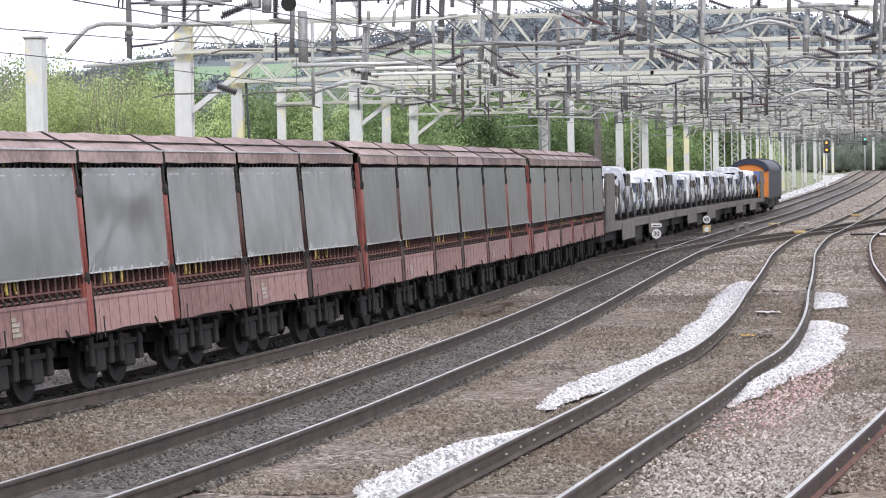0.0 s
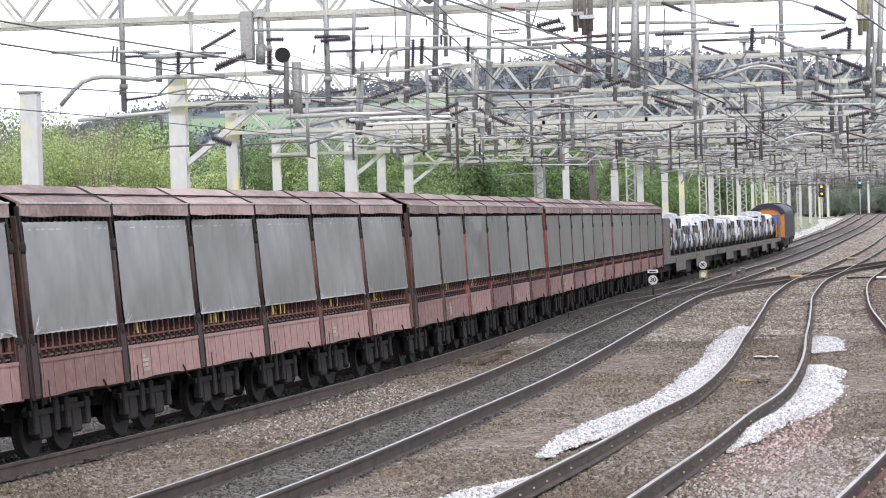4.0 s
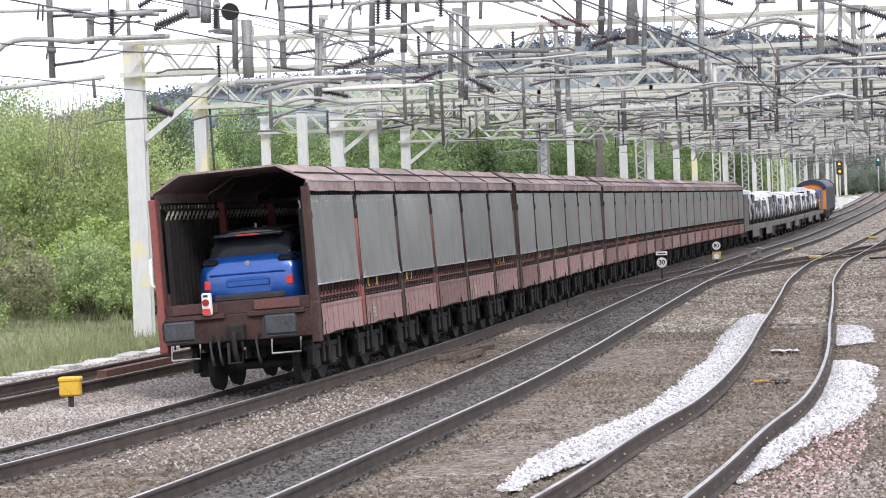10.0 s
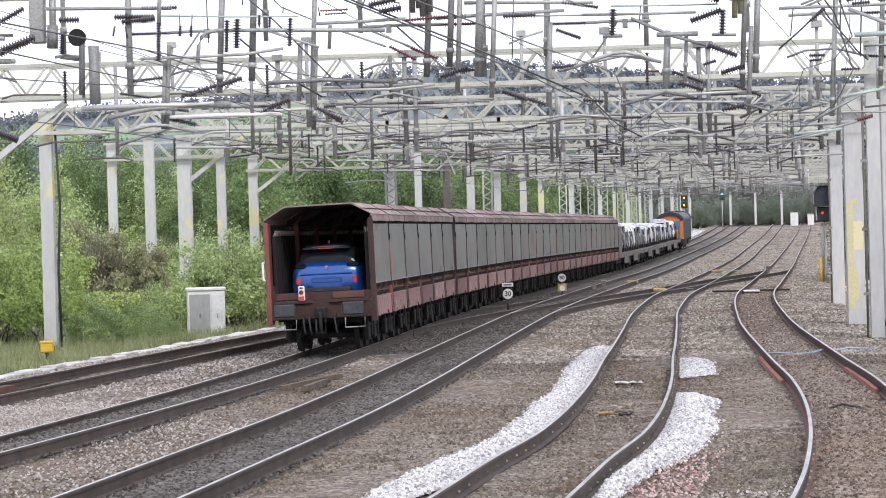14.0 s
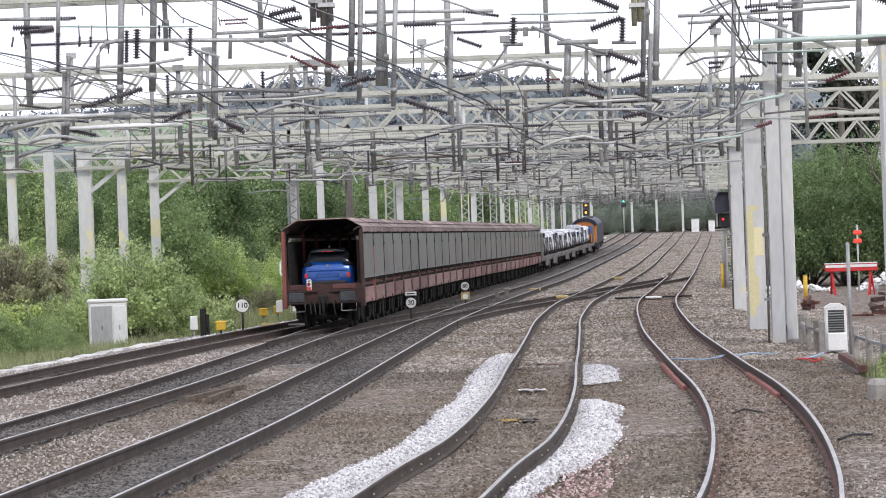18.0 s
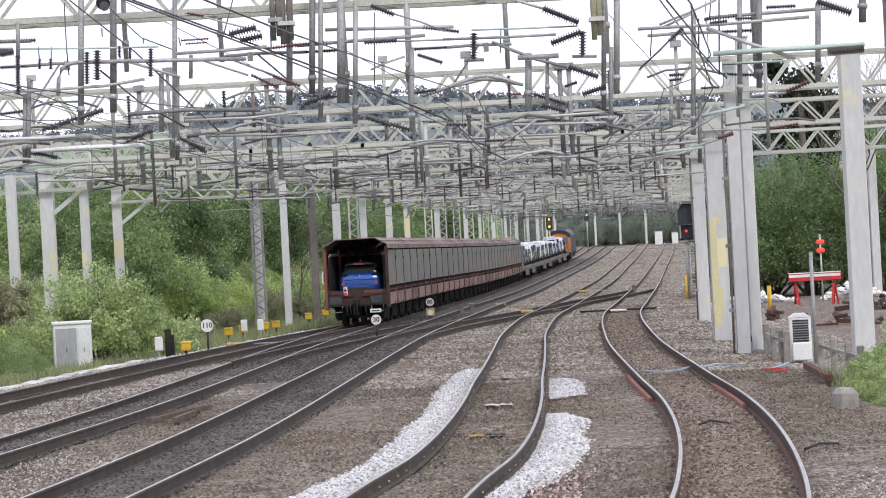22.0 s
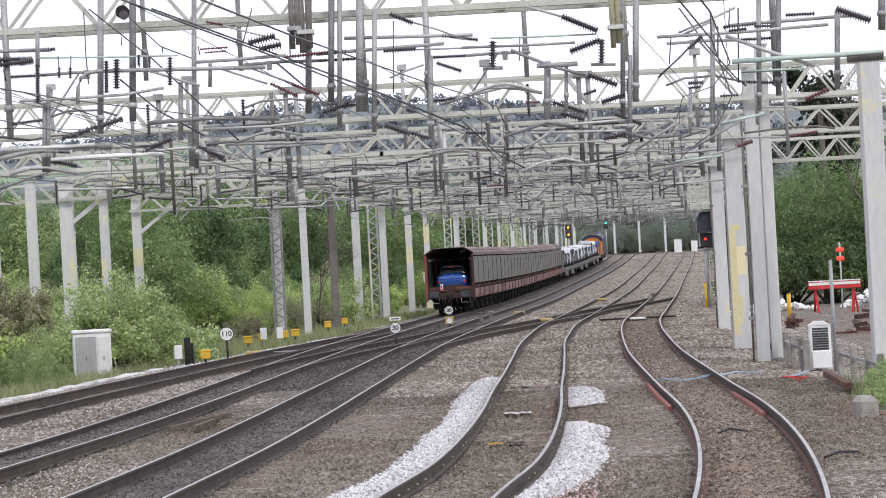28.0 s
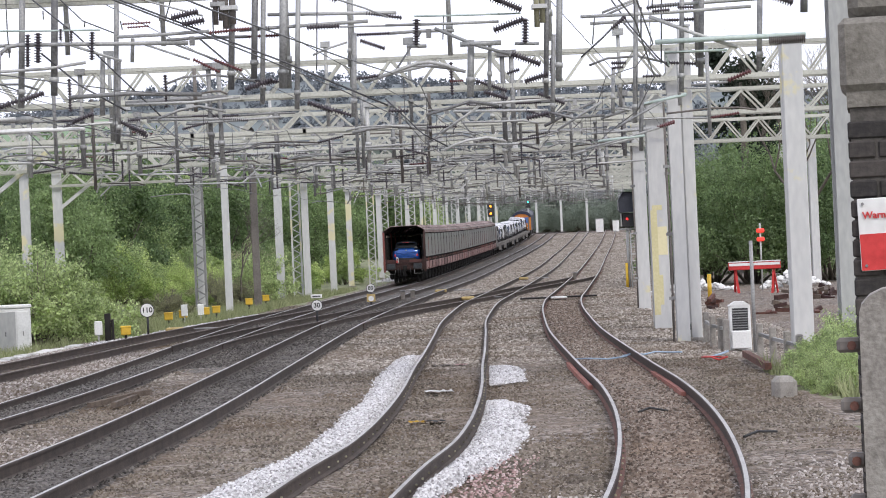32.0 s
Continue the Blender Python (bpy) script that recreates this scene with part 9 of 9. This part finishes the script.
litter("rag", 0.78, 46.65, 0.55, 0.5, "white", "crumpled white rag between the rails")
litter("rag", 1.04, 55.92, 0.5, 0.35, "mast_dark", "dark crumpled sack between the rails")
litter("rag", 1.49, 55.92, 0.3, 0.4, "stone_red", "pale red torn sack between the rails")
litter("timber_piece", 0.56, 39.12, 0.35, 0.3, "black", "dark broken board between the rails")
litter("timber_piece", 0.28, 39.12, 0.3, 0.22, "yellow", "faded yellow board between the rails")
root = tagged(new("scrap_wood"), "broken grey branch and wood between two tracks", "debris")
for a, b in (((-6.1, 46.8, -0.15), (-5.2, 48.6, -0.05)), ((-5.9, 48.4, -0.14), (-5.0, 48.0, -0.02)), ((-5.6, 46.6, -0.15), (-5.3, 48.2, -0.1))):
    part("stick", bar(bmesh.new(), a, b, 0.1), "sleeper", root)


# ---------- far end of the line ----------
for x, y in [(23.6, 385.0), (27.6, 385.0), (31.8, 385.0)]:
    plain_mast(x, y, 5.5, 0.35, "post", "pale mast at the far end of the line")
for x, y, w, h in ((30.7, 350.0, 1.1, 1.9), (33.1, 350.0, 0.9, 1.6)):
    root = tagged(new("far_cabinet"), "pale lineside cabinet far along the line", "cabinet", "far cabinets")
    root.matrix_basis = pose(x, y, float(rise(y)) - 0.2)
    part("body", boxes((-w / 2, -0.3, 0, w / 2, 0.3, h), bevel=0.03), "white", root)
    part("roof", boxes((-w / 2 - 0.05, -0.35, h, w / 2 + 0.05, 0.35, h + 0.1), bevel=0.02), "galv", root)


# ---------- rusty pieces along the lightly used track ----------
for (ya, yb, off) in ((45.37, 53.72, -0.86), (42.34, 49.01, 0.66)):
    root = tagged(new("rail_length"), "short rust-red length of rail beside the running rail", "rail", "rust-red rail lengths")
    n = 4
    for k in range(n):
        y0, y1 = ya + (yb - ya) * k / n, ya + (yb - ya) * (k + 1) / n
        part("length", bar(bmesh.new(), (float(t4x(y0)) + off, y0, -0.175), (float(t4x(y1)) + off, y1, -0.175), 0.08, 0.1), "rust_red", root)
root = tagged(new("relay_box"), "small black box on a stake beside the posts", "equipment box")
root.matrix_basis = pose(7.68, 63.02, on_ground(7.68, 63.02))
part("stake", boxes((-0.04, -0.04, -0.1, 0.04, 0.04, 0.35)), "black", root)
part("case", boxes((-0.16, -0.1, 0.3, 0.16, 0.1, 0.48), bevel=0.02), "black", root)
part("lid", boxes((-0.18, -0.12, 0.48, 0.18, 0.12, 0.52), bevel=0.01), "galv_dark", root)


# seconds and the place of the train's rear along its line
REAR = [
    (0.0, -26.05), (0.5, -23.16), (1.0, -20.27), (1.5, -17.39), (2.0, -14.50), (2.5, -11.64), (4.5, -0.21), (5.0, 2.65), (5.5, 5.50), (6.0, 8.35), (6.5, 11.20), (7.0, 14.05), (7.5, 16.75), (8.0, 19.3), (8.5, 21.95), (9.0, 24.8),
    (9.5, 27.85), (10.0, 30.70), (10.5, 33.50), (11.0, 36.20), (11.5, 38.75), (12.0, 41.30), (12.5, 43.75), (13.0, 46.15),
    (13.5, 48.55), (14.0, 50.95), (14.5, 53.40), (15.0, 55.80), (15.5, 58.34), (17.5, 68.61), (18.0, 71.16), (18.5, 73.70),
    (19.0, 76.24), (19.5, 78.79), (20.0, 81.33), (20.5, 83.87), (21.0, 86.51), (21.5, 89.16), (22.0, 91.90), (22.5, 94.64),
    (23.0, 97.49), (23.5, 100.23), (24.0, 103.07), (24.5, 105.91), (25.0, 108.66), (25.5, 111.30), (27.5, 121.47), (28.0, 123.91),
    (29.0, 129.00), (30.0, 134.10), (31.0, 139.20), (32.0, 144.30),
]


def motions():
    for thing, off, base, local in TRAIN:
        walk(thing, [(t, ride(s + off, base) @ local) for t, s in REAR])


motions()
